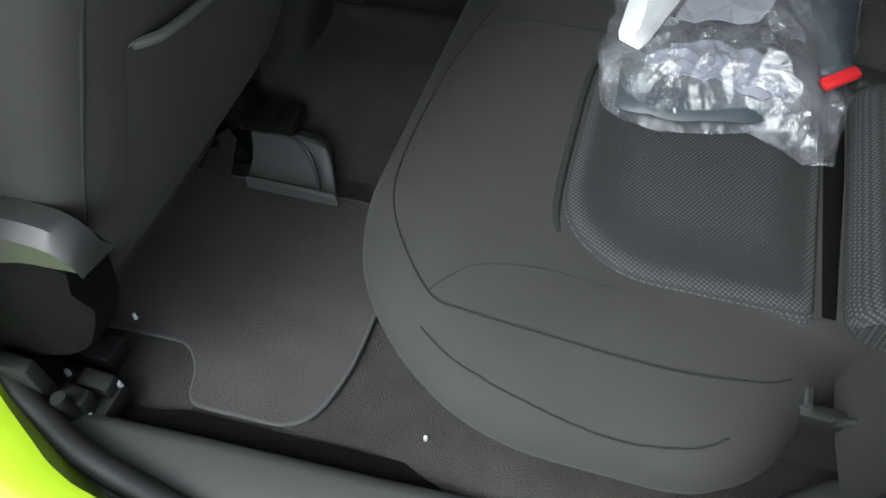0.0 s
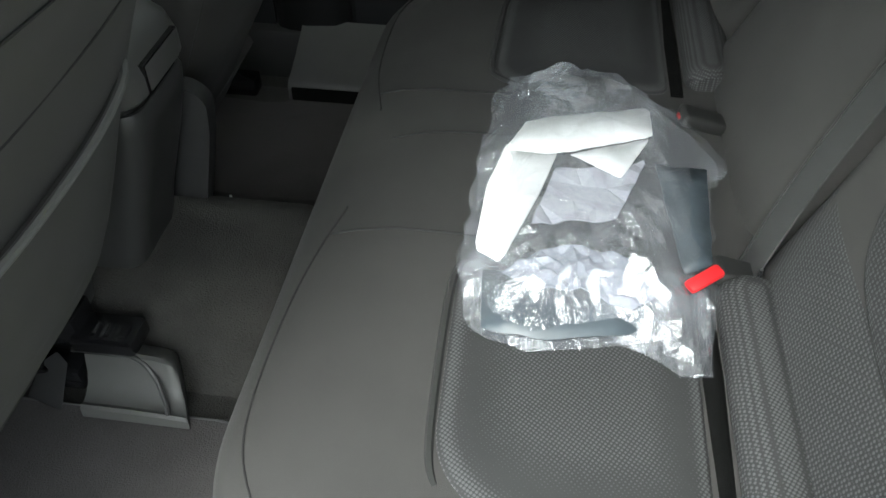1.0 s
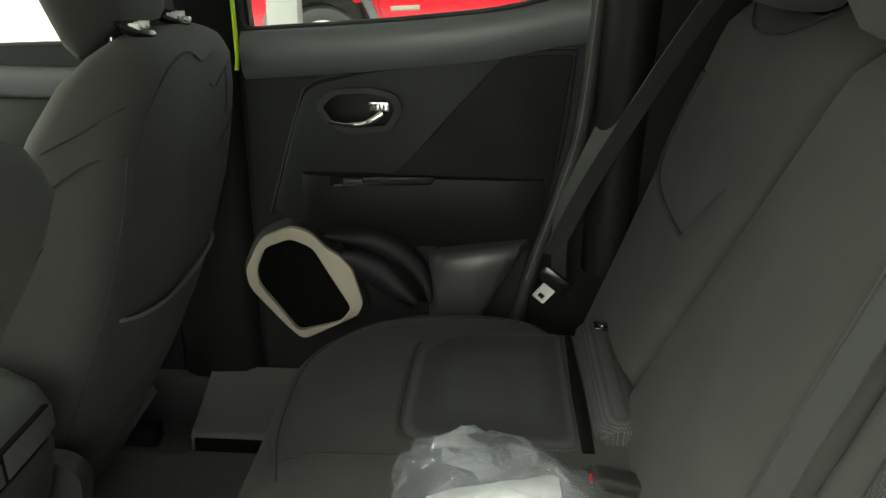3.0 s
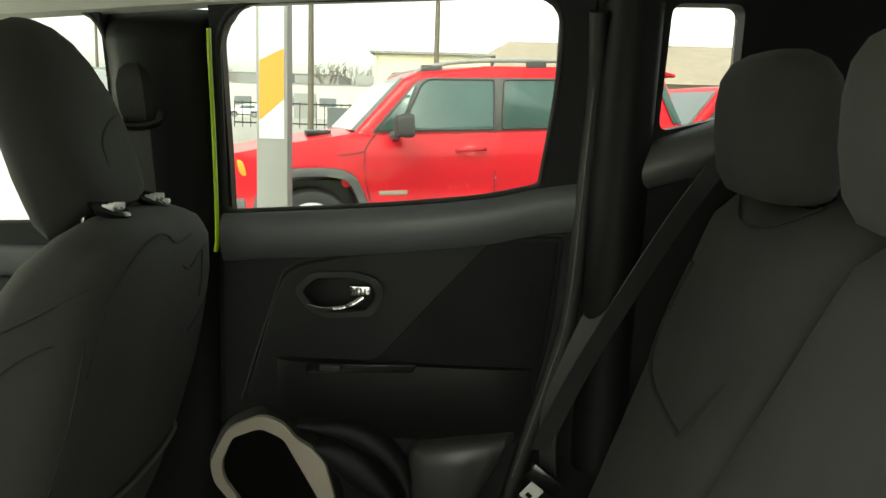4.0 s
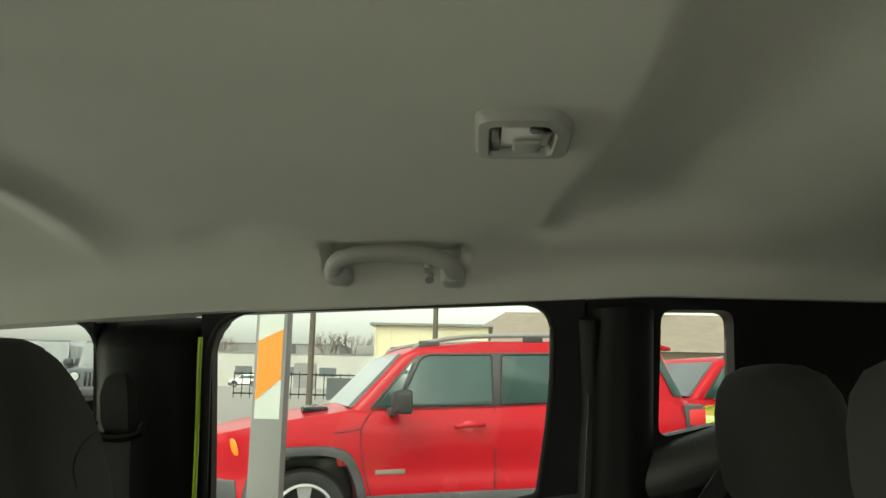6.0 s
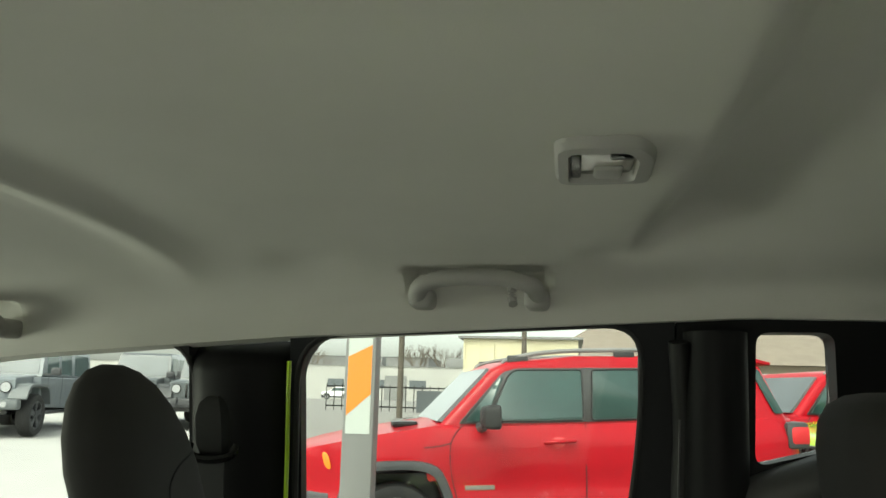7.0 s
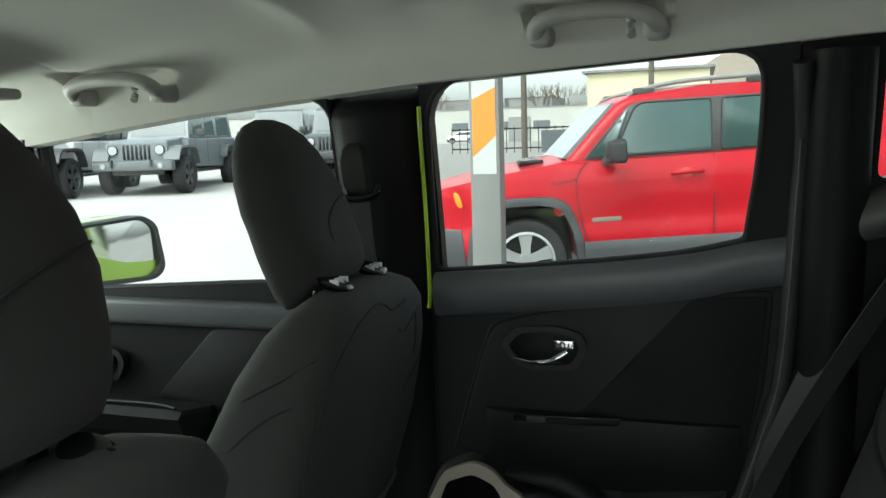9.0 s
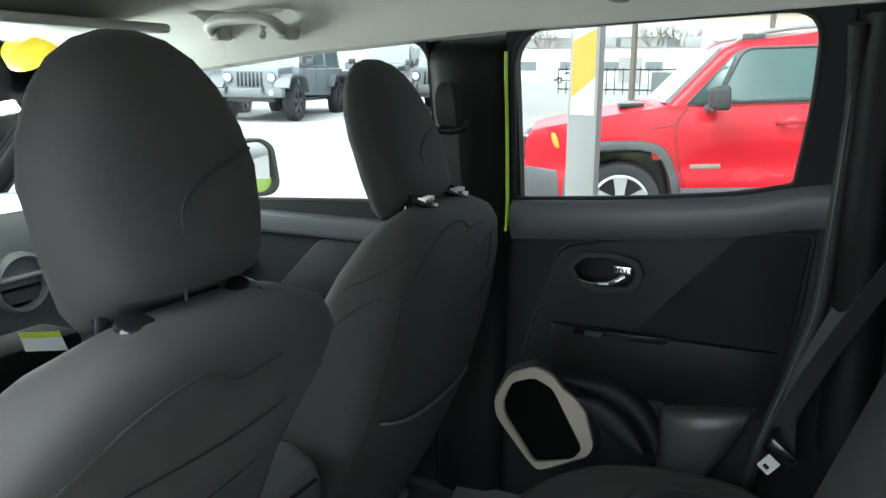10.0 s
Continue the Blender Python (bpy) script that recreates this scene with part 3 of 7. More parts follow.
def front_door(mirrored=False):
    def fl_(b):
        """The driver's door is the mirror image; its rear edge slopes with the pillar."""
        if not mirrored:
            return b
        for v in b.verts:
            v.co.x -= 0.36 * max(0, 1.3 - v.co.z) * soft((v.co.x + 0.9) / 0.6)
        return flip(b)
    d = thing("front_door", "closed front car door with charcoal trim and clear window", "car door", "front doors")
    sy = lambda x, z: side_y(z)
    part("trim_panel", fl_(star_ring(bmesh.new(), [(-1.25, 0.40), (-0.125, 0.40), (-0.125, 1.52), (-1.25, 1.50)], FWIN, sy, 0.045)), PANEL, d)
    g = part("window", fl_(star_fill(FWIN, lambda x, z: side_y(z) + 0.028, 0.004)), GLASS, d, "clear side window glass")
    g.visible_shadow = False
    part("window_seal", fl_(seal(FWIN, lambda x, z: side_y(z) + 0.004, 0.005)), RUBBER, d)
    part("outer_skin", fl_(star_ring(bmesh.new(), [(-1.25, 0.38), (-0.13, 0.38), (-0.13, 1.52), (-1.25, 1.5)], [(-0.47 + (x + 0.47) * 1.09, 1.27 + (z - 1.27) * 1.12) for x, z in FWIN], lambda x, z: side_y(z) + 0.055, 0.012)), LIME, d, "lime green painted outer skin", smooth=False)
    if not mirrored:
        part("ledge", boxed(-1.15, -0.13, 0.672, 0.702, 1.00, 1.056, bevel=0.013, seg=4), GREYBLUE, d, "smooth charcoal window ledge, coloured as if skylit")
        ins = round_poly([(-0.58, 0.84), (-0.425, 1.000), (-0.24, 1.005), (-0.135, 1.00), (-0.135, 0.80)], [0.02, 0.03, 0.1, 0.01, 0.01], 4)
        part("insert_panel", tilt_slab(bmesh.new(), ins, 0.70, 0.012, 0.006), DARKVINYL, d, "black vinyl inset")
        inner_handle(d, -0.80, 0.868, 0.690)
        rows = []
        for x in (-0.80, -0.76, -0.60, -0.48, -0.44):
            k = 0.3 if x in (-0.80, -0.44) else 1
            rows.append([(x, 0.70, 0.76), (x, 0.70 - 0.06 * k, 0.78), (x, 0.70 - 0.075 * k, 0.82), (x, 0.70 - 0.06 * k, 0.835), (x, 0.70, 0.838)])
        part("armrest", loft(bmesh.new(), rows), PANEL, d, "moulded armrest with pull")
        part("pull_rim", tube(bmesh.new(), smooth_line([(-0.735, 0.632, 0.834), (-0.70, 0.64, 0.842), (-0.55, 0.64, 0.845), (-0.49, 0.632, 0.842)], 5), 0.003, 8), SATIN, d, "bright edge of the pull cup")
    return d


front_door()
front_door(True)

# pillars
def pillar(mirrored=False):
    prof = [(-0.128, 0.735), (-0.124, 0.706), (-0.112, 0.690), (-0.09, 0.680), (-0.05, 0.676), (0.01, 0.680), (0.034, 0.692), (0.040, 0.706), (0.065, 0.708), (0.065, 0.735)]
    lean = (lambda z: -0.36 * max(0, 1.3 - z)) if mirrored else (lambda z: 0.0)
    bm = loft(bmesh.new(), [[(x + lean(z), y + side_y(z) - 0.70, z) for x, y in prof] for z in (0.4, 0.8, 1.1, 1.2, 1.3, 1.4)] + [[(-0.055 + (x + 0.055) * k, y + side_y(z) - 0.70 + d_, z) for x, y in prof] for z, k, d_ in ((1.415, 1.01, 0.006), (1.432, 1.03, 0.022), (1.445, 1.05, 0.045), (1.455, 1.05, 0.06))])
    ob = part("pillar_trim", flip(bm) if mirrored else bm, DARKVINYL)
    return tagged(ob, "black plastic trim of the centre door pillar", "pillar trim", kind="structure")


pillar()
pillar(True)

QWIN = round_poly([(0.765, 1.282), (0.882, 1.312), (0.878, 1.478), (0.769, 1.477)], 0.02, 5)
qy = lambda x, z: 0.705 - max(0, z - 0.9) * 0.12


def quarter(mirrored=False):
    fl_ = flip if mirrored else (lambda b: b)
    w = part("wall_quarter", fl_(star_ring(bmesh.new(), [(0.50, 0.36), (1.45, 0.36), (1.45, 1.54), (0.655, 1.54), (0.657, 1.2), (0.64, 0.98), (0.60, 0.80)], QWIN, qy, 0.05)), DARKVINYL)
    tagged(w, "black plastic rear quarter trim with a small window", "quarter trim", kind="structure")
    g = part("quarter_pane", fl_(star_fill(QWIN, lambda x, z: qy(x, z) + 0.04, 0.004)), GLASS, w)
    g.visible_shadow = False
    sk = part("quarter_skin", fl_(star_ring(bmesh.new(), [(0.66, 0.36), (1.45, 0.36), (1.45, 1.6), (0.66, 1.6)], [(0.82 + (x - 0.82) * 1.15, 1.38 + (z - 1.38) * 1.1) for x, z in QWIN], lambda x, z: qy(x, z) + 0.055, 0.012)), LIME, w)
    if not mirrored:
        col = loft(bmesh.new(), [[(x, y + qy(0, z) - 0.705, z) for x, y in [(0.71 - 0.046 * math.cos(a), 0.705 - 0.052 * math.sin(a)) for a in (math.pi * k / 14 for k in range(15))]] for z in (0.70, 0.9, 1.1, 1.3, 1.40, 1.475)])
        part("pillar_cover", col, DARKVINYL, w, "rounded black pillar cover")
        sh = loft(bmesh.new(), [[(x, 0.668 - 0.056 * k * math.sin(a), zb - 0.018 - 0.042 * (0.4 + 0.6 * k) * math.cos(a)) for a in (math.pi * j / 10 for j in range(11))] for x, zb, k in smooth_line(((0.675, 1.19, 0.10), (0.705, 1.222, 0.45), (0.75, 1.245, 0.85), (0.82, 1.270, 1.0), (0.90, 1.293, 1.0), (1.05, 1.30, 1.0)), 4)])
        part("ledge", sh, LIDSKIN, w, "satin dark grey ledge under the window")
    return w


quarter()
quarter(True)
bm = boxed(1.45, 1.50, -0.76, 0.76, 0.33, 1.12)
box(bm, 1.45, 1.50, -0.76, 0.76, 1.49, 1.66)
box(bm, 1.45, 1.50, -0.76, -0.56, 1.12, 1.49)
box(bm, 1.45, 1.50, 0.56, 0.76, 1.12, 1.49)
wbk = tagged(part("wall_back", bm, DARKVINYL), "dark inner tailgate trim with a window", "tailgate", kind="structure")
g = part("rear_pane", boxed(1.47, 1.475, -0.56, 0.56, 1.12, 1.49), GLASS, wbk)
g.visible_shadow = False

# dash, windscreen, front bulkhead
dash = thing("dashboard", "charcoal dashboard with a round air vent", "dashboard")
rows = []
for y in [0.70 * k / 10 for k in range(-10, 11)]:
    rows.append([(-1.30, y, 0.45), (-1.02, y, 0.62), (-1.03, y, 0.80), (-1.00, y, 0.93), (-1.02, y, 1.02), (-1.05, y, 1.060), (-1.15, y, 1.078), (-1.40, y, 1.05), (-1.55, y, 0.98), (-1.55, y, 0.45)])
part("dash_body", loft(bmesh.new(), rows), DASHGREY, dash)
vb = bmesh.new()
vy, vz = 0.332, 0.905
ring = lambda r, x: [(x, vy + r * math.cos(a), vz + r * math.sin(a)) for a in (2 * math.pi * k / 32 for k in range(32))]
loft_ring(vb, [ring(0.072, -1.03), ring(0.072, -0.992), ring(0.064, -0.984), ring(0.058, -0.992), ring(0.058, -1.03)])
vent = part("vent_ring", vb, DASHGREY, dash, "round grey vent surround")
part("vent_core", cyl(bmesh.new(), (-1.03, vy, vz), (-1.008, vy, vz), 0.058, seg=32), BLACK, vent)
part("vent_bar", boxed(-1.008, -0.990, vy - 0.058, vy + 0.058, vz + 0.010, vz + 0.020, bevel=0.003), BRIGHTSTEEL, vent, "silver vent bar")
part("vent_flap", loft(bmesh.new(), [[(x, vy + y, vz + z) for y, z in ((-0.05, -0.018), (0.05, -0.018), (0.036, -0.044), (-0.036, -0.044))] for x in (-1.008, -0.996)]), SILLGREY, vent, "grey lower vent flap")
tagged(part("wall_bulkhead", boxed(-1.60, -1.56, -0.76, 0.76, 0.33, 1.02), PLASTIC), "dark plastic front bulkhead", "bulkhead", kind="structure")
ws = part("windscreen", loft(bmesh.new(), [[(-1.56, -0.68, 1.03), (-1.56, 0.68, 1.03), (-1.06, 0.60, 1.44), (-1.06, -0.60, 1.44)], [(-1.566, -0.68, 1.034), (-1.566, 0.68, 1.034), (-1.066, 0.60, 1.444), (-1.066, -0.60, 1.444)]]), GLASS)
ws.visible_shadow = False
tagged(ws, "clear curved front windscreen", "windscreen", kind="structure")
for sgn in (1, -1):
    ob = part("pillar_trim", tube(bmesh.new(), [(-1.56, 0.67 * sgn, 1.02), (-1.25, 0.65 * sgn, 1.27), (-1.03, 0.625 * sgn, 1.40)], 0.035, 10), DARKVINYL)
    tagged(ob, "black trim of the sloping front pillar", "pillar trim", kind="structure")
    ob = part("pillar_trim", tube(bmesh.new(), [(-0.815, 0.69 * sgn, 1.05), (-0.81, 0.665 * sgn, 1.2), (-0.80, 0.632 * sgn, 1.39)], 0.013, 8), BLACK)
    tagged(ob, "slim black window divider", "window divider", kind="structure")
bm = loft(bmesh.new(), [[(x, y, z + 0.02 * (1 - (y / 0.7) ** 2)) for y in [0.74 * k / 8 for k in range(-8, 9)]] for x, z in ((-1.60, 0.98), (-1.9, 1.01), (-2.4, 0.97), (-2.55, 0.86), (-2.6, 0.6))], closed=False)
hd = part("hood", bm, LIME)
tagged(hd, "lime green car hood in front of the windscreen", "car hood", kind="structure")
tagged(part("wiper", tube(bmesh.new(), [(-1.60, 0.30, 1.035), (-1.585, 0.62, 1.06)], 0.008, 6), BLACK), "black windscreen wiper arm resting on the glass", "wiper")

# sills
bm = boxed(-1.45, 1.45, 0.67, 0.77, 0.30, 0.44, bevel=0.01)
tagged(part("sill_plate", bm, PLASTIC), "black plastic sill below the closed doors", "door sill", kind="structure")
bm = boxed(-1.45, -0.42, -0.77, -0.67, 0.30, 0.44, bevel=0.01)
tagged(part("sill_plate", bm, PLASTIC), "black plastic sill below the driver door", "door sill", kind="structure")
jamb = ribbon(bmesh.new(), smooth_line([(x + 0.004, 0.735 + side_y(z) - 0.70, z) for x, z in REAR_EDGE], 5), 0.11, 0.02, side=(1, 0, 0))
tagged(part("door_jamb", jamb, DARKVINYL), "dark door jamb behind the rubber seal", "door jamb", kind="structure")

def sill_left():
    rows = []
    for x, y, z in ((-0.28, -0.635, 0.50), (-0.20, -0.655, 0.44), (-0.12, -0.660, 0.415), (0.0, -0.650, 0.41), (0.25, -0.635, 0.41), (0.47, -0.62, 0.415), (0.60, -0.59, 0.45), (0.68, -0.56, 0.54)):
        rows.append([(x, y + 0.03, z - 0.06), (x, y + 0.01, z - 0.01), (x, y - 0.005, z), (x, y - 0.085, z - 0.002), (x, y - 0.11, z - 0.016), (x, y - 0.112, z - 0.08), (x, y + 0.03, z - 0.08)])
    return loft(bmesh.new(), rows)


sp = part("sill_plate", sill_left(), LIDSKIN)
tagged(sp, "grained black plastic sill plate of the door opening", "door sill", kind="structure")
pts = smooth_line([(-0.41, -0.563, 0.74), (-0.335, -0.590, 0.58), (-0.25, -0.627, 0.488), (-0.15, -0.678, 0.443), (-0.03, -0.714, 0.427), (0.25, -0.745, 0.405), (0.60, -0.73, 0.41)], 6)
tagged(part("door_seal", tube(bmesh.new(), pts, 0.017, 10), RUBBER), "black rubber seal round the open doorway", "door seal", kind="structure")
rows = []
for p in smooth_line([(-0.40, -0.560, 0.80), (-0.32, -0.592, 0.62), (-0.25, -0.636, 0.525), (-0.189, -0.677, 0.478), (-0.123, -0.713, 0.470), (-0.07, -0.738, 0.468), (0.0, -0.752, 0.463), (0.25, -0.778, 0.445), (0.60, -0.765, 0.445)], 6):
    rows.append([p + Vector((0.014, 0.014, -0.06)), p + Vector((0.005, 0.005, -0.016)), p, p + Vector((-0.012, -0.014, 0.006)), p + Vector((-0.05, -0.06, 0.004)), p + Vector((-0.11, -0.12, -0.06)), p + Vector((-0.10, -0.12, -0.25)), p + Vector((0.0, 0.0, -0.25))])
# Flat black strip: shade of the gap beside the sill, put in as colour.
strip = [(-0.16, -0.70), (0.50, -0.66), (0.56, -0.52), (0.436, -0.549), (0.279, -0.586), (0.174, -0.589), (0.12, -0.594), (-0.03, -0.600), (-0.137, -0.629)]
tagged(part("sill_liner", slab(bmesh.new(), [(x, y, 0.361) for x, y in strip], (0, 0, 0.006), 0.002), DEEPBLACK), "black strip painting the shade of the gap between the sill and the carpet", "sill liner", kind="structure")
tagged(part("rocker", loft(bmesh.new(), rows), LIME), "lime green painted body below the doorway", "car body", kind="structure")

# ---- seats ----
XR = [(0.44, -0.14), (0.50, -0.12), (0.60, -0.06), (0.77, 0.020), (0.93, 0.070), (1.05, 0.092), (1.12, 0.098), (1.15, 0.092), (1.168, 0.078), (1.18, 0.056)]
XF = [(0.44, -0.19), (0.50, -0.20), (0.68, -0.20), (0.82, -0.165), (0.95, -0.115), (1.05, -0.075), (1.12, -0.04), (1.16, -0.005), (1.18, 0.02)]
SW = [(0.44, 0.12), (0.47, 0.18), (0.52, 0.22), (0.62, 0.236), (0.85, 0.236), (0.98, 0.230), (1.06, 0.215), (1.12, 0.185), (1.155, 0.15), (1.175, 0.10), (1.18, 0.06)]
SN = 3.4


def back_point(y, z, lift=0.0):
    """A point on the rear face of a front seat's backrest."""
    w, r, f = lerp_table(SW, z), lerp_table(XR, z), lerp_table(XF, z)
    k = max(0.0, 1 - min(1, abs(y) / w) ** SN) ** (1 / SN)
    return Vector(((r + f) / 2 + (r - f) / 2 * k + lift, y, z))


HW = [(1.152, 0.076), (1.160, 0.088), (1.18, 0.098), (1.22, 0.108), (1.27, 0.116), (1.31, 0.107), (1.35, 0.087), (1.375, 0.066), (1.392, 0.042), (1.400, 0.018)]
HT = [(1.152, 0.026), (1.160, 0.040), (1.18, 0.048), (1.22, 0.052), (1.27, 0.052), (1.31, 0.050), (1.35, 0.044), (1.375, 0.036), (1.392, 0.024), (1.400, 0.010)]


def head_x(z):
    return -0.004 - (z - 1.15) * 0.36


def head_point(y, z, lift=0.0):
    w, t = lerp_table(HW, z), lerp_table(HT, z)
    k = max(0.0, 1 - min(1, abs(y) / w) ** 2.7) ** (1 / 2.7)
    return Vector((head_x(z) + t * k + lift, y, z))


def front_seat(at, lab, recline=0.0):
    s = thing("car_seat", lab, "car seat", "front seats", at=at)
    N = 44
    rings = []
    zs = [0.44, 0.455, 0.47, 0.495, 0.52, 0.57, 0.62, 0.68, 0.74, 0.80, 0.86, 0.92, 0.98, 1.02, 1.06, 1.09, 1.12, 1.14, 1.155, 1.168, 1.175, 1.18]
    for z in zs:
        w, r, f = lerp_table(SW, z), lerp_table(XR, z), lerp_table(XF, z)
        rings.append([((r + f) / 2 + (r - f) / 2 * spow(math.cos(a), 2 / SN) - (0.035 if math.cos(a) < 0 else 0) * (abs(math.sin(a)) ** 2) * min(1, max(0, (1.10 - z) / 0.2)), w * spow(math.sin(a), 2 / SN), z) for a in (2 * math.pi * k / N for k in range(N))])
    part("backrest", loft(bmesh.new(), rings), FABRIC, s)
    rings = []
    for z in [1.152, 1.155, 1.160, 1.168, 1.18, 1.20, 1.22, 1.25, 1.27, 1.29, 1.31, 1.33, 1.35, 1.362, 1.375, 1.385, 1.392, 1.397, 1.400]:
        w, t = lerp_table(HW, z), lerp_table(HT, z)
        rings.append([(head_x(z) + t * spow(math.cos(a), 2 / 2.7), w * spow(math.sin(a), 2 / 2.7), z) for a in (2 * math.pi * k / 36 for k in range(36))])
    hbm = loft(bmesh.new(), rings)
    for v in hbm.verts:
        fwd = (head_x(v.co.z) - v.co.x) / 0.05
        v.co.z -= 0.042 * max(-0.35, min(1, fwd)) * soft((1.27 - v.co.z) / 0.11)
    hr = part("headrest", hbm, FABRIC, s, "rounded cloth headrest")
    part("headrest_seam", tube(bmesh.new(), smooth_line([head_point(-0.03, 1.165, 0.0005), head_point(-0.03, 1.22, 0.0005), head_point(-0.022, 1.25, 0.0005), head_point(0.01, 1.272, 0.0005), head_point(0.06, 1.285, 0.0005), head_point(0.10, 1.288, 0.0005)], 6), 0.0016, 6), SEAM, hr)
    for y in (-0.062, 0.062):
        zc, kc = (1.180, 0.70) if recline else (1.176, 1.0)
        c = loft(bmesh.new(), [[((0.038 if recline else 0.036) + r_ * 1.2 * math.cos(a), y + r_ * 1.15 * math.sin(a), z_ - 0.35 * (r_ * 1.2 * math.cos(a))) for a in (2 * math.pi * k / 24 for k in range(24))] for z_, r_ in ((zc - 0.010, 0.018 * kc), (zc - 0.005, 0.0205 * kc), (zc - 0.002, 0.0215 * kc), (zc + 0.001, 0.0195 * kc), (zc + 0.002, 0.014 * kc), (zc + 0.002, 0.006))])
        cl = part("guide_collar", c, BLACK, s, "black plastic headrest guide")
        if recline:
            part("notch", boxed(0.044, 0.053, y + 0.002, y + 0.007, zc - 0.012, zc - 0.001, bevel=0.001), DEEPBLACK, cl)
        part("post", cyl(bmesh.new(), (0.010, y, 1.13), (-0.004, y, 1.20), 0.0065, seg=12), CHROME if not recline else BLACK, s, "headrest post")
        if y > 0 and not recline:
            part("release_button", boxed(0.054, 0.063, y - 0.005, y + 0.005, 1.167, 1.174, bevel=0.002), BRIGHTSTEEL, cl, "pale release button")
        if not recline:
            for dy in (-0.016, 0.0, 0.014):
                part("notch", boxed(0.036, 0.050, y + dy - 0.002, y + dy + 0.002, 1.172, 1.180, bevel=0.001), BRIGHTSTEEL, cl, "bright steel notch")
    # seams and map pocket on the rear face
    for pts in (([(-0.20, 1.035), (-0.12, 1.055), (0.0, 1.052), (0.08, 1.058), (0.165, 1.078)],
                [(-0.19, 0.975), (-0.10, 0.965), (0.0, 0.965), (0.10, 0.975), (0.19, 0.985)],
                [(-0.19, 1.00), (-0.17, 1.075), (-0.12, 1.125), (-0.06, 1.142), (-0.03, 1.138), (-0.005, 1.125), (0.05, 1.128)]))[0 if recline else 2:] + (() if recline else ([(0.02, 1.09), (0.045, 1.082), (0.09, 1.10), (0.12, 1.105)], [(0.095, 1.10), (0.10, 1.06), (0.10, 1.03)], [(0.07, 0.985), (0.12, 1.005), (0.17, 1.03)])):
        part("seam", tube(bmesh.new(), smooth_line([back_point(y, z, 0.0004) for y, z in pts], 8), 0.0015, 6), SEAM, s)
    for sg in (-1, 1):
        def side_pt(t, z):
            w, r, f = lerp_table(SW, z), lerp_table(XR, z), lerp_table(XF, z)
            x = f + (r - f) * t
            u = min(1, abs((x - (r + f) / 2) / ((r - f) / 2)))
            return Vector((x, sg * (w * max(0, 1 - u ** SN) ** (1 / SN) + 0.0006), z))
        part("side_seam", tube(bmesh.new(), smooth_line([side_pt(0.86, 1.045), side_pt(0.87, 0.95), side_pt(0.86, 0.82), side_pt(0.84, 0.70), side_pt(0.82, 0.58)], 8), 0.0016, 6), SEAM, s)
        part("shell_seam", tube(bmesh.new(), smooth_line([side_pt(0.86, 1.045), side_pt(0.66, 1.042), side_pt(0.45, 1.015), side_pt(0.25, 0.965), side_pt(0.10, 0.90)], 8), 0.0016, 6), SEAM, s)
        part("bolster_seam", tube(bmesh.new(), smooth_line([side_pt(0.80, 1.10), side_pt(0.55, 1.075), side_pt(0.30, 1.05), side_pt(0.10, 1.02)], 8), 0.0015, 6), SEAM, s)
        part("bolster_piping", tube(bmesh.new(), smooth_line([side_pt(0.10, 1.02), side_pt(0.06, 0.95), side_pt(0.05, 0.86), side_pt(0.05, 0.76)], 8), 0.0022, 6), PIPING, s, "lighter grey piping")
    zl = 0.866 if recline else 0.802
    lip_z = lambda y: zl + 0.022 * ((y + 0.02) / 0.17) ** 2
    ys_ = [(-0.175 if recline else -0.195) + 0.345 * k / 26 for k in range(27)]
    sag_ = lambda y: 0.006 * max(0, 1 - ((y + 0.02) / 0.17) ** 4)
    rows = []
    for y in ys_:
        zt, sag = lip_z(y), sag_(y)
        e = min(1, (y - ys_[0]) / 0.09, (ys_[-1] - y) / 0.09)
        rows.append([back_point(y, zt, -0.002), back_point(y, zt + 0.003, 0.003 * e + sag), back_point(y, zt - 0.01, 0.003 * e + sag), back_point(y, zt - 0.09, 0.002 * e + sag * 0.8), back_point(y, 0.68, 0.001 * e + sag * 0.4), back_point(y * 0.95, 0.58, -0.002)])
    pk = part("map_pocket", loft(bmesh.new(), rows, closed=False), FABRIC, s, "cloth map pocket on the seat back")
    lip = [back_point(y, lip_z(y) + 0.002, 0.004 + sag_(y) - 0.014 * max(0, 1 - min(y - ys_[0], ys_[-1] - y) / 0.03) ** 2) for y in ys_]
    part("pocket_piping", tube(bmesh.new(), lip, 0.0044 if recline else 0.003, 8), PIPING, pk, "lighter grey elastic pocket edge")
    rings = []
    for z, i in ((0.43, 0.05), (0.52, 0.0), (0.57, 0.006), (0.60, 0.03), (0.612, 0.07)):
        rings.append([(x, y, z) for x, y in round_poly([(-0.66 + i, -0.25 + i), (-0.16, -0.25 + i), (-0.16, 0.25 - i), (-0.66 + i, 0.25 - i)], 0.07, 5)])
    part("seat", loft(bmesh.new(), rings), FABRIC, s)
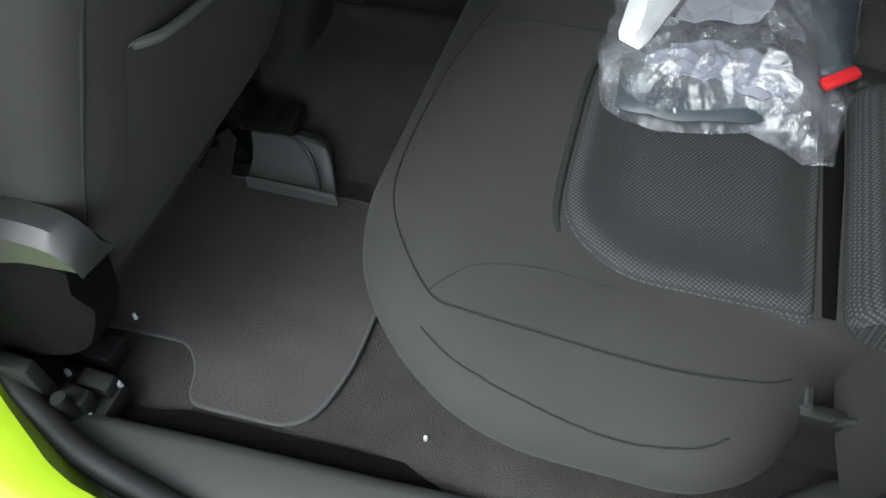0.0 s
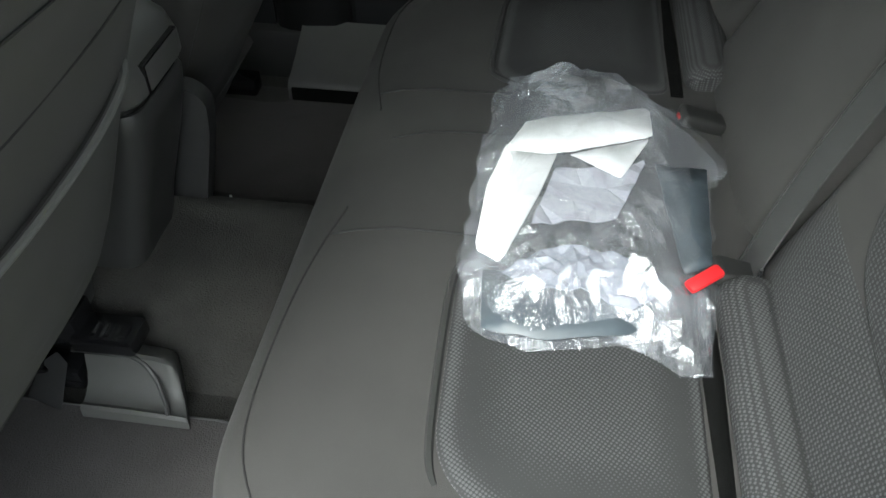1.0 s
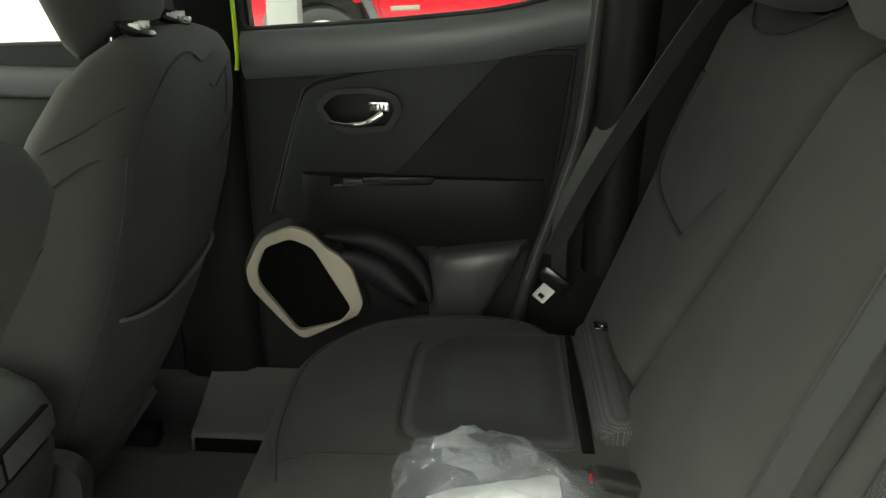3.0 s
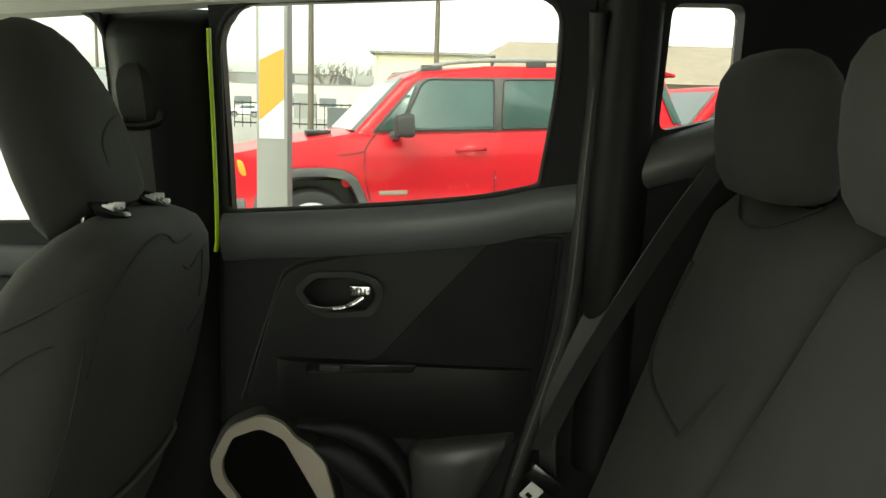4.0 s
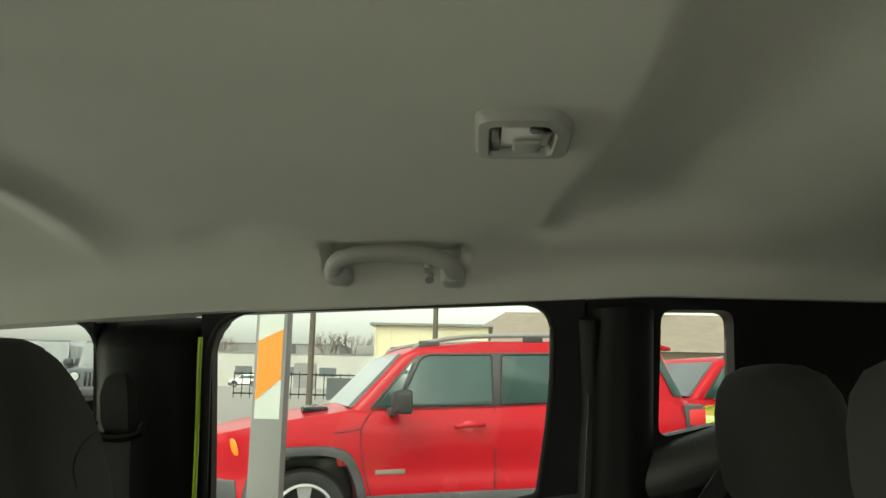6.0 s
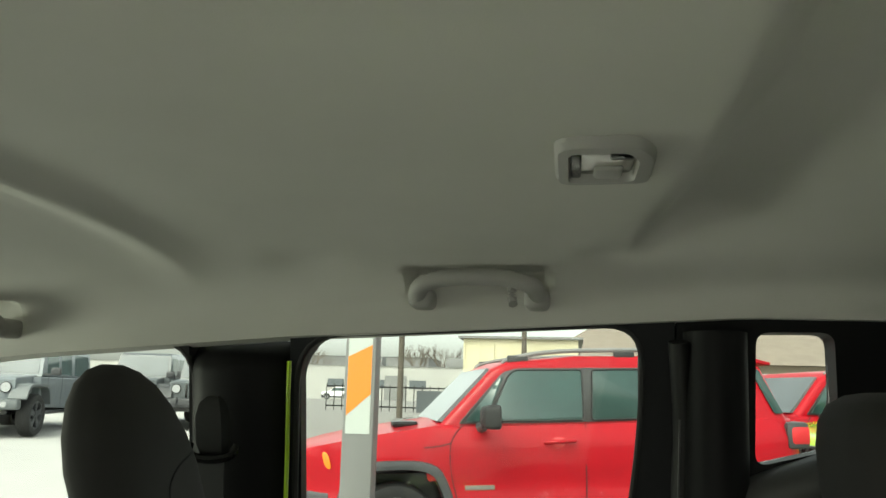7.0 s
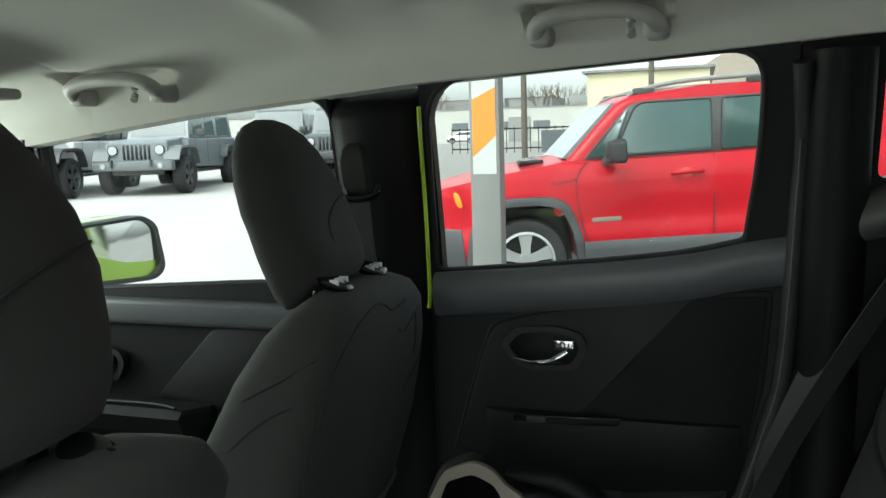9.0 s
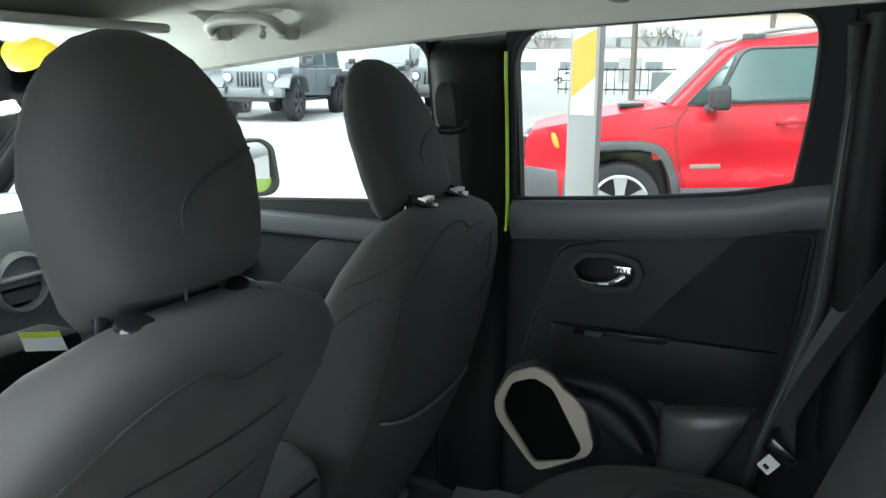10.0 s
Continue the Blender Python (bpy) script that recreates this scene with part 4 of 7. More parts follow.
    for sg in (-1, 1):
        sh = loft(bmesh.new(), [[(x, sg * 0.225, z - h), (x, sg * 0.262, z - h + 0.008), (x, sg * 0.270, z - 0.012), (x, sg * 0.258, z), (x, sg * (0.236 if recline and sg < 0 else 0.195), z)] for x, z, h in smooth_line(((-0.62, 0.56, 0.12), (-0.40, 0.60, 0.12), (-0.22, 0.690, 0.095), (-0.08, 0.748, 0.070), (-0.012, 0.755, 0.062), (0.016, 0.742, 0.046), (0.024, 0.722, 0.02)) if recline and sg < 0 else ((-0.62, 0.56, 0.12), (-0.40, 0.58, 0.14), (-0.30, 0.62, 0.12), (-0.24, 0.64, 0.08), (-0.22, 0.63, 0.04)) if sg * at[1] > 0 else ((-0.62, 0.56, 0.12), (-0.40, 0.58, 0.14), (-0.26, 0.58, 0.14), (-0.17, 0.55, 0.11), (-0.13, 0.51, 0.06)), 4)])
        part("side_shield", sh, SATIN, s, "satin black plastic side shield")
        if recline and sg < 0:
            rc = loft(bmesh.new(), [[(x, -0.215, z - h), (x, -0.252, z - h + 0.01), (x, -0.262, z - 0.02), (x, -0.255, z), (x, -0.20, z)] for x, z, h in smooth_line(((-0.40, 0.50, 0.08), (-0.28, 0.59, 0.16), (-0.15, 0.665, 0.20), (-0.075, 0.692, 0.18), (-0.036, 0.69, 0.12), (-0.018, 0.68, 0.07)), 4)])
            part("recliner_cover", rc, DEEPBLACK, s, "dull black cover of the recliner")
        part("rail", boxed(-0.60, -0.13, sg * 0.19 - 0.02, sg * 0.19 + 0.02, 0.362, 0.40, bevel=0.004), BLACK, s, "black seat rail")
        part("rail_foot", boxed(-0.50, -0.42, sg * 0.19 - 0.018, sg * 0.19 + 0.018, 0.395, 0.50), BLACK, s)
        part("rail_foot", boxed(-0.24, -0.18, sg * 0.19 - 0.018, sg * 0.19 + 0.018, 0.395, 0.48), BLACK, s)
    part("rear_flap", loft(bmesh.new(), [[(-0.135 - i, y, 0.485), (-0.128 - i, y, 0.470), (-0.165 - i, y, 0.415), (-0.195 - i, y, 0.366), (-0.21 - i, y, 0.37), (-0.17 - i, y, 0.48)] for y, i in ((-0.215, 0.03), (-0.20, 0.0), (0.20, 0.0), (0.215, 0.03))]), MAT_CARPET, s, "brownish carpet flap under the backrest")
    # plastic scoop on the end of the inner rail
    m = 1 if at[1] < 0 else -1
    prof = [(0.240, 0.362), (0.232, 0.392), (0.212, 0.412), (0.186, 0.428), (0.166, 0.436), (0.158, 0.434), (0.153, 0.424), (0.146, 0.406), (0.134, 0.391), (0.118, 0.382), (0.104, 0.379), (0.096, 0.382), (0.090, 0.378), (0.088, 0.362)]
    prof = [(0.130 + (py - 0.088) * 0.72, pz) for py, pz in prof]
    if m > 0:
        cv = loft(bmesh.new(), [[(x - 0.45 * max(0, py - 0.12) * sk, m * py, 0.362 + (pz - 0.362) * k) for py, pz in prof] for x, k, sk in ((-0.115, 0.95, 0), (-0.09, 1.0, 0), (-0.04, 1.0, 0.2), (0.0, 0.98, 0.7), (0.022, 0.92, 1.0), (0.034, 0.86, 1.1), (0.038, 0.72, 1.1))])
        sc = part("rail_cover", cv, LIDSKIN, s, "black plastic scoop over the rail end")
        part("rim", tube(bmesh.new(), smooth_line([(-0.112, m * 0.183, 0.434), (-0.06, m * 0.183, 0.436), (-0.02, m * 0.180, 0.432), (0.008, m * 0.168, 0.412), (0.026, m * 0.150, 0.392), (0.035, m * 0.136, 0.378)], 6), 0.0034, 8), SATIN, sc)
        part("end_cap", slab(bmesh.new(), [(-0.17, m * 0.150, 0.363), (-0.118, m * 0.135, 0.363), (-0.118, m * 0.172, 0.418), (-0.135, m * 0.182, 0.425), (-0.16, m * 0.18, 0.40)], (0.004, 0, 0), 0.001), PLASTIC, sc)
        lt = bmesh.new()
        yy = m * 0.168
        box(lt, -0.13, -0.045, yy + 0.012, yy + 0.066, 0.428, 0.456, bevel=0.005)
        box(lt, -0.165, -0.12, yy + 0.02, yy + 0.07, 0.43, 0.485, bevel=0.006)
        for k in range(3):
            box(lt, -0.105 + k * 0.02, -0.095 + k * 0.02, yy + 0.02, yy + 0.044, 0.455, 0.462, bevel=0.002)
        part("latch", lt, BLACK, s, "shiny black rail latch")
    for o in s.children_recursive:
        if not recline and o.name.startswith("backrest"):
            for v in o.data.vertices:
                v.co.z -= 0.014 * max(0, v.co.z - 1.08) / 0.1
        if recline and not o.name.startswith(("seat", "side_shield", "recliner", "rail", "latch")):
            for v in o.data.vertices:
                u = min(1, max(0, (v.co.z - 0.92) / 0.22))
                v.co.x += 0.028 * math.exp(-((v.co.z - 0.62) / 0.13) ** 2)
                v.co.x += (0.13 + (recline - 0.13) * u * u * (3 - 2 * u)) * (v.co.z - 0.62)
                if o.name.startswith("headrest"):
                    v.co.z = 1.396 - (1.40 - v.co.z) * 0.89
                    v.co.x += 0.016 * (1.40 - v.co.z) / 0.25
                    v.co.y = v.co.y * 0.95 + 0.014
    return s


front_seat((0.0, 0.37, 0), "charcoal cloth front passenger seat with headrest")
front_seat((-0.002, -0.376, 0.012), "charcoal cloth driver seat with headrest and map pocket", 0.245)


def dotted_cloth():
    """Woven mesh: rows of small pale dots on dark cloth."""
    m = mat("charcoal_mesh_cloth", (0.030, 0.030, 0.031), 0.8, var=0.2, scale=10, fine=800, bump=0.2, dist=0.0005, spec=0.3)
    nt = m.node_tree
    b = nt.nodes["Principled BSDF"]
    tc = nt.nodes.new("ShaderNodeTexCoord")
    mp = nt.nodes.new("ShaderNodeMapping")
    mp.inputs["Rotation"].default_value = (0, 0, radians(31))
    vo = nt.nodes.new("ShaderNodeTexVoronoi")
    vo.inputs["Scale"].default_value, vo.inputs["Randomness"].default_value = 290, 0.05
    nt.links.new(tc.outputs["Object"], mp.inputs["Vector"])
    nt.links.new(mp.outputs[0], vo.inputs["Vector"])
    mr = nt.nodes.new("ShaderNodeMapRange")
    mr.inputs["From Min"].default_value, mr.inputs["From Max"].default_value = 0.30, 0.52
    mr.inputs["To Min"].default_value, mr.inputs["To Max"].default_value = 1, 0
    nt.links.new(vo.outputs["Distance"], mr.inputs["Value"])
    mx = nt.nodes.new("ShaderNodeMix")
    mx.data_type = "RGBA"
    old = b.inputs["Base Color"].links[0].from_socket
    nt.links.new(old, mx.inputs["A"])
    mx.inputs["B"].default_value = (0.072, 0.072, 0.075, 1)
    nt.links.new(mr.outputs[0], mx.inputs["Factor"])
    nt.links.new(mx.outputs["Result"], b.inputs["Base Color"])
    bp = nt.nodes.new("ShaderNodeBump")
    bp.inputs["Strength"].default_value, bp.inputs["Distance"].default_value = 0.35, 0.0007
    nt.links.new(mr.outputs[0], bp.inputs["Height"])
    nt.links.new(bp.outputs[0], b.inputs["Normal"])
    return m


MESH = dotted_cloth()


def in_loop(x, y, loop):
    """Whether a point of the plan lies inside a closed outline."""
    odd = False
    for (x0, y0), (x1, y1) in zip(loop, loop[1:] + loop[:1]):
        if (y0 > y) != (y1 > y) and x < x0 + (y - y0) / (y1 - y0) * (x1 - x0):
            odd = not odd
    return odd


def cushion_outline(d, x1=0.735):
    e = 0.628 - d
    half = [(x1, 0.48), (0.652 - d * 0.7, 0.485), (0.588 - d * 0.8, e), (0.32 + 0.41 * d, e), (0.168 + d, 0.475 - 0.41 * d)]
    return round_poly([(x, -y) for x, y in half[::-1]] + half, [0.10, 0.12, 0.13, 0.03, 0.02, 0.02, 0.03, 0.13, 0.12, 0.10], 12)


CZ = [(0.0, 0.585), (0.004, 0.605), (0.012, 0.622), (0.026, 0.637), (0.05, 0.651), (0.085, 0.662), (0.13, 0.669)]
CUSHION_RINGS = [cushion_outline(0.002 * k) for k in range(66)]


def cushion_z(x, y):
    """Height of the cushion's top, by the distance from its rounded outline."""
    lo_, hi_ = 0, 65
    while hi_ - lo_ > 1:
        mid = (lo_ + hi_) // 2
        lo_, hi_ = (mid, hi_) if in_loop(x, y, CUSHION_RINGS[mid]) else (lo_, mid)
    return lerp_table(CZ, 0.002 * lo_ + 0.001)


bench = thing("rear_bench", "charcoal cloth rear bench seat with mesh inserts", "car seat")
bm = loft(bmesh.new(), [[(x, y, z) for x, y in cushion_outline(i)] for z, i in ((0.40, 0.14), (0.46, 0.10), (0.50, 0.055), (0.53, 0.026), (0.56, 0.007), (0.585, 0.0), (0.605, 0.004), (0.622, 0.012), (0.637, 0.026), (0.651, 0.05), (0.662, 0.085), (0.669, 0.13))])
cu = part("cushion", bm, FABRIC, bench)
line = lambda pts, lift=0.0008: [Vector((p.x, p.y, cushion_z(p.x, p.y) + lift)) for p in smooth_line([(x, y, 0) for x, y in pts], 8)]
for sg in (-1, 1):
    part("stitch_line", tube(bmesh.new(), line([(0.232, sg * 0.10), (0.205, sg * 0.22), (0.200, sg * 0.36), (0.219, sg * 0.445), (0.281, sg * 0.528), (0.331, sg * 0.546), (0.42, sg * 0.555), (0.511, sg * 0.557), (0.575, sg * 0.545), (0.605, sg * 0.528)]), 0.0013, 6), SEAM, cu)
    part("stitch_line", tube(bmesh.new(), line([(0.284, sg * 0.528), (0.32, sg * 0.500), (0.38, sg * 0.492), (0.45, sg * 0.497)], -0.0002), 0.0010, 6), SEAM, cu)
    part("stitch_line", tube(bmesh.new(), line([(0.285, sg * 0.560), (0.323, sg * 0.584), (0.38, sg * 0.603), (0.44, sg * 0.613), (0.49, sg * 0.615), (0.537, sg * 0.607), (0.562, sg * 0.592)]), 0.0013, 6), SEAM, cu)
    part("stitch_line", tube(bmesh.new(), line([(0.222, sg * 0.145), (0.30, sg * 0.142), (0.40, sg * 0.142)]), 0.0016, 6), SEAM, cu)
    y0, y1 = 0.165, 0.487
    pad = round_poly([(0.371, sg * y0), (0.614, sg * y0), (0.614, sg * y1), (0.440, sg * y1), (0.378, sg * 0.430)], [0.05, 0.02, 0.012, 0.05, 0.05], 6)
    mx, my = 0.51, sg * 0.32
    rg = lambda k, z: [(mx + (x - mx) * k, my + (y - my) * k, z) for x, y in pad]
    part("mesh_insert", loft(bmesh.new(), [rg(1.0, 0.660), rg(0.992, 0.667), rg(0.975, 0.6705), rg(0.94, 0.6725), rg(0.85, 0.674), rg(0.5, 0.675), rg(0.1, 0.675)]), MESH, cu, "dark mesh cloth insert")
    part("insert_groove", tube(bmesh.new(), smooth_line([(0.425, sg * (y0 - 0.001), 0.6690), (0.390, sg * (y0 + 0.012), 0.6695), (0.371, sg * 0.21, 0.6695), (0.372, sg * 0.34, 0.6695), (0.378, sg * 0.425, 0.6685), (0.394, sg * 0.460, 0.662)], 6), 0.0042, 6), SEAM, cu)
    # Black tube paints the shade of the gap in front of the rear roll.
    part("insert_groove", tube(bmesh.new(), [(0.624, sg * y0, 0.6605), (0.624, sg * 0.3, 0.6615), (0.624, sg * (y1 - 0.008), 0.6585)], 0.0125, 10), DEEPBLACK, cu)
    rl = loft(bmesh.new(), [[(0.668 + 0.034 * math.cos(a) * k, y, 0.675 + 0.025 * math.sin(a) * k) for a in (2 * math.pi * j / 18 for j in range(18))] for y, k in ((sg * 0.185, 0.6), (sg * 0.195, 0.92), (sg * 0.21, 1), (sg * 0.47, 1), (sg * 0.482, 0.95), (sg * 0.49, 0.7))])
    part("rear_roll", rl, MESH, cu, "padded mesh roll at the rear of the seat")
    part("anchor_flag", boxed(0.662, 0.688, sg * 0.462 - 0.013, sg * 0.462 + 0.013, 0.696, 0.7025, bevel=0.002), BLACK, cu, "black tag with a pale round mark")
    part("flag_mark", cyl(bmesh.new(), (0.675, sg * 0.462, 0.702), (0.675, sg * 0.462, 0.7045), 0.0065, seg=16), CHROME, cu)
part("stitch_line", tube(bmesh.new(), line([(0.262, 0.03), (0.33, 0.045), (0.42, 0.05)]), 0.0017, 6), SEAM, cu)


def sb_x(z):
    return 0.67 + 0.33 * (z - 0.66)


def back_section(name_y, mat_, lab):
    """One section of the rear backrest; name_y(z) gives its two edges."""
    rings = []
    for k in range(21):
        t = k / 20
        z = 0.60 + 0.625 * t
        y0, y1 = name_y(z)
        top = max(0, (t - 0.88) / 0.12)
        dx = 0.05 * top ** 2
        xf = sb_x(z) + dx
        c, h = (y0 + y1) / 2, (y1 - y0) / 2 * (1 - 0.10 * top ** 2)
        ring = []
        for j in range(36):
            a = 2 * math.pi * j / 36
            ring.append((xf + 0.075 - (0.075 - dx * 0.4) * spow(math.cos(a), 2 / 4.0), c + h * spow(math.sin(a), 2 / 5.0), z))
        rings.append(ring)
    return part("backrest", loft(bmesh.new(), rings), mat_, bench, lab)


split = lambda z: 0.156 + (1.205 - z) * 0.30
bs = back_section(lambda z: (split(z), 0.645), FABRIC, "narrow section of the split backrest")
back_section(lambda z: (-0.125, split(z) - 0.006), FABRIC, "centre section of the split backrest")
bl = back_section(lambda z: (-0.645, -0.131), FABRIC, "wide section of the split backrest")


def sb_point(y, z, lift=0.0, edges=(0.25, 0.645)):
    c, h = sum(edges) / 2, (edges[1] - edges[0]) / 2
    u = min(1, abs(y - c) / h)
    top = max(0, (z - 1.15) / 0.075)
    k = max(0, 1 - u ** 5.0) ** (1 / 4.0)
    return Vector((sb_x(z) + 0.05 * top ** 2 + 0.075 * (1 - k) - lift, y, z))


pad = smooth_line([(0.238, 0, 1.022), (0.272, 0, 1.008), (0.306, 0, 0.962), (0.336, 0, 0.908), (0.350, 0, 0.903), (0.42, 0, 0.905), (0.52, 0, 0.915), (0.585, 0, 0.945), (0.602, 0, 1.0), (0.575, 0, 1.09)], 5)
part("insert_seam", tube(bmesh.new(), [sb_point(p.x, p.z, 0.0004) for p in pad], 0.0048, 6), SEAM, bs)
lpad = smooth_line([(-0.30, 0, 0.80), (-0.235, 0, 0.86), (-0.215, 0, 0.95), (-0.235, 0, 1.08), (-0.33, 0, 1.16), (-0.45, 0, 1.16), (-0.55, 0, 1.08), (-0.56, 0, 0.92), (-0.47, 0, 0.80)], 5, closed=True)
rows = []
for k, lift in ((1.0, 0.0), (0.985, 0.005), (0.94, 0.008), (0.7, 0.009), (0.3, 0.009)):
    rows.append([sb_point(-0.385 + (p.x + 0.385) * k, 0.97 + (p.z - 0.97) * k, lift, (-0.645, -0.131)) for p in lpad])
part("mesh_insert", loft(bmesh.new(), rows), MESH, bl, "dark mesh cloth insert")
part("insert_seam", tube(bmesh.new(), [sb_point(p.x, p.z, 0.001, (-0.645, -0.131)) for p in lpad + lpad[:1]], 0.003, 6), SEAM, bl)
part("lower_mesh", loft(bmesh.new(), [[sb_point(y, z, l, (-0.645, -0.131)) for y in [-0.60 + 0.44 * j / 14 for j in range(15)]] for z, l in ((0.69, 0.0005), (0.73, 0.0015), (0.79, 0.0005))], closed=False), MESH, bl)
part("top_seam", tube(bmesh.new(), smooth_line([sb_point(0.30, 1.205, 0.001), sb_point(0.36, 1.175, 0.001), sb_point(0.46, 1.170, 0.001), sb_point(0.54, 1.195, 0.001)], 6), 0.002, 6), SEAM, bs)
for y in (0.40, -0.40, 0.015):
    rings = []
    for z, w, t in ((1.205, 0.085, 0.03), (1.212, 0.102, 0.045), (1.235, 0.116, 0.056), (1.28, 0.121, 0.060), (1.325, 0.119, 0.058), (1.355, 0.112, 0.052), (1.375, 0.098, 0.040), (1.386, 0.07, 0.022), (1.389, 0.03, 0.008)):
        rings.append([(0.862 - (z - 1.2) * 0.08 + t * spow(math.cos(a), 2 / 3), y + w * spow(math.sin(a), 2 / 3.4), z) for a in (2 * math.pi * k / 32 for k in range(32))])
    part("headrest", loft(bmesh.new(), rings), FABRIC, bench, "low rounded cloth headrest")
    for dy in (-0.06, 0.06):
        part("headrest_guide", boxed(0.868, 0.908, y + dy - 0.018, y + dy + 0.018, 1.200, 1.222, bevel=0.006), BLACK, bench)

# seat belts
WEB = mat("black_belt_webbing", (0.042, 0.042, 0.043), 0.5, var=0.15, scale=20, fine=1200, bump=0.4, dist=0.0005)
belt = thing("seat_belt", "black webbing seat belt hanging with its steel tongue", "seat belt", "rear seat belts")
path = smooth_line([(0.86, 0.585, 1.262), (0.80, 0.600, 1.165), (0.722, 0.612, 1.02), (0.648, 0.620, 0.87), (0.602, 0.625, 0.755)], 8)
part("webbing", ribbon(bmesh.new(), path, 0.047, 0.0016, side=(0.72, 0.60, -0.3)), WEB, belt)
path = smooth_line([(0.70, 0.660, 1.02), (0.650, 0.655, 0.90), (0.618, 0.650, 0.80), (0.62, 0.65, 0.70)], 8)
part("webbing", ribbon(bmesh.new(), path, 0.046, 0.0016, side=(0.5, -0.8, -0.2)), WEB, belt)
tg = bmesh.new()
box(tg, -0.030, 0.030, -0.007, 0.007, -0.012, 0.018, bevel=0.005)
for v in tg.verts:
    v.co = pose(0.607, 0.606, 0.710, 0, 35, -10) @ v.co
part("tongue_grip", tg, BLACK, belt, "black tongue grip")
tp = star_ring(bmesh.new(), round_poly([(-0.018, 0), (0.018, 0), (0.018, 0.046), (-0.018, 0.046)], 0.004, 3), round_poly([(-0.008, 0.026), (0.008, 0.026), (0.008, 0.038), (-0.008, 0.038)], 0.001, 2), lambda x, z: 0, 0.003)
for v in tp.verts:
    v.co = pose(0.600, 0.604, 0.700, 0, 180 + 38, -8) @ (v.co * 0.72)
part("tongue", tp, BRIGHTSTEEL, belt, "bright steel tongue with a square hole")
cb = thing("seat_belt", "black webbing belt lying flat on the seat back", "seat belt", "rear seat belts")
pts = [Vector((sb_x(z) - 0.003, y, z)) for y, z in ((-0.165, 0.665), (-0.142, 0.75), (-0.128, 0.86), (-0.126, 1.0), (-0.128, 1.10), (-0.130, 1.17))]
part("webbing", ribbon(bmesh.new(), smooth_line(pts, 6), 0.047, 0.0018, side=(0, 1, 0)), WEB, cb)
part("webbing_edge", ribbon(bmesh.new(), smooth_line([p + Vector((-0.002, 0.021, 0)) for p in pts], 6), 0.004, 0.0012, side=(0, 1, 0)), SATIN, cb, "shiny woven edge")
part("lower_clasp", boxed(0.642, 0.684, -0.226, -0.200, 0.674, 0.688, bevel=0.005), RUBBER, cb, "black plastic clasp")
for y in (-0.186, -0.241):
    part("rivet", cyl(bmesh.new(), (0.676, y, 0.690), (0.676, y, 0.700), 0.0028, 0.002, seg=10), CHROME, cb, "bright rivet")
for y, red_ in ((-0.172, False), (0.098, True)):
    bk = thing("belt_buckle", "black plastic seat belt buckle on the cushion", "belt buckle", "belt buckles")
    bb = bmesh.new()
    box(bb, -0.035, 0.026, -0.017, 0.017, -0.010, 0.008, bevel=0.006, seg=3)
    for v in bb.verts:
        v.co = pose(0.652 if red_ else 0.668, y, 0.681 if red_ else 0.676, 0, 18, 8) @ v.co
    part("housing", bb, RUBBER, bk)
    rb = bmesh.new()
    box(rb, -0.0365, -0.034, -0.006, 0.006, -0.008, -0.002, bevel=0.0012)
    for v in rb.verts:
        v.co = pose(0.652 if red_ else 0.668, y, 0.681 if red_ else 0.676, 0, 18, 8) @ v.co
    part("release_button", rb, REDPLAST if red_ else BLACK, bk)
fb = thing("front_belt", "black belt and height adjuster on the door pillar", "seat belt")
ad = loft(bmesh.new(), [[(-0.052 - w, 0.640 - (z - 1.13) * 0.2, z), (-0.052 - w * 0.8, 0.640 - d_ - (z - 1.13) * 0.2, z), (-0.052 + w * 0.8, 0.640 - d_ - (z - 1.13) * 0.2, z), (-0.052 + w, 0.640 - (z - 1.13) * 0.2, z)] for z, w, d_ in ((1.265, 0.020, 0.012), (1.29, 0.026, 0.022), (1.33, 0.026, 0.024), (1.352, 0.020, 0.018), (1.362, 0.010, 0.006))])
part("adjuster_cover", ad, RUBBER, fb, "black adjuster cover")
part("guide_loop", tube(bmesh.new(), smooth_line([(-0.09, 0.600, 1.288), (-0.085, 0.592, 1.272), (-0.052, 0.588, 1.266), (-0.02, 0.592, 1.272), (-0.013, 0.600, 1.288)], 5), 0.007, 8), BLACK, fb)
part("webbing", ribbon(bmesh.new(), smooth_line([(-0.052, 0.594, 1.27), (-0.055, 0.620, 1.16), (-0.055, 0.665, 1.06), (-0.055, 0.705, 0.98)], 6), 0.046, 0.002, side=(1, 0, 0)), WEB, fb)

# ---- floor things ----
matl = round_poly([(-0.40, -0.23), (0.10, -0.225), (0.150, -0.30), (0.150, -0.50), (0.125, -0.585), (-0.03, -0.592), (-0.040, -0.545), (-0.07, -0.512), (-0.40, -0.53)], [0.03, 0.05, 0.05, 0.05, 0.045, 0.025, 0.03, 0.04, 0.03], 5)
fm = tagged(new("floor_mat"), "dark charcoal carpet floor mat with stitched edge", "floor mat")
part("mat_sheet", slab(bmesh.new(), [(x, y, 0.362) for x, y in matl], (0, 0, 0.009), 0.002), MAT_CARPET, fm)
part("stitched_edge", tube(bmesh.new(), [(x, y, 0.3695) for x, y in matl + matl[:1]], 0.0026, 6), MATEDGE, fm, "grey bound edge")
bm = flip(slab(bmesh.new(), [(x, y, 0.362) for x, y in matl], (0, 0, 0.009), 0.002))
fm2 = tagged(new("floor_mat"), "dark charcoal carpet floor mat beside the tunnel", "floor mat")
part("mat_sheet", bm, MAT_CARPET, fm2)
an = thing("belt_anchor", "black steel belt anchor with bolts at the doorway", "belt anchor")
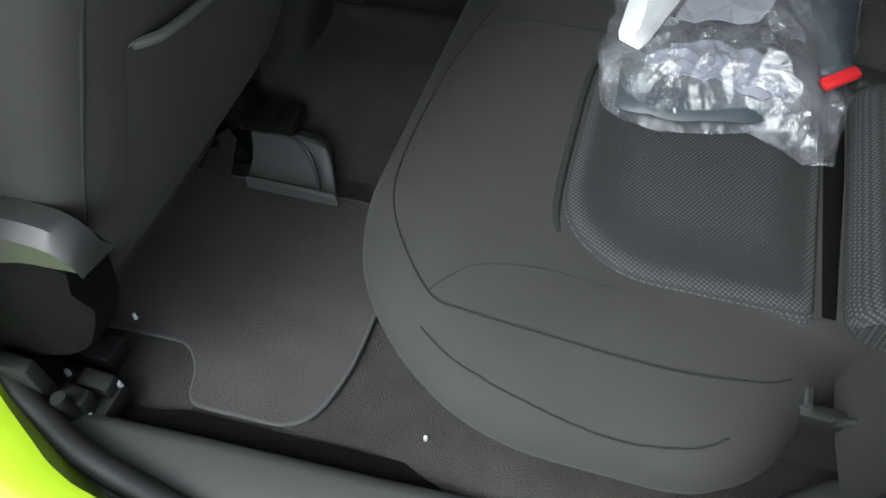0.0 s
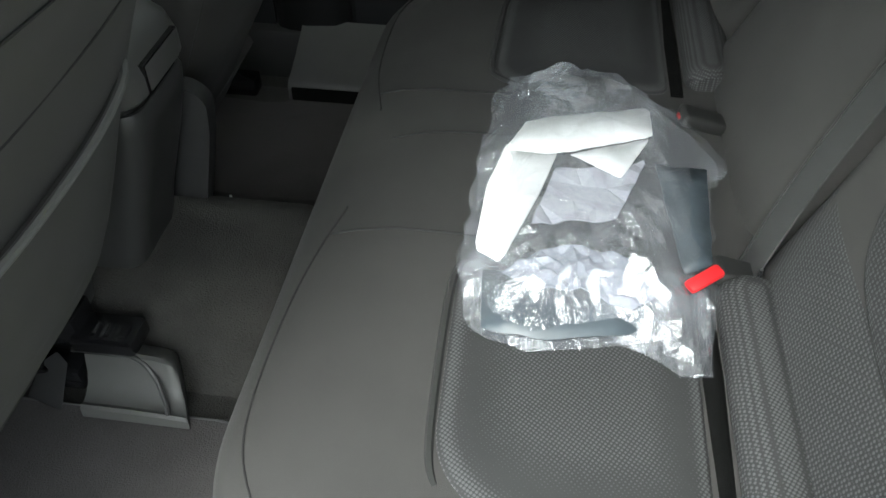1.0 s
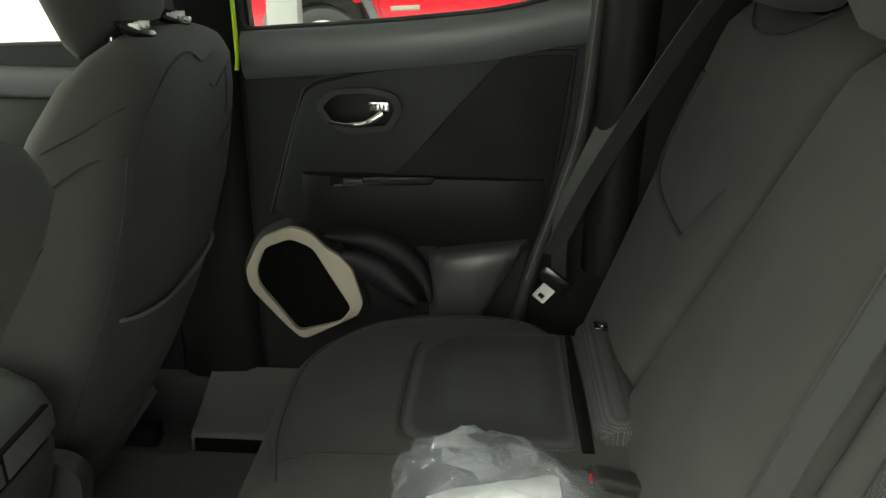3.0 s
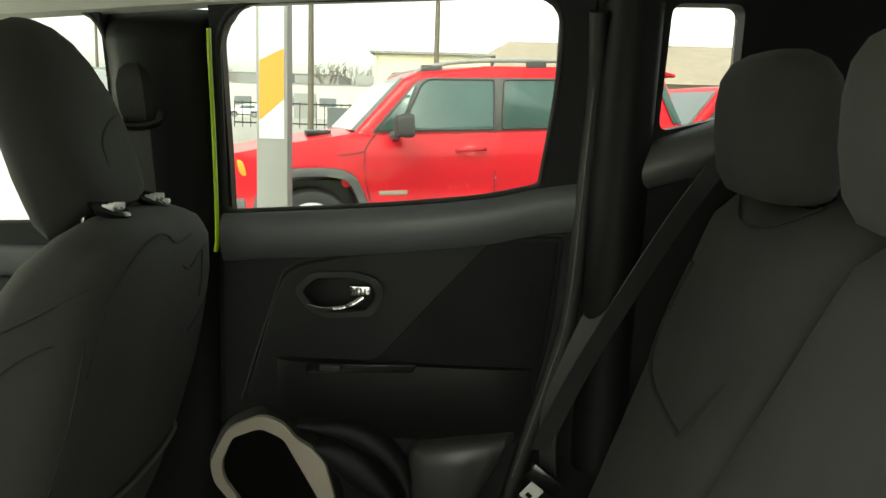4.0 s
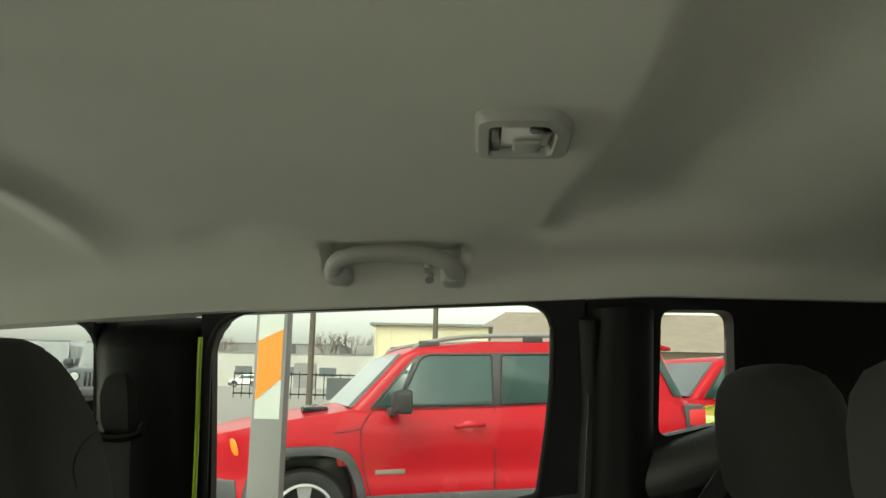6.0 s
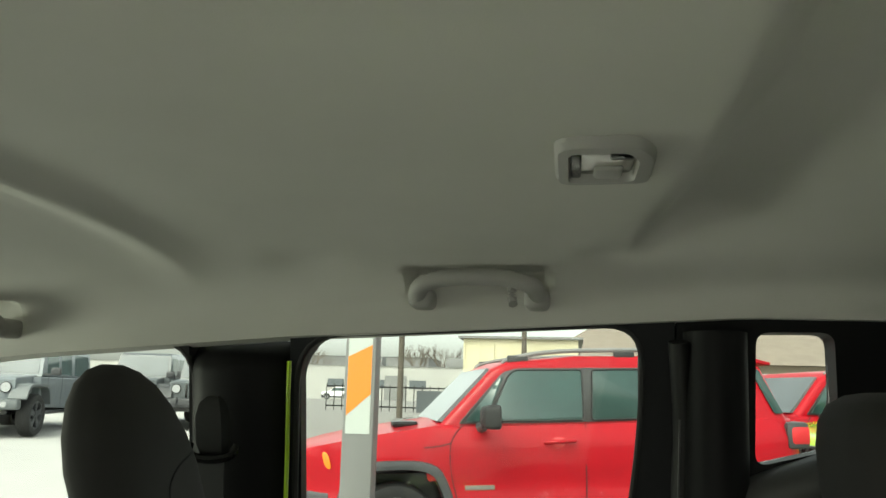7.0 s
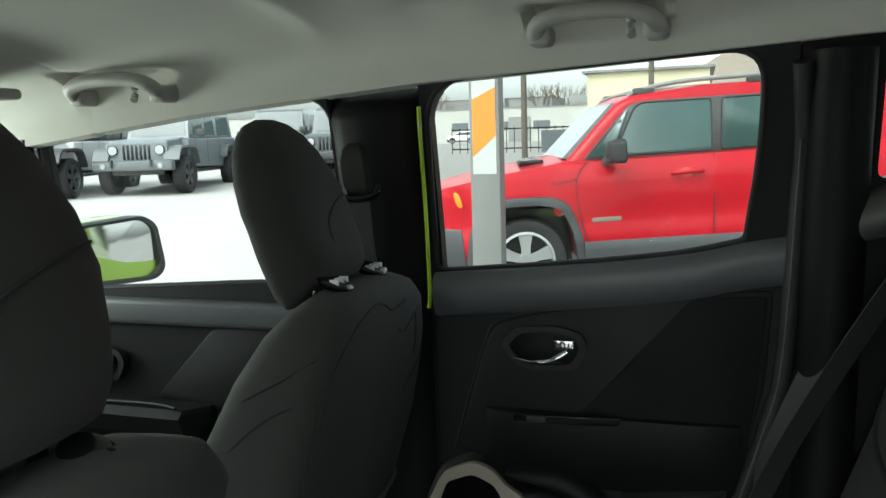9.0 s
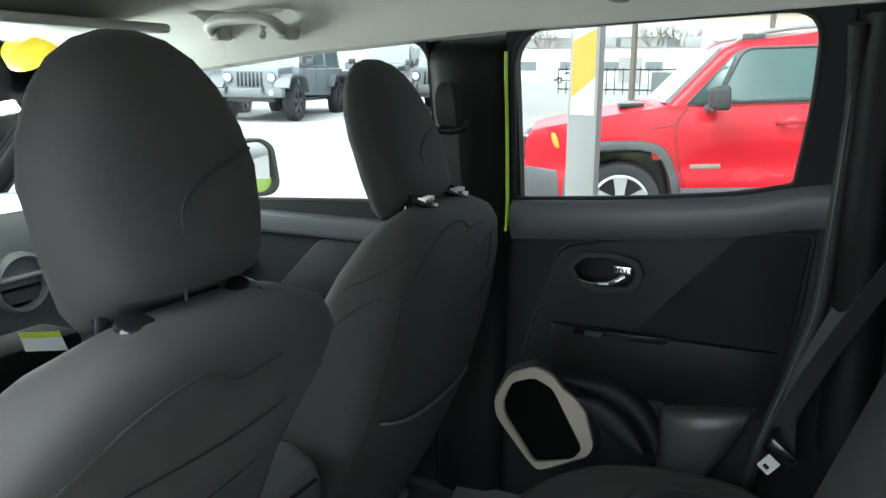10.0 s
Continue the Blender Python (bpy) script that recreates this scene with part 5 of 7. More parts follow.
ab = boxed(-0.19, -0.10, -0.665, -0.60, 0.365, 0.40, bevel=0.006)
box(ab, -0.20, -0.15, -0.66, -0.64, 0.39, 0.50, bevel=0.005)
box(ab, -0.165, -0.115, -0.655, -0.63, 0.395, 0.43, bevel=0.006)
box(ab, -0.15, -0.105, -0.625, -0.60, 0.395, 0.418, bevel=0.005)
cyl(ab, (-0.13, -0.66, 0.40), (-0.13, -0.66, 0.455), 0.012, 0.009, seg=10)
part("bracket", ab, RUBBER, an)
for x, y, z in ((-0.155, -0.648, 0.405), (-0.115, -0.652, 0.402), (-0.105, -0.605, 0.402), (-0.175, -0.61, 0.405)):
    part("bolt", cyl(bmesh.new(), (x, y, z - 0.006), (x, y, z + 0.005), 0.0040, 0.003, seg=6), BRIGHTSTEEL, an, "bright steel bolt")
for x, y in ((-0.158, -0.500), (0.271, -0.556), (-0.161, -0.064), (-0.069, 0.21)):
    cl = part("carpet_clip", cyl(bmesh.new(), (x, y, 0.358), (x, y, 0.381), 0.006 if x < -0.17 else 0.0035, 0.004 if x < -0.17 else 0.0025, seg=8), WHITEPAINT)
    tagged(cl, "small pale plastic carpet clip", "clip")
bm = loft(bmesh.new(), [[(x + dx, 0.535, 0.355), (x, 0.540, 0.396), (x, 0.548, 0.404), (x, 0.578, 0.411), (x, 0.586, 0.416), (x, 0.613, 0.424), (x, 0.621, 0.430), (x, 0.66, 0.446), (x, 0.69, 0.46), (x, 0.69, 0.355)] for x, dx in ((-0.06, 0.0), (-0.05, 0.0), (0.05, 0), (0.14, 0), (0.20, 0))])
tagged(part("sill_trim", bm, SILLGREY), "grey plastic trim at the foot of the pillar", "sill trim", kind="structure")
tagged(part("sill_riser", boxed(-0.050, 0.20, 0.526, 0.5335, 0.352, 0.397, bevel=0.002), DEEPBLACK), "black strip in front of the grey pillar trim's lower face", "sill riser", kind="structure")
ub = thing("bench_hinge", "bare steel hinge at the side of the seat base", "hinge")
part("plate", boxed(0.618, 0.76, -0.545, -0.530, 0.590, 0.616, bevel=0.003), RUBBER, ub)
part("pin", cyl(bmesh.new(), (0.622, -0.540, 0.622), (0.622, -0.522, 0.622), 0.006, seg=10), CHROME, ub, "bright steel pin")
part("rod", cyl(bmesh.new(), (0.645, -0.549, 0.622), (0.76, -0.512, 0.630), 0.0045, seg=8), CHROME, ub, "bright steel rod")

# ---- centre console ----
co = thing("centre_console", "black plastic centre console with armrest lid", "console")
def plan(x1, y0, y1, r, z, x0=-0.55):
    return [(x, y, z) for x, y in round_poly([(x0, y0), (x1, y0), (x1, y1), (x0, y1)], [0.01, r, r, 0.01], 7)]


part("console_body", loft(bmesh.new(), [plan(-0.105, -0.070, 0.050, 0.03, 0.38), plan(-0.085, -0.075, 0.052, 0.03, 0.45), plan(-0.055, -0.082, 0.056, 0.032, 0.56), plan(-0.022, -0.090, 0.060, 0.034, 0.66), plan(-0.006, -0.094, 0.062, 0.036, 0.715), plan(-0.002, -0.094, 0.062, 0.036, 0.740), plan(-0.006, -0.092, 0.060, 0.034, 0.748), plan(-0.02, -0.08, 0.05, 0.03, 0.750)]), SATIN, co)
part("lid_gap", loft(bmesh.new(), [plan(-0.008, -0.088, 0.056, 0.034, 0.746), plan(-0.008, -0.088, 0.056, 0.034, 0.762)]), BLACK, co)
ld = part("lid", loft(bmesh.new(), [plan(-0.004, -0.093, 0.061, 0.036, 0.757, -0.42), plan(0.002, -0.096, 0.064, 0.036, 0.764, -0.42), plan(0.002, -0.096, 0.064, 0.036, 0.785, -0.42), plan(-0.006, -0.092, 0.060, 0.036, 0.812, -0.41), plan(-0.026, -0.080, 0.048, 0.036, 0.835, -0.40), plan(-0.06, -0.058, 0.026, 0.03, 0.848, -0.38), plan(-0.10, -0.03, 0.0, 0.01, 0.851, -0.30)]), LIDSKIN, co, "padded armrest lid")
part("lid_latch", boxed(-0.03, 0.0045, -0.056, 0.030, 0.763, 0.797, bevel=0.004), LIDSKIN, ld, "lid latch tab")
part("latch_gap", boxed(-0.03, 0.0040, -0.059, 0.033, 0.797, 0.7995), BLACK, ld)
part("latch_gap", boxed(-0.03, 0.0040, -0.0592, -0.0565, 0.763, 0.797), BLACK, ld)
fin = round_poly([(-0.075, 0.411), (-0.049, 0.46), (-0.014, 0.605), (-0.010, 0.655), (-0.035, 0.676), (-0.11, 0.672), (-0.12, 0.411)], [0.01, 0.05, 0.05, 0.018, 0.018, 0.01, 0.01], 5)
part("side_trim", slab(bmesh.new(), [(x, 0.088, z) for x, z in fin], (0, 0.038, 0), 0.009), PLASTIC, co, "moulded side trim")
part("low_vent", slab(bmesh.new(), [(x, 0.052, z) for x, z in ((-0.14, 0.47), (-0.095, 0.465), (-0.088, 0.395), (-0.12, 0.37), (-0.14, 0.37))], (0, 0.012, 0), 0.003), BLACK, co)
part("vent_edge", tube(bmesh.new(), smooth_line([(-0.098, 0.066, 0.468), (-0.086, 0.066, 0.425), (-0.082, 0.066, 0.392), (-0.105, 0.066, 0.366)], 5), 0.0032, 8), GREYPLAST, co, "pale edge of the low vent")
tg = thing("price_tag", "white paper tag with a yellow-green edge", "paper tag")
quad = lambda x, a, b: [(x, y_, z_) for y_, z_ in ((-0.012 + 0.009 * a, 0.953 - 0.035 * a), (0.064 + 0.014 * a, 0.934 - 0.039 * a), (0.064 + 0.014 * b, 0.934 - 0.039 * b), (-0.012 + 0.009 * b, 0.953 - 0.035 * b))]
part("sheet", loft(bmesh.new(), [quad(-0.5505, 0.30, 1.0), quad(-0.5495, 0.30, 1.0)]), PAPER, tg, smooth=False)
part("edge_band", loft(bmesh.new(), [quad(-0.5505, 0.0, 0.298), quad(-0.5495, 0.0, 0.298)]), LIMEPAPER, tg, "yellow-green edge", smooth=False)
part("stand", boxed(-0.66, -0.552, -0.09, 0.12, 0.70, 0.925, bevel=0.02), DEEPBLACK, tg, "black holder behind the tag")
ys = thing("window_sticker", "round yellow sticker on the windscreen", "sticker")
part("disc", loft(bmesh.new(), [[(-1.085 - k + 0.045 * math.sin(a) * -1.15 * -1, 0.490 + 0.060 * math.cos(a), 1.418 + 0.042 * math.sin(a)) for a in (2 * math.pi * j / 28 for j in range(28))] for k in (0, 0.002)]), YELLOW, ys)

# ---- roof things ----
def grab(x0, x1, zmid, y):
    """A folding roof handle with its moulded base and coat hook."""
    g = thing("grab_handle", "light grey plastic roof grab handle", "grab handle", "grab handles")
    L = x1 - x0
    bar = smooth_line([(x0 + 0.012, y + 0.008, zmid - 0.024), (x0 + 0.010, y - 0.016, zmid - 0.020), (x0 + 0.020, y - 0.034, zmid - 0.006), (x0 + 0.055, y - 0.040, zmid + 0.004), ((x0 + x1) / 2, y - 0.042, zmid + 0.006), (x1 - 0.055, y - 0.040, zmid + 0.004), (x1 - 0.020, y - 0.034, zmid - 0.006), (x1 - 0.010, y - 0.016, zmid - 0.020), (x1 - 0.012, y + 0.008, zmid - 0.024)], 6)
    part("bar", tube(bmesh.new(), bar, 0.0145, 12, 0.9), GREYPLAST, g)
    for xx in (x0 + 0.014, x1 - 0.014):
        part("end_block", boxed(xx - 0.018, xx + 0.020, y - 0.024, y + 0.03, zmid - 0.038, zmid - 0.006, bevel=0.010, seg=3), GREYPLAST, g)
    part("coat_hook", tube(bmesh.new(), smooth_line([(x1 - 0.048, y - 0.012, zmid + 0.006), (x1 - 0.048, y - 0.034, zmid - 0.008), (x1 - 0.048, y - 0.036, zmid - 0.026), (x1 - 0.046, y - 0.042, zmid - 0.034)], 5), 0.007, 8), GREYPLAST, g)
    return g


grab(0.257, 0.461, 1.541, 0.602)
grab(-0.634, -0.424, 1.485, 0.602)
lamp = thing("dome_lamp", "light grey roof lamp with a clear lens", "dome lamp")


def lamp_loop(pts, r, n, z):
    """An outline on the roof, given along the lamp and across it."""
    return [(x, y, z) for x, y in round_poly(pts, r, n)]


lo = [(0.483, 0.074), (0.556, 0.070), (0.576, 0.105), (0.578, 0.200), (0.483, 0.205)]
li = [(0.497, 0.094), (0.548, 0.091), (0.560, 0.118), (0.559, 0.183), (0.497, 0.186)]
bz = bmesh.new()
grow_ = lambda pts, k: [(0.529 + (x - 0.529) * k, 0.139 + (y - 0.139) * k) for x, y in pts]
lc = [0.020, 0.014, 0.02, 0.014, 0.020]
loft_ring(bz, [lamp_loop(lo, lc, 5, 1.603), lamp_loop(lo, lc, 5, 1.594), lamp_loop(grow_(lo, 0.93), lc, 5, 1.588), lamp_loop(grow_(li, 1.04), 0.010, 5, 1.587), lamp_loop(li, 0.010, 5, 1.592), lamp_loop(li, 0.010, 5, 1.603)])
part("bezel", bz, GREYPLAST, lamp)
part("lens", loft(bmesh.new(), [lamp_loop(li, 0.010, 5, 1.602), lamp_loop(grow_(li, 0.97), 0.010, 5, 1.597), lamp_loop(grow_(li, 0.90), 0.010, 5, 1.5945), lamp_loop(grow_(li, 0.5), 0.010, 5, 1.593)]), LENS, lamp, "pale translucent lens")
part("switch", boxed(0.520, 0.548, 0.148, 0.180, 1.588, 1.596, bevel=0.004), GREYPLAST, lamp, "rocker switch")
part("dark_gap", boxed(0.498, 0.508, 0.098, 0.180, 1.590, 1.5955, bevel=0.002), BLACK, lamp)
part("dark_gap", boxed(0.534, 0.556, 0.100, 0.120, 1.589, 1.5955, bevel=0.003), BLACK, lamp)
vs = thing("sun_visor", "light grey folded sun visor under the roof", "sun visor")
part("flap", boxed(-1.02, -0.66, 0.10, 0.50, 1.458, 1.478, bevel=0.009, seg=3), GREYPLAST, vs)
part("pivot", cyl(bmesh.new(), (-1.0, 0.49, 1.468), (-1.0, 0.545, 1.472), 0.008, seg=10), GREYPLAST, vs)

# ---- door mirror ----
mi = thing("door_mirror", "lime green door mirror with black rim", "car mirror")
face = round_poly([(0.835, 1.040), (1.02, 1.035), (1.045, 1.06), (1.045, 1.165), (1.02, 1.188), (0.85, 1.176), (0.825, 1.15)], 0.028, 5)
ringm = lambda k, x: [(x + 0.47 * (y - 0.93) - 0.18 * (z - 1.112), 0.935 + (y - 0.935) * k, 1.112 + (z - 1.112) * k) for y, z in face]
part("shell", loft(bmesh.new(), [ringm(1.04, -0.885), ringm(1.10, -0.92), ringm(1.09, -0.98), ringm(0.98, -1.05), ringm(0.6, -1.09)]), LIME, mi, "lime green mirror shell")
part("rim", loft_ring(bmesh.new(), [ringm(1.10, -0.905), ringm(1.10, -0.875), ringm(1.06, -0.866), ringm(0.95, -0.870), ringm(0.94, -0.885)]), CLAD, mi, "black mirror rim")


def mirror_sheet():
    """The slightly convex glass, turned to show the car's own flank."""
    rings = []
    for k in (0.97, 0.8, 0.6, 0.4, 0.2, 0.02):
        ring = []
        for y, z in face:
            dy, dz = (y - 0.935) * k, (z - 1.112) * k
            ring.append((-0.880 + 0.50 * dy - 0.05 * dz - (dy * dy + dz * dz) * 0.28, 0.935 + dy, 1.112 + dz))
        rings.append(ring)
    return loft(bmesh.new(), rings)


part("glass", mirror_sheet(), MIRROR, mi, "mirror glass")
part("arm", tube(bmesh.new(), [(-0.92, 0.73, 1.07), (-0.93, 0.80, 1.075), (-0.93, 0.87, 1.085)], 0.03, 10), BLACK, mi)


# ---- the bag on the seat ----
BAG = [(0.401, 0.152), (0.471, 0.169), (0.538, 0.164), (0.611, 0.093), (0.660, 0.012), (0.661, -0.036), (0.639, -0.039), (0.635, -0.186), (0.617, -0.322), (0.583, -0.324), (0.547, -0.293), (0.466, -0.315), (0.398, -0.307), (0.374, -0.205), (0.378, -0.054), (0.384, 0.088)]


def facets(outline, height, gap, seed, jag=0.0):
    """A crumpled sheet: sharp flat facets between randomly strewn points inside an outline."""
    rnd = random.Random(seed)
    rim = [(p.x + rnd.uniform(-jag, jag), p.y + rnd.uniform(-jag, jag)) for p in resample([(x, y, 0) for x, y in outline], 64 if jag else 36)]
    pts = list(rim)
    x0, x1 = min(p[0] for p in rim), max(p[0] for p in rim)
    y0, y1 = min(p[1] for p in rim), max(p[1] for p in rim)
    for _ in range(2600):
        x, y = rnd.uniform(x0, x1), rnd.uniform(y0, y1)
        g = gap(x, y)
        if in_loop(x, y, rim) and all((x - a) ** 2 + (y - b) ** 2 > g * g for a, b in pts):
            pts.append((x, y))
    vs, _, fs, _, _, _ = delaunay_2d_cdt([Vector(p) for p in pts], [], [list(range(len(rim)))], 1, 1e-6)
    bm = bmesh.new()
    vv = []
    for v in vs:
        d = min(math.hypot(v.x - a, v.y - b) for a, b in rim)
        vv.append(bm.verts.new((v.x, v.y, height(v.x, v.y, d, rnd))))
    for f in fs:
        if len(set(f)) == 3:
            bm.faces.new([vv[i] for i in f])
    bm.normal_update()
    for f in bm.faces:
        if f.normal.z < 0:
            f.normal_flip()
    return bm


def bag():
    b = thing("plastic_bag", "crumpled clear plastic bag holding papers on the bench", "plastic bag")
    # tight crumples along the gathered middle and the loose end, broad facets over the papers
    def gap(x, y):
        if abs(y + 0.235 + 4 * (x - 0.49) ** 2) < 0.045 or (x > 0.55 and y < -0.20) or (y > 0.05 and x < 0.50):
            return 0.008
        return 0.020 if y < -0.26 else 0.017
    def top(x, y, d, rnd):
        puff = soft(d / 0.07)
        r_ = gap(x, y) < 0.02
        return 0.688 + 0.050 * puff + puff * rnd.uniform(-1, 1) * (0.0060 if r_ else 0.0048) + (0.006 if r_ else 0) * rnd.random() + 0.004 * rnd.random()
    part("film", facets(BAG, top, gap, 4, 0.004), FILM, b, smooth=False).visible_shadow = False
    inner = [(0.505 + (x - 0.505) * 0.97, -0.08 + (y + 0.08) * 0.97) for x, y in BAG]
    low = lambda x, y, d, rnd: 0.684 + 0.020 * soft(d / 0.05) + rnd.uniform(0, 0.004)
    part("film_underside", facets(inner, low, lambda x, y: 0.028, 9, 0.003), FILM, b, smooth=False).visible_shadow = False

    def sheet(pts, zc, name_, m_, amp, step, seed, lab=""):
        flat = lambda x, y, d, rnd: zc + amp * rnd.uniform(-1, 1)
        o = part(name_, facets(pts, flat, lambda x, y: step, seed), m_, b, lab, smooth=amp < 0.003)
        o.modifiers.new("thickness", "SOLIDIFY").thickness = 0.0012
    sheet([(0.428, 0.001), (0.457, 0.017), (0.573, 0.051), (0.574, -0.007), (0.466, -0.054), (0.409, -0.054)], 0.7235, "paper_sheet", PAPER, 0.0012, 0.03, 1, "folded white paper")
    sheet([(0.409, -0.042), (0.468, -0.046), (0.449, -0.129), (0.419, -0.232), (0.392, -0.215), (0.394, -0.118)], 0.7205, "paper_sheet", PAPER, 0.0012, 0.03, 2, "folded white paper")
    sheet([(0.482, -0.050), (0.571, -0.009), (0.537, -0.086)], 0.7215, "paper_sheet", PAPER, 0.0008, 0.03, 3, "folded white paper")
    sheet([(0.467, -0.067), (0.514, -0.066), (0.567, -0.043), (0.531, -0.148), (0.445, -0.165)], 0.7155, "grey_sheet", LAVENDER, 0.0035, 0.022, 5, "lavender grey wrapped item")
    # Added pale sheet draws the arc of shiny highlights in the bag.
    sheet([(0.422, -0.240), (0.458, -0.204), (0.507, -0.197), (0.551, -0.211), (0.573, -0.249), (0.543, -0.275), (0.497, -0.256), (0.450, -0.259)], 0.719, "tissue", WRAP, 0.0045, 0.0065, 6, "pale crumpled sheet for the highlights of the crinkled plastic")
    sheet([(0.402, -0.227), (0.483, -0.227), (0.574, -0.245), (0.546, -0.292), (0.465, -0.309), (0.408, -0.303)], 0.704, "dark_sheet", SLATE, 0.002, 0.03, 7, "slate grey packed item")
    sheet([(0.578, -0.040), (0.634, -0.043), (0.626, -0.197), (0.597, -0.209)], 0.709, "dark_sheet", SLATE, 0.002, 0.03, 8, "slate grey packed item")
    tgm = boxed(-0.020, 0.020, -0.0075, 0.0075, -0.004, 0.004, bevel=0.004)
    for v in tgm.verts:
        v.co = pose(0.612, -0.229, 0.722, 8, -10, 36) @ v.co
    part("red_tag", tgm, REDPLAST, b, "bright red plastic tag")
    return b


bag()

# ---- outside ----
def ground_z(x, y):
    r = math.hypot(x, y)
    return max(0.0, min(r, 22) - 4.4) * 0.028


bm = bmesh.new()
rr = [0.01, 2, 4.4, 6, 9, 13, 18, 22, 40, 60, 90, 150, 400, 1500]
loft(bm, [[(r * math.cos(a), r * math.sin(a), ground_z(r, 0)) for a in [2 * math.pi * k / 64 for k in range(64)]] for r in rr], cap=False)
def two_grounds():
    """Pale concrete that meets grey asphalt along a ragged seam."""
    m = mat("concrete_and_asphalt", (0.50, 0.49, 0.47), 0.9, var=0.30, scale=0.35, fine=30, bump=0.5, dist=0.006, spec=0.2)
    nt = m.node_tree
    b = nt.nodes["Principled BSDF"]
    tc = nt.nodes.new("ShaderNodeTexCoord")
    dot = nt.nodes.new("ShaderNodeVectorMath")
    dot.operation = "DOT_PRODUCT"
    dot.inputs[1].default_value = (1.0, 0.40, 0.0)
    nt.links.new(tc.outputs["Object"], dot.inputs[0])
    rag = nt.nodes.new("ShaderNodeTexNoise")
    rag.inputs["Scale"].default_value, rag.inputs["Detail"].default_value = 0.8, 6
    nt.links.new(tc.outputs["Object"], rag.inputs["Vector"])
    add = nt.nodes.new("ShaderNodeMath")
    add.operation = "MULTIPLY_ADD"
    add.inputs[1].default_value = 1.2
    nt.links.new(rag.outputs["Fac"], add.inputs[0])
    nt.links.new(dot.outputs["Value"], add.inputs[2])
    edge = nt.nodes.new("ShaderNodeMapRange")
    edge.inputs["From Min"].default_value, edge.inputs["From Max"].default_value = 0.45, 0.75
    nt.links.new(add.outputs[0], edge.inputs["Value"])
    tar = nt.nodes.new("ShaderNodeMix")
    tar.data_type = "RGBA"
    tar.inputs["A"].default_value, tar.inputs["B"].default_value = (0.26, 0.25, 0.235, 1), (0.20, 0.195, 0.185, 1)
    nt.links.new(rag.outputs["Fac"], tar.inputs["Factor"])
    mx = nt.nodes.new("ShaderNodeMix")
    mx.data_type = "RGBA"
    nt.links.new(edge.outputs[0], mx.inputs["Factor"])
    nt.links.new(b.inputs["Base Color"].links[0].from_socket, mx.inputs["A"])
    nt.links.new(tar.outputs["Result"], mx.inputs["B"])
    nt.links.new(mx.outputs["Result"], b.inputs["Base Color"])
    return m


tagged(part("ground", bm, two_grounds()), "pale worn concrete parking lot meeting grey asphalt", "parking lot", kind="structure")


def prism(poly, y0, y1, bev=0.03):
    """A side outline in x,z drawn out across y, with rounded edges."""
    bm = bmesh.new()
    a = [bm.verts.new((x, y0, z)) for x, z in poly]
    b = [bm.verts.new((x, y1, z)) for x, z in poly]
    fa, fb = bm.faces.new(a), bm.faces.new(b)
    n = len(poly)
    for i in range(n):
        bm.faces.new((a[i], a[(i + 1) % n], b[(i + 1) % n], b[i]))
    if bev:
        es = list(fa.edges) + list(fb.edges)
        bmesh.ops.bevel(bm, geom=es, offset=bev, segments=3, affect="EDGES", profile=0.6, clamp_overlap=True)
    return bm


def wheel(parent, x, y, r, w, rim_mat, out_sign):
    """A wheel: tyre, rim with five spokes, hub; out_sign is the side it faces."""
    prof = [(r * 0.66, -w * 0.42), (r * 0.80, -w * 0.5), (r * 0.94, -w * 0.47), (r, -w * 0.33), (r, w * 0.33), (r * 0.94, w * 0.47), (r * 0.80, w * 0.5), (r * 0.66, w * 0.42)]
    bm = bmesh.new()
    loft(bm, [[(x + q * math.cos(a), y + d, r + q * math.sin(a)) for q, d in prof] for a in [2 * math.pi * k / 36 for k in range(37)]], closed=False)
    t = part("tyre", bm, RUBBER, parent, "black rubber tyre")
    f = y + out_sign * w * 0.30
    rim = bmesh.new()
    ring = lambda q, d: [(x + q * math.cos(a), d, r + q * math.sin(a)) for a in [2 * math.pi * k / 36 for k in range(36)]]
    loft_ring(rim, [ring(r * 0.69, f + out_sign * 0.03), ring(r * 0.63, f + out_sign * 0.035), ring(r * 0.60, f - out_sign * 0.03), ring(r * 0.69, f - out_sign * 0.04)])
    for k in range(5):
        a = 2 * math.pi * k / 5 + 0.3
        c, s = math.cos(a), math.sin(a)
        pts = ((0.05, -0.10), (0.30, -0.11), (0.62, -0.17), (0.62, 0.17), (0.30, 0.11), (0.05, 0.10))
        lp = [(x + r * (u * c - v * s), f + out_sign * (0.03 if u < 0.3 else 0.02), r + r * (u * s + v * c)) for u, v in pts]
        loft(rim, [lp, [(p[0], p[1] - out_sign * 0.035, p[2]) for p in lp]])
    cyl(rim, (x, f - out_sign * 0.02, r), (x, f + out_sign * 0.04, r), r * 0.20, r * 0.16, seg=20)
    part("rim", rim, rim_mat, t, "silver five-spoke rim")
    part("brake_drum", cyl(bmesh.new(), (x, f - out_sign * 0.07, r), (x, f - out_sign * 0.045, r), r * 0.62, seg=28), BLACK, t)


def subdivide(bm, xs=(), ys=(), zs=()):
    """Cut a solid by planes across x, y and z, so that it can be curved."""
    for vals, no in ((xs, (1, 0, 0)), (ys, (0, 1, 0)), (zs, (0, 0, 1))):
        for v in vals:
            bmesh.ops.bisect_plane(bm, geom=bm.verts[:] + bm.edges[:] + bm.faces[:], dist=1e-5, plane_co=[v * c for c in no], plane_no=no)
    return bm


def steps(a, b, d):
    n = max(1, round((b - a) / d))
    return [a + (b - a) * k / n for k in range(1, n)]


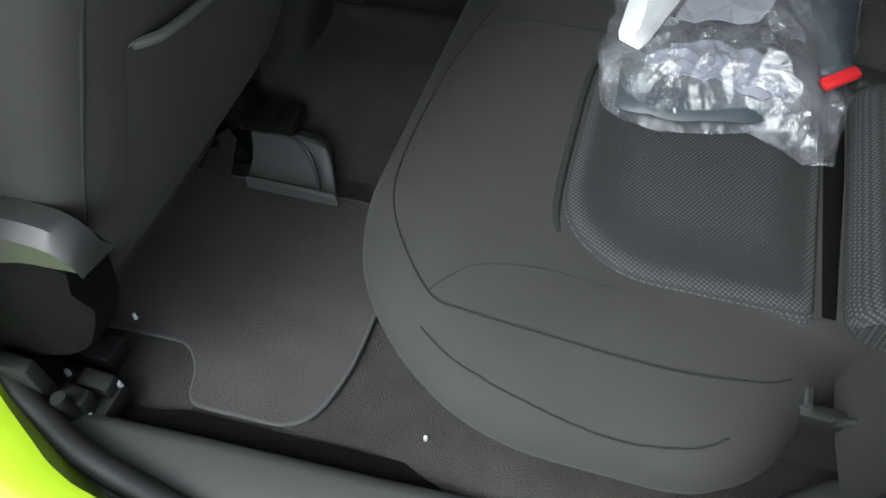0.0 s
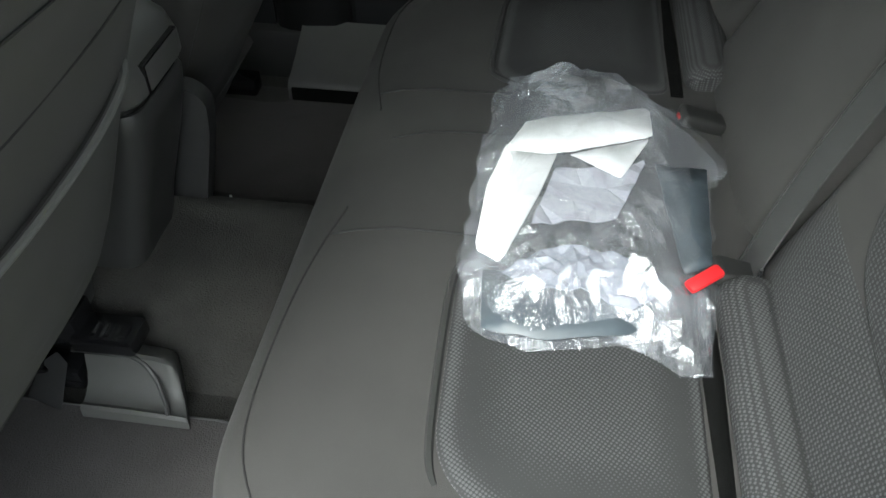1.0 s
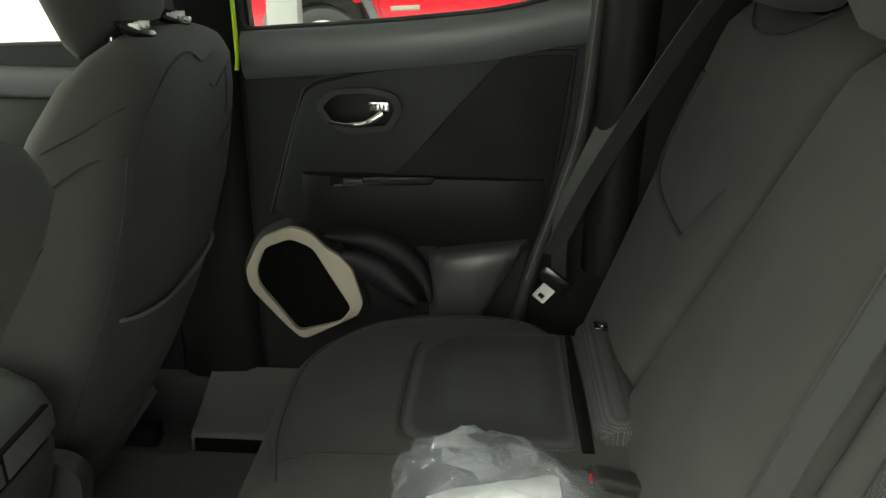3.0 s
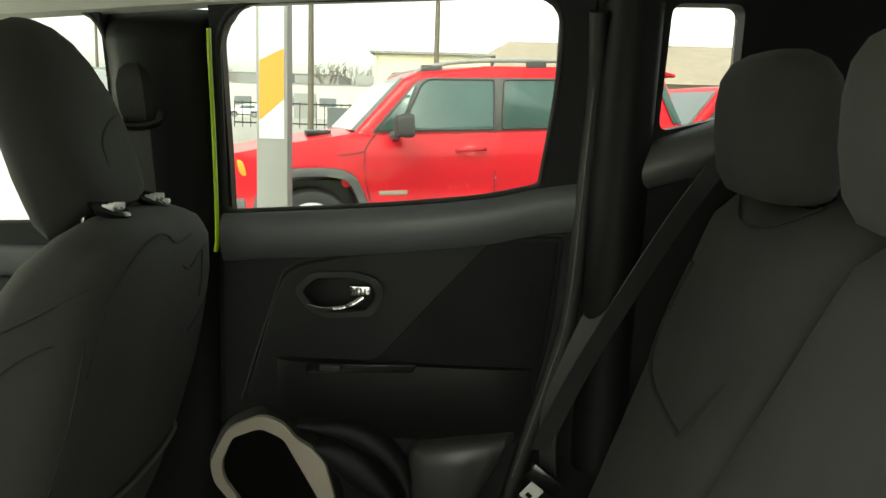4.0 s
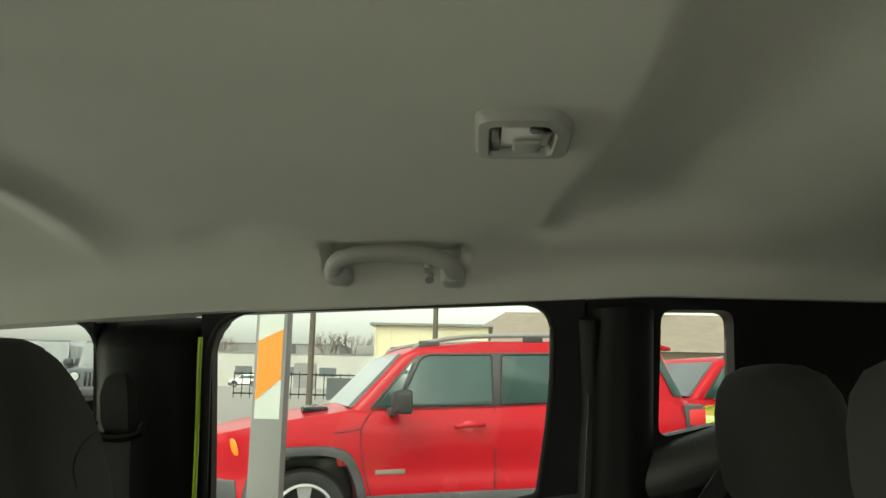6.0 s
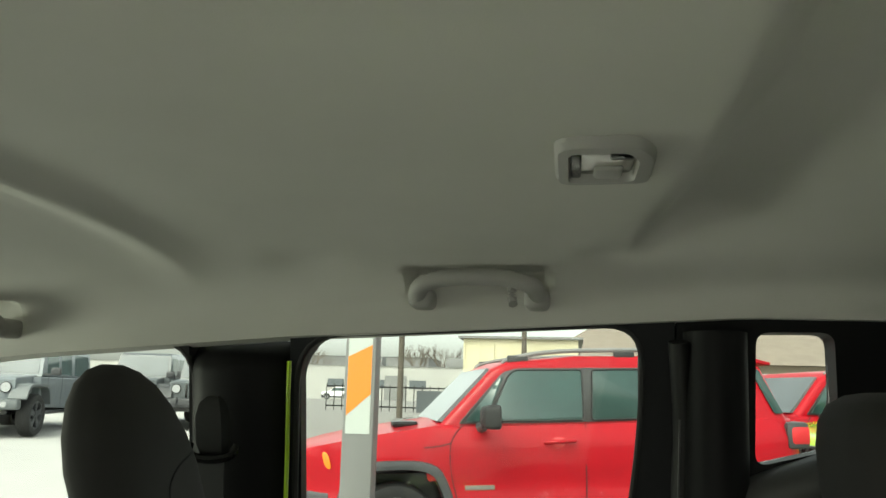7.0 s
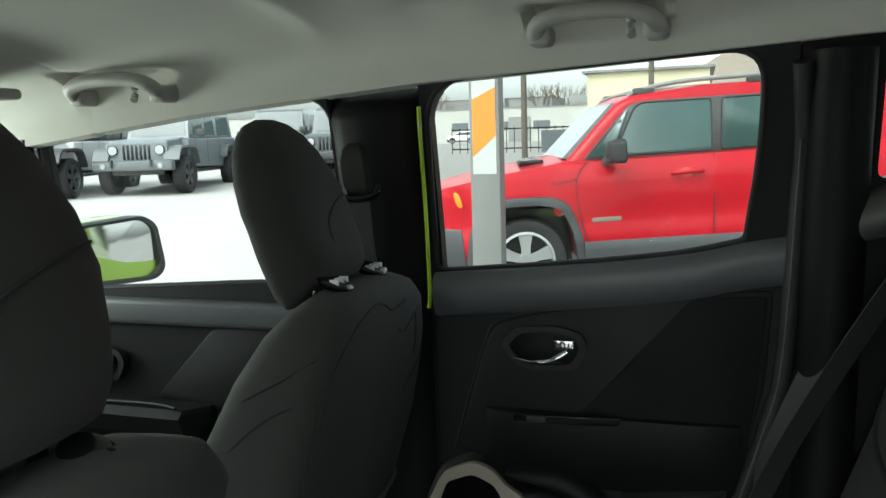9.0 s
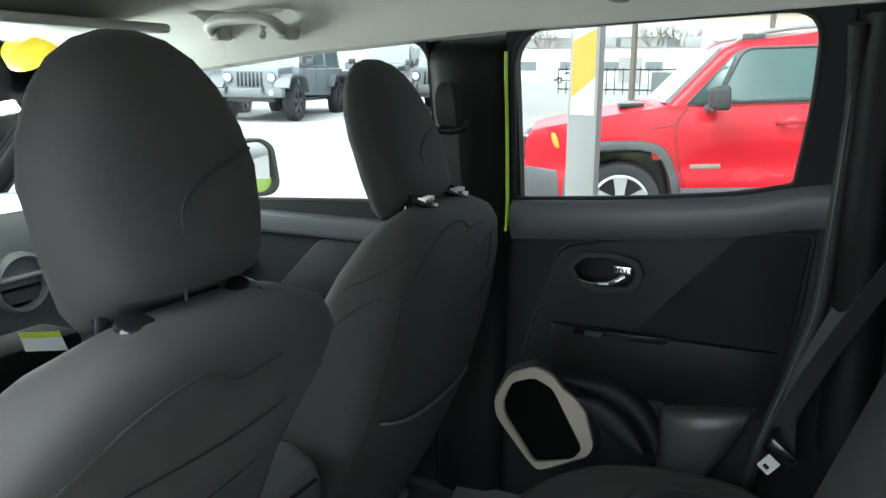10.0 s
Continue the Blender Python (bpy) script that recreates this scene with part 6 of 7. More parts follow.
def bowl(x, z):
    """How far the off-road car's side lies inside its widest line: tumblehome, hollow doors, tapered nose and tail."""
    d = 0.060 * max(0, (z - 0.96) / 0.17) ** 1.6 + 0.020 * math.exp(-((z - 0.66) / 0.10) ** 2) + 0.03 * max(0, (0.52 - z) / 0.2) ** 2
    for cx in (0.0, 2.57):
        r = math.hypot(x - cx, (z - 0.40) * 1.05)
        d -= 0.020 * math.exp(-((r - 0.46) / 0.10) ** 2)
    d += 0.26 * max(0, (-0.22 - x) / 0.62) ** 2.2 + 0.14 * max(0, (x - 2.95) / 0.5) ** 2
    return d


def squared_arch(cx, w, h, n=6):
    """A wheel opening of half width w and height h, with a flat top and rounded corners."""
    P = [Vector(p) for p in ((cx + w, 0.34), (cx + w * 0.93, 0.34 + (h - 0.34) * 0.5), (cx + w * 0.66, h), (cx - w * 0.66, h), (cx - w * 0.93, 0.34 + (h - 0.34) * 0.5), (cx - w, 0.34))]
    res = [P[0]]
    for a, p, b in zip(P, P[1:], P[2:]):
        s_, e_ = p.lerp(a, 0.40), p.lerp(b, 0.40)
        res += [(1 - k / n) ** 2 * s_ + 2 * k / n * (1 - k / n) * p + (k / n) ** 2 * e_ for k in range(n + 1)]
    return [(q[0], q[1]) for q in res + [P[-1]]]


def suv(paint, lab, at, rz, detail=True):
    """A boxy compact off-road car, 4.2 m long, front wheel at the origin, facing -x; its near side is y = 0."""
    c = thing("parked_suv", lab, "car", "parked cars", at=at, rz=rz)
    W = 1.80
    R = 0.345
    side = [(-0.76, 0.40), (-0.80, 0.60), (-0.79, 0.80), (-0.765, 0.89), (-0.71, 0.945), (-0.60, 0.975), (-0.30, 1.035), (0.0, 1.076), (0.25, 1.109), (0.36, 1.125), (0.52, 1.105), (1.20, 1.110), (2.3, 1.125), (3.15, 1.14), (3.38, 1.14), (3.42, 0.80), (3.40, 0.45)]
    side += squared_arch(2.57, 0.42, 0.80) + squared_arch(0, 0.42, 0.80) + [(-0.52, 0.36)]
    body = prism(side, 0, W, 0.05)
    if detail:
        subdivide(body, steps(-0.78, 3.40, 0.11), steps(0, W, 0.3), steps(0.42, 1.10, 0.055))
    else:
        subdivide(body, steps(-0.78, 3.40, 0.28), (), steps(0.42, 1.08, 0.16))

    def curve_in(bm):
        for v in bm.verts:
            x, y, z = v.co
            d = bowl(x, z) * max(0, abs(y - W / 2) / (W / 2)) ** 1.5
            v.co.y += d if y < W / 2 else -d
            if x < 0.5 and z > 0.93:
                v.co.z += 0.032 * (1 - ((y - W / 2) / (W / 2)) ** 2)
        return bm
    part("body", curve_in(body), paint, c)
    roofp = [(0.30, 1.06), (0.79, 1.555), (0.93, 1.615), (1.5, 1.66), (2.3, 1.66), (3.02, 1.62), (3.14, 1.57), (3.34, 1.06)]
    gh = prism(roofp, 0.09, W - 0.09, 0.06)
    subdivide(gh, steps(0.30, 3.34, 0.3), steps(0.1, W - 0.1, 0.3), steps(1.03, 1.62, 0.12))
    lean = lambda z: 0.15 * max(0, z - 1.10) + 0.05 * max(0, (z - 1.58) / 0.08) ** 2
    for v in gh.verts:
        v.co.y += (lean(v.co.z) if v.co.y < W / 2 else -lean(v.co.z)) * min(1, abs(v.co.y - W / 2) / 0.7)
        v.co.z += 0.02 * max(0, v.co.z - 1.5) / 0.14 * (1 - ((v.co.y - W / 2) / 0.8) ** 2)
    part("cabin", gh, paint, c)
    wy = lambda x, z: 0.09 + lean(z) - 0.008
    dark = round_poly([(0.50, 1.128), (1.45, 1.130), (2.66, 1.155), (2.72, 1.19), (2.66, 1.535), (2.33, 1.568), (1.00, 1.568), (0.88, 1.535)], [0.03, 0.3, 0.03, 0.03, 0.05, 0.1, 0.06, 0.05], 4)
    wins = [[(0.745, 1.146), (1.530, 1.148), (1.545, 1.552), (0.985, 1.552), (0.925, 1.510)], [(1.600, 1.148), (2.26, 1.160), (2.26, 1.552), (1.635, 1.552)], [(2.36, 1.17), (2.65, 1.19), (2.61, 1.51), (2.36, 1.54)]]
    for side_i in (0, 1):
        fl_ = (lambda b: b) if side_i == 0 else (lambda b: mirror_y(b, W))
        part("window_surround", fl_(tilt_slab(bmesh.new(), dark, 0, 0.006, 0.002, f=wy)), SATIN, c, "black surround of the side windows")
        for wp in wins:
            wl = round_poly(wp, 0.03, 4)
            wn = part("side_window", fl_(tilt_slab(bmesh.new(), wl, 0, 0.012, 0.002, f=wy)), CARGLASS, c, "teal tinted side window")
            part("window_frame", fl_(seal(wl, lambda x, z: wy(x, z) - 0.012, 0.007)), RUBBER, wn)
        ql = round_poly([(0.560, 1.146), (0.715, 1.147), (0.885, 1.490), (0.865, 1.498)], 0.012, 3)
        part("quarter_light", fl_(tilt_slab(bmesh.new(), ql, 0, 0.012, 0.002, f=wy)), CARGLASS, c, "small triangular front window")
        if not detail and side_i:
            continue
        for cx in (2.57, 0.0):
            o, i_ = squared_arch(cx, 0.485, 0.865), squared_arch(cx, 0.415, 0.795)
            bm = bmesh.new()
            rows = []
            for a, b_ in zip(o, i_):
                m_ = ((a[0] + b_[0]) / 2, (a[1] + b_[1]) / 2)
                za, zb = bowl(a[0], a[1]), bowl(b_[0], b_[1])
                rows.append([(a[0], za + 0.004, a[1]), (a[0] * 0.9 + b_[0] * 0.1, za - 0.022, a[1] * 0.9 + b_[1] * 0.1), (m_[0], (za + zb) / 2 - 0.034, m_[1]), (b_[0], zb - 0.030, b_[1]), (b_[0], zb + 0.12, b_[1]), (a[0], za + 0.03, a[1])])
            loft(bm, rows)
            part("wheel_flare", fl_(bm), CLAD, c, "grey-black squared plastic wheel flare")
        rows = [[(x, bowl(x, 0.5) + d_, z) for d_, z in ((0.05, 0.27), (-0.012, 0.29), (-0.022, 0.40), (-0.016, 0.455), (-0.002, 0.475), (0.05, 0.475))] for x in [0.47 + 0.206 * k for k in range(9)]]
        part("sill_cladding", fl_(loft(bmesh.new(), rows)), CLAD, c, "grey-black plastic sill cladding")
        for ln in ([(0.50, 0.48), (0.44, 0.72), (0.425, 0.93), (0.46, 1.04), (0.53, 1.115)], [(1.505, 0.48), (1.515, 0.75), (1.535, 1.125)], [(2.22, 0.82), (2.28, 0.95), (2.31, 1.09)], [(0.22, 0.955), (0.34, 0.965), (0.43, 0.985)]):
            pts = smooth_line([(x, bowl(x, z) - (0.009 if 1.4 < x < 1.6 else 0.0015), z) for x, z in ln], 5)
            part("panel_gap", fl_(tube(bmesh.new(), pts, 0.0042, 6)), SEAM, c)
        for hx in (1.19, 2.02):
            yh = bowl(hx + 0.1, 0.985)
            hb = part("door_handle", fl_(tube(bmesh.new(), smooth_line([(hx, yh + 0.002, 0.978), (hx + 0.03, yh - 0.036, 0.984), (hx + 0.18, yh - 0.038, 0.990), (hx + 0.24, yh - 0.002, 0.990)], 4), 0.017, 10)), paint, c, "body-coloured door handle")
            cp = bmesh.new()
            bmesh.ops.create_uvsphere(cp, u_segments=16, v_segments=8, radius=1)
            for v in cp.verts:
                v.co = Vector((hx + 0.11 + v.co.x * 0.055, yh + v.co.y * 0.006, 0.978 + v.co.z * 0.046))
            part("handle_cup", fl_(cp), REDDARK if paint == REDPAINT else paint, hb)
        mbm = loft(bmesh.new(), [[(x, -0.21 + dy, 1.185 + dz) for dy, dz in round_poly([(-s_ * 0.11, -s_ * 0.09), (s_ * 0.10, -s_ * 0.08), (s_ * 0.10, s_ * 0.09), (-s_ * 0.11, s_ * 0.095)], 0.045 * s_ + 0.001, 4)] for x, s_ in ((0.775, 0.90), (0.765, 1.0), (0.70, 1.0), (0.655, 0.86), (0.635, 0.5))])
        mm = part("mirror", fl_(mbm), RUBBER, c, "black door mirror")
        part("mirror_stalk", fl_(tube(bmesh.new(), [(0.68, 0.07, 1.10), (0.68, -0.04, 1.105), (0.68, -0.12, 1.12)], [0.045, 0.035, 0.03], 8)), CLAD, mm)
        badge = bmesh.new()
        random.seed(4)
        bx = 0.55
        yb_ = bowl(0.6, 0.63)
        for k in range(8):
            w_ = random.uniform(0.016, 0.026)
            box(badge, bx, bx + w_, yb_ - 0.008, yb_ - 0.001, 0.634, 0.656)
            bx += w_ + 0.008
        part("badge", fl_(badge), STEEL, c, "row of small metal letters")
        part("badge_plate", fl_(boxed(0.54, bx + 0.004, yb_ - 0.005, yb_ + 0.006, 0.626, 0.664, bevel=0.004)), BADGE, c)
        rail = smooth_line([(0.90, 0.245, 1.605), (1.00, 0.235, 1.655), (1.4, 0.225, 1.708), (2.3, 0.225, 1.716), (2.85, 0.235, 1.682), (2.97, 0.25, 1.63)], 5)
        rr_ = part("roof_rail", fl_(tube(bmesh.new(), rail, 0.019, 8)), STEEL, c, "grey roof rail")
        for fx, fz in ((1.03, 1.655), (1.95, 1.700), (2.83, 1.67)):
            part("rail_foot", fl_(boxed(fx - 0.09, fx + 0.09, 0.215, 0.25, fz - 0.045, fz + 0.02, bevel=0.012)), SATIN, rr_)
        # front corner: lamp housing, marker lamp, fog lamp
        mk = []
        for k in range(20):
            a = 2 * math.pi * k / 20
            x_, z_ = -0.525 + 0.026 * spow(math.cos(a), 0.8) - 0.02 * math.sin(a), 0.868 + 0.064 * spow(math.sin(a), 0.8)
            mk.append((x_, z_))
        part("side_marker", fl_(tilt_slab(bmesh.new(), mk, 0, 0.010, 0.006, f=bowl)), AMBER, c, "amber oval side marker lamp")
        tl = part("tail_lamp", fl_(boxed(3.27, 3.47, 0.045, 0.27, 0.89, 1.11, bevel=0.03)), SATIN, c, "square tail lamp in a black surround")
        part("lamp_glass", fl_(boxed(3.30, 3.475, 0.037, 0.24, 0.92, 1.08, bevel=0.03)), REDPLAST, tl, "red lamp glass")
        rg_ = round_poly([(3.03, 1.55), (3.10, 1.55), (3.27, 1.18), (3.19, 1.18)], 0.015, 3)
        part("rear_glass_edge", fl_(tilt_slab(bmesh.new(), rg_, 0, 0.010, 0.003, f=wy)), CARGLASS, c, "wrapped edge of the rear window")
        for wx in (0.0, 2.57):
            wheel(c, wx, 0.13 if side_i == 0 else W - 0.13, R, 0.22, ALLOY, -1 if side_i == 0 else 1)
    for wx in (0.0, 2.57):
        part("wheel_well", boxed(wx - 0.40, wx + 0.40, 0.26, W - 0.26, 0.30, 0.74), BLACK, c)
    fb = prism([(-0.74, 0.22), (-0.83, 0.30), (-0.85, 0.45), (-0.84, 0.62), (-0.76, 0.66), (-0.50, 0.635), (-0.47, 0.32), (-0.50, 0.25)], -0.010, W + 0.010, 0.04)
    subdivide(fb, steps(-0.85, -0.45, 0.10), steps(0, W, 0.25), (0.4, 0.52))
    part("front_bumper", curve_in(fb), CLAD, c, "grey-black plastic front bumper")
    part("rear_bumper", curve_in(subdivide(prism([(3.02, 0.28), (3.02, 0.58), (3.40, 0.66), (3.47, 0.60), (3.47, 0.36)], -0.012, W + 0.012, 0.04), (3.2, 3.35), (0.3, W / 2, W - 0.3))), CLAD, c, "grey-black plastic rear bumper")
    gr = part("grille", boxed(-0.825, -0.77, 0.22, W - 0.22, 0.70, 0.90, bevel=0.02), SATIN, c, "black grille band")
    for k in range(7):
        gy = W / 2 - 0.30 + 0.10 * k
        part("grille_slot", boxed(-0.832, -0.80, gy - 0.032, gy + 0.032, 0.73, 0.88, bevel=0.012), BLACK, gr)
    for ly in (0.34, W - 0.34):
        part("headlamp", cyl(bmesh.new(), (-0.845, ly, 0.81), (-0.76, ly, 0.81), 0.095, seg=24), LAMPGLASS, c, "round headlamp")
        part("fog_lamp", cyl(bmesh.new(), (-0.83, ly - 0.02 * (1 if ly > 1 else -1), 0.44), (-0.72, ly, 0.44), 0.055, seg=16), LAMPGLASS, c)
    part("windscreen", loft(bmesh.new(), [[(0.40, 0.17, 1.14), (0.40, W - 0.17, 1.14), (0.81, W - 0.24, 1.555), (0.81, 0.24, 1.555)], [(0.345, 0.17, 1.15), (0.345, W - 0.17, 1.15), (0.77, W - 0.24, 1.57), (0.77, 0.24, 1.57)]]), PALEGLASS, c, "sloping windscreen reflecting the sky")
    part("rear_window", loft(bmesh.new(), [[(3.30, 0.20, 1.22), (3.30, W - 0.20, 1.22), (3.20, W - 0.26, 1.50), (3.20, 0.26, 1.50)], [(3.27, 0.20, 1.20), (3.27, W - 0.20, 1.20), (3.14, W - 0.26, 1.52), (3.14, 0.26, 1.52)]]), CARGLASS, c)
    part("spoiler", prism([(3.00, 1.625), (3.26, 1.585), (3.27, 1.61), (3.02, 1.675)], 0.22, W - 0.22, 0.012), paint, c, "small roof spoiler")
    for vy in (0.30, 0.46):
        part("hood_vent", boxed(0.0, 0.20, vy, vy + 0.10, 1.10, 1.145, bevel=0.006), BLACK, c, "black hood vent")
    return c


def mirror_y(bm, w):
    for v in bm.verts:
        v.co.y = w - v.co.y
    return bm


red = suv(REDPAINT, "glossy red compact off-road car with black cladding", (-0.80, 5.60, 0.01), 16.5)
red.matrix_basis = pose(-0.80, 5.60, 0.01, 0, -2.0, 16.5)
suv(DARKPAINT, "dark grey off-road car parked beyond a red one", (-0.62, 8.4, ground_z(0.5, 8.3) - 0.02), 16.5, False)
suv(REDPAINT, "glossy red off-road car parked in the next row", (2.75, 9.0, ground_z(3, 9)), 23, False)
suv(LIME, "lime green off-road car parked beside a red one", (3.72, 7.3, ground_z(3.7, 7.3)), 23, False)

# steel post with reflective sheet
p = thing("steel_post", "square grey steel post with an orange reflective sheet", "post", at=(-0.712, 4.0, 0), rz=4)
part("shaft", boxed(-0.098, 0.082, 0, 0.18, 0, 5.2, bevel=0.006), STEEL, p)
part("sheet", boxed(-0.080, 0.062, -0.004, 0.001, 1.142, 2.05), SHEETWHITE, p, "pale grey reflective sheet")
part("orange_band", loft(bmesh.new(), [[(-0.079, y, 1.245), (0.061, y, 1.37), (0.061, y, 1.655), (-0.079, y, 1.585)] for y in (-0.0065, -0.003)]), ORANGE, p, "orange diagonal band")
part("base_plate", boxed(-0.2, 0.2, -0.1, 0.3, 0.0, 0.05, bevel=0.005), STEEL, p)


def boxy(paint, lab, at, rz):
    """A tall boxy off-roader, front axle at the origin, facing -x, 1.85 m wide about y = 0."""
    c = thing("parked_off_roader", lab, "car", "parked off-roaders", at=at, rz=rz)
    trim_mat = GREYFENDER if paint == SLATEPAINT else CLAD
    part("tub", prism([(0.42, 0.55), (0.42, 1.16), (3.55, 1.18), (3.55, 0.55), (3.40, 0.50), (2.5, 0.50)], -0.76, 0.76, 0.04), paint, c)
    part("hood", prism([(-0.42, 0.72), (-0.44, 1.10), (-0.38, 1.14), (0.62, 1.20), (0.62, 0.75)], -0.60, 0.60, 0.05), paint, c)
    gr = part("grille", prism([(-0.50, 0.66), (-0.52, 1.08), (-0.46, 1.12), (-0.42, 0.66)], -0.66, 0.66, 0.03), paint, c)
    for k in range(7):
        y = -0.27 + 0.09 * k
        part("grille_slot", boxed(-0.535, -0.47, y - 0.024, y + 0.024, 0.74, 1.05, bevel=0.012), BLACK, gr)
    for y in (-0.50, 0.50):
        hl = part("headlamp", cyl(bmesh.new(), (-0.55, y, 0.94), (-0.46, y, 0.94), 0.095, seg=24), LAMPGLASS, gr, "round headlamp")
        part("lamp_ring", loft_ring(bmesh.new(), [[(x, y + r * math.cos(a), 0.94 + r * math.sin(a)) for a in [2 * math.pi * k / 24 for k in range(24)]] for r, x in ((0.11, -0.50), (0.11, -0.545), (0.095, -0.548), (0.094, -0.50))]), BLACK, hl)
    part("front_bumper", boxed(-0.80, -0.58, -0.85, 0.85, 0.52, 0.72, bevel=0.04), trim_mat, c, "broad front bumper")
    for y in (-0.42, 0.42):
        part("tow_hook", boxed(-0.86, -0.76, y - 0.025, y + 0.025, 0.60, 0.75, bevel=0.012), CLAD, c)
        part("fog_lamp", cyl(bmesh.new(), (-0.815, y * 1.45, 0.62), (-0.78, y * 1.45, 0.62), 0.055, seg=16), LAMPGLASS, c)
    for wx in (0.0, 2.95):
        for s in (-1, 1):
            wheel(c, wx, s * 0.80, 0.41, 0.27, DARKALLOY, s)
            fl_ = smooth_line([(wx - 0.58, 0, 0.72), (wx - 0.45, 0, 0.93), (wx - 0.25, 0, 0.99), (wx + 0.25, 0, 0.99), (wx + 0.48, 0, 0.92), (wx + 0.62, 0, 0.62)], 4)
            part("fender", ribbon(bmesh.new(), [(q.x, s * 0.76, q.z) for q in fl_], 0.34, 0.05), trim_mat, c, "broad trapezoid fender")
    part("chassis", boxed(-0.5, 3.5, -0.55, 0.55, 0.42, 0.62), BLACK, c)
    ws_ = part("windscreen_frame", loft(bmesh.new(), [[(0.60, -0.70, 1.17), (0.60, 0.70, 1.17), (0.78, 0.64, 1.74), (0.78, -0.64, 1.74)], [(0.66, -0.70, 1.17), (0.66, 0.70, 1.17), (0.84, 0.64, 1.74), (0.84, -0.64, 1.74)]]), paint, c)
    part("windscreen", loft(bmesh.new(), [[(0.607, -0.62, 1.23), (0.607, 0.62, 1.23), (0.755, 0.58, 1.69), (0.755, -0.58, 1.69)], [(0.62, -0.62, 1.23), (0.62, 0.62, 1.23), (0.77, 0.58, 1.69), (0.77, -0.58, 1.69)]]), PALEGLASS, ws_)
    top = prism([(0.66, 1.17), (0.80, 1.74), (0.90, 1.80), (2.2, 1.83), (3.42, 1.80), (3.50, 1.74), (3.54, 1.17)], -0.70, 0.70, 0.04)
    for v in top.verts:
        v.co.y *= 1 - 0.10 * max(0, v.co.z - 1.2) / 0.6
    part("hard_top", top, paint if paint != WHITEPAINT else BLACK, c)
    for s in (-1, 1):
        for x0, x1 in ((0.86, 1.52), (1.62, 2.28), (2.42, 3.36)):
            f = lambda x, z: s * (0.70 * (1 - 0.10 * (z - 1.2) / 0.6) + 0.004)
            lp = round_poly([(x0 + 0.02, 1.23), (x1, 1.23), (x1, 1.68), (x0 + 0.09, 1.68)], 0.04, 4)
            part("side_window", loft(bmesh.new(), [[(x, f(x, z) - s * 0.012, z) for x, z in lp], [(x, f(x, z), z) for x, z in lp]]), CARGLASS, c, "dark side window")
        for x0 in (0.80, 1.57, 2.34):
            part("door_gap", boxed(x0 - 0.006, x0 + 0.006, s * 0.757, s * 0.762, 0.60, 1.17), SEAM, c)
        part("mirror", boxed(0.62, 0.74, s * 0.95 - 0.10, s * 0.95 + 0.10, 1.20, 1.36, bevel=0.03), CLAD, c)
        part("mirror_arm", boxed(0.68, 0.73, min(s * 0.7, s * 0.9), max(s * 0.7, s * 0.9), 1.20, 1.24), CLAD, c)
        part("step_bar", tube(bmesh.new(), [(0.6, s * 0.78, 0.45), (2.35, s * 0.78, 0.45)], 0.04, 8), BLACK, c)
    return c


def at_ground(x, y):
    return (x, y, ground_z(x, y))


boxy(SLATEPAINT, "slate grey boxy off-roader with a slotted grille", at_ground(-10.78, 13.8), 104)
boxy(WHITEPAINT, "white boxy off-roader parked beside a grey one", at_ground(-12.6, 12.4), 106)
boxy(DARKPAINT, "dark grey boxy off-roader in the row behind", at_ground(-10.2, 18.1), 104)
boxy(DARKPAINT, "dark grey boxy off-roader in the row behind", at_ground(-8.2, 17.7), 104)
boxy(SILVERPAINT, "silver boxy off-roader near the end of the row", at_ground(-15.3, 11.2), 104)
boxy(SLATEPAINT, "slate grey boxy off-roader far along the lot", at_ground(-18.0, 9.6), 104)

# buildings
def hall(name_, x0, x1, y0, y1, h, m_, lab, ribs=0.45, roof_m=None):
    z0 = ground_z(0, y0) - 0.1
    b = thing(name_, lab, "building")
    wall = boxed(x0, x1, y0, y1, z0, z0 + h)
    x = x0
    while ribs and x < x1:
        box(wall, x, x + 0.06, y0 - 0.035, y0, z0, z0 + h - 0.05)
        x += ribs
    part("wall", wall, m_, b, smooth=False)
    part("roof", boxed(x0 - 0.15, x1 + 0.15, y0 - 0.15, y1 + 0.15, z0 + h, z0 + h + 0.07), roof_m or STEEL, b)
    return b, z0


YELLOWWALL = mat("pale_yellow_metal", (0.58, 0.53, 0.36), 0.6, var=0.12, scale=1, fine=40, bump=0.1)
yb, z0 = hall("metal_building", -2.75, 0.75, 24, 33, 2.75, YELLOWWALL, "pale yellow ribbed metal building")
sg_ = bmesh.new()
for k in range(4):
    box(sg_, -1.35 + k * 0.21, -1.35 + k * 0.21 + 0.15, 23.93, 23.965, z0 + 1.95 - (k % 2) * 0.02, z0 + 2.22)
part("wall_sign", sg_, BLACK, yb, "dark sign bars")
bh = thing("brown_roof_house", "low building with a broad brown shingle roof", "building")
part("wall", boxed(-0.4, 30, 42, 54, 0.3, 3.3), TANWALL, bh)
part("roof", loft(bmesh.new(), [[(-1.3, 41, 3.3), (31, 41, 3.3), (31, 55, 3.3), (-1.3, 55, 3.3)], [(2.0, 47, 5.75), (30, 47, 5.75), (30, 49, 5.75), (2.0, 49, 5.75)]]), SHINGLE, bh, "brown shingle hip roof", smooth=False)
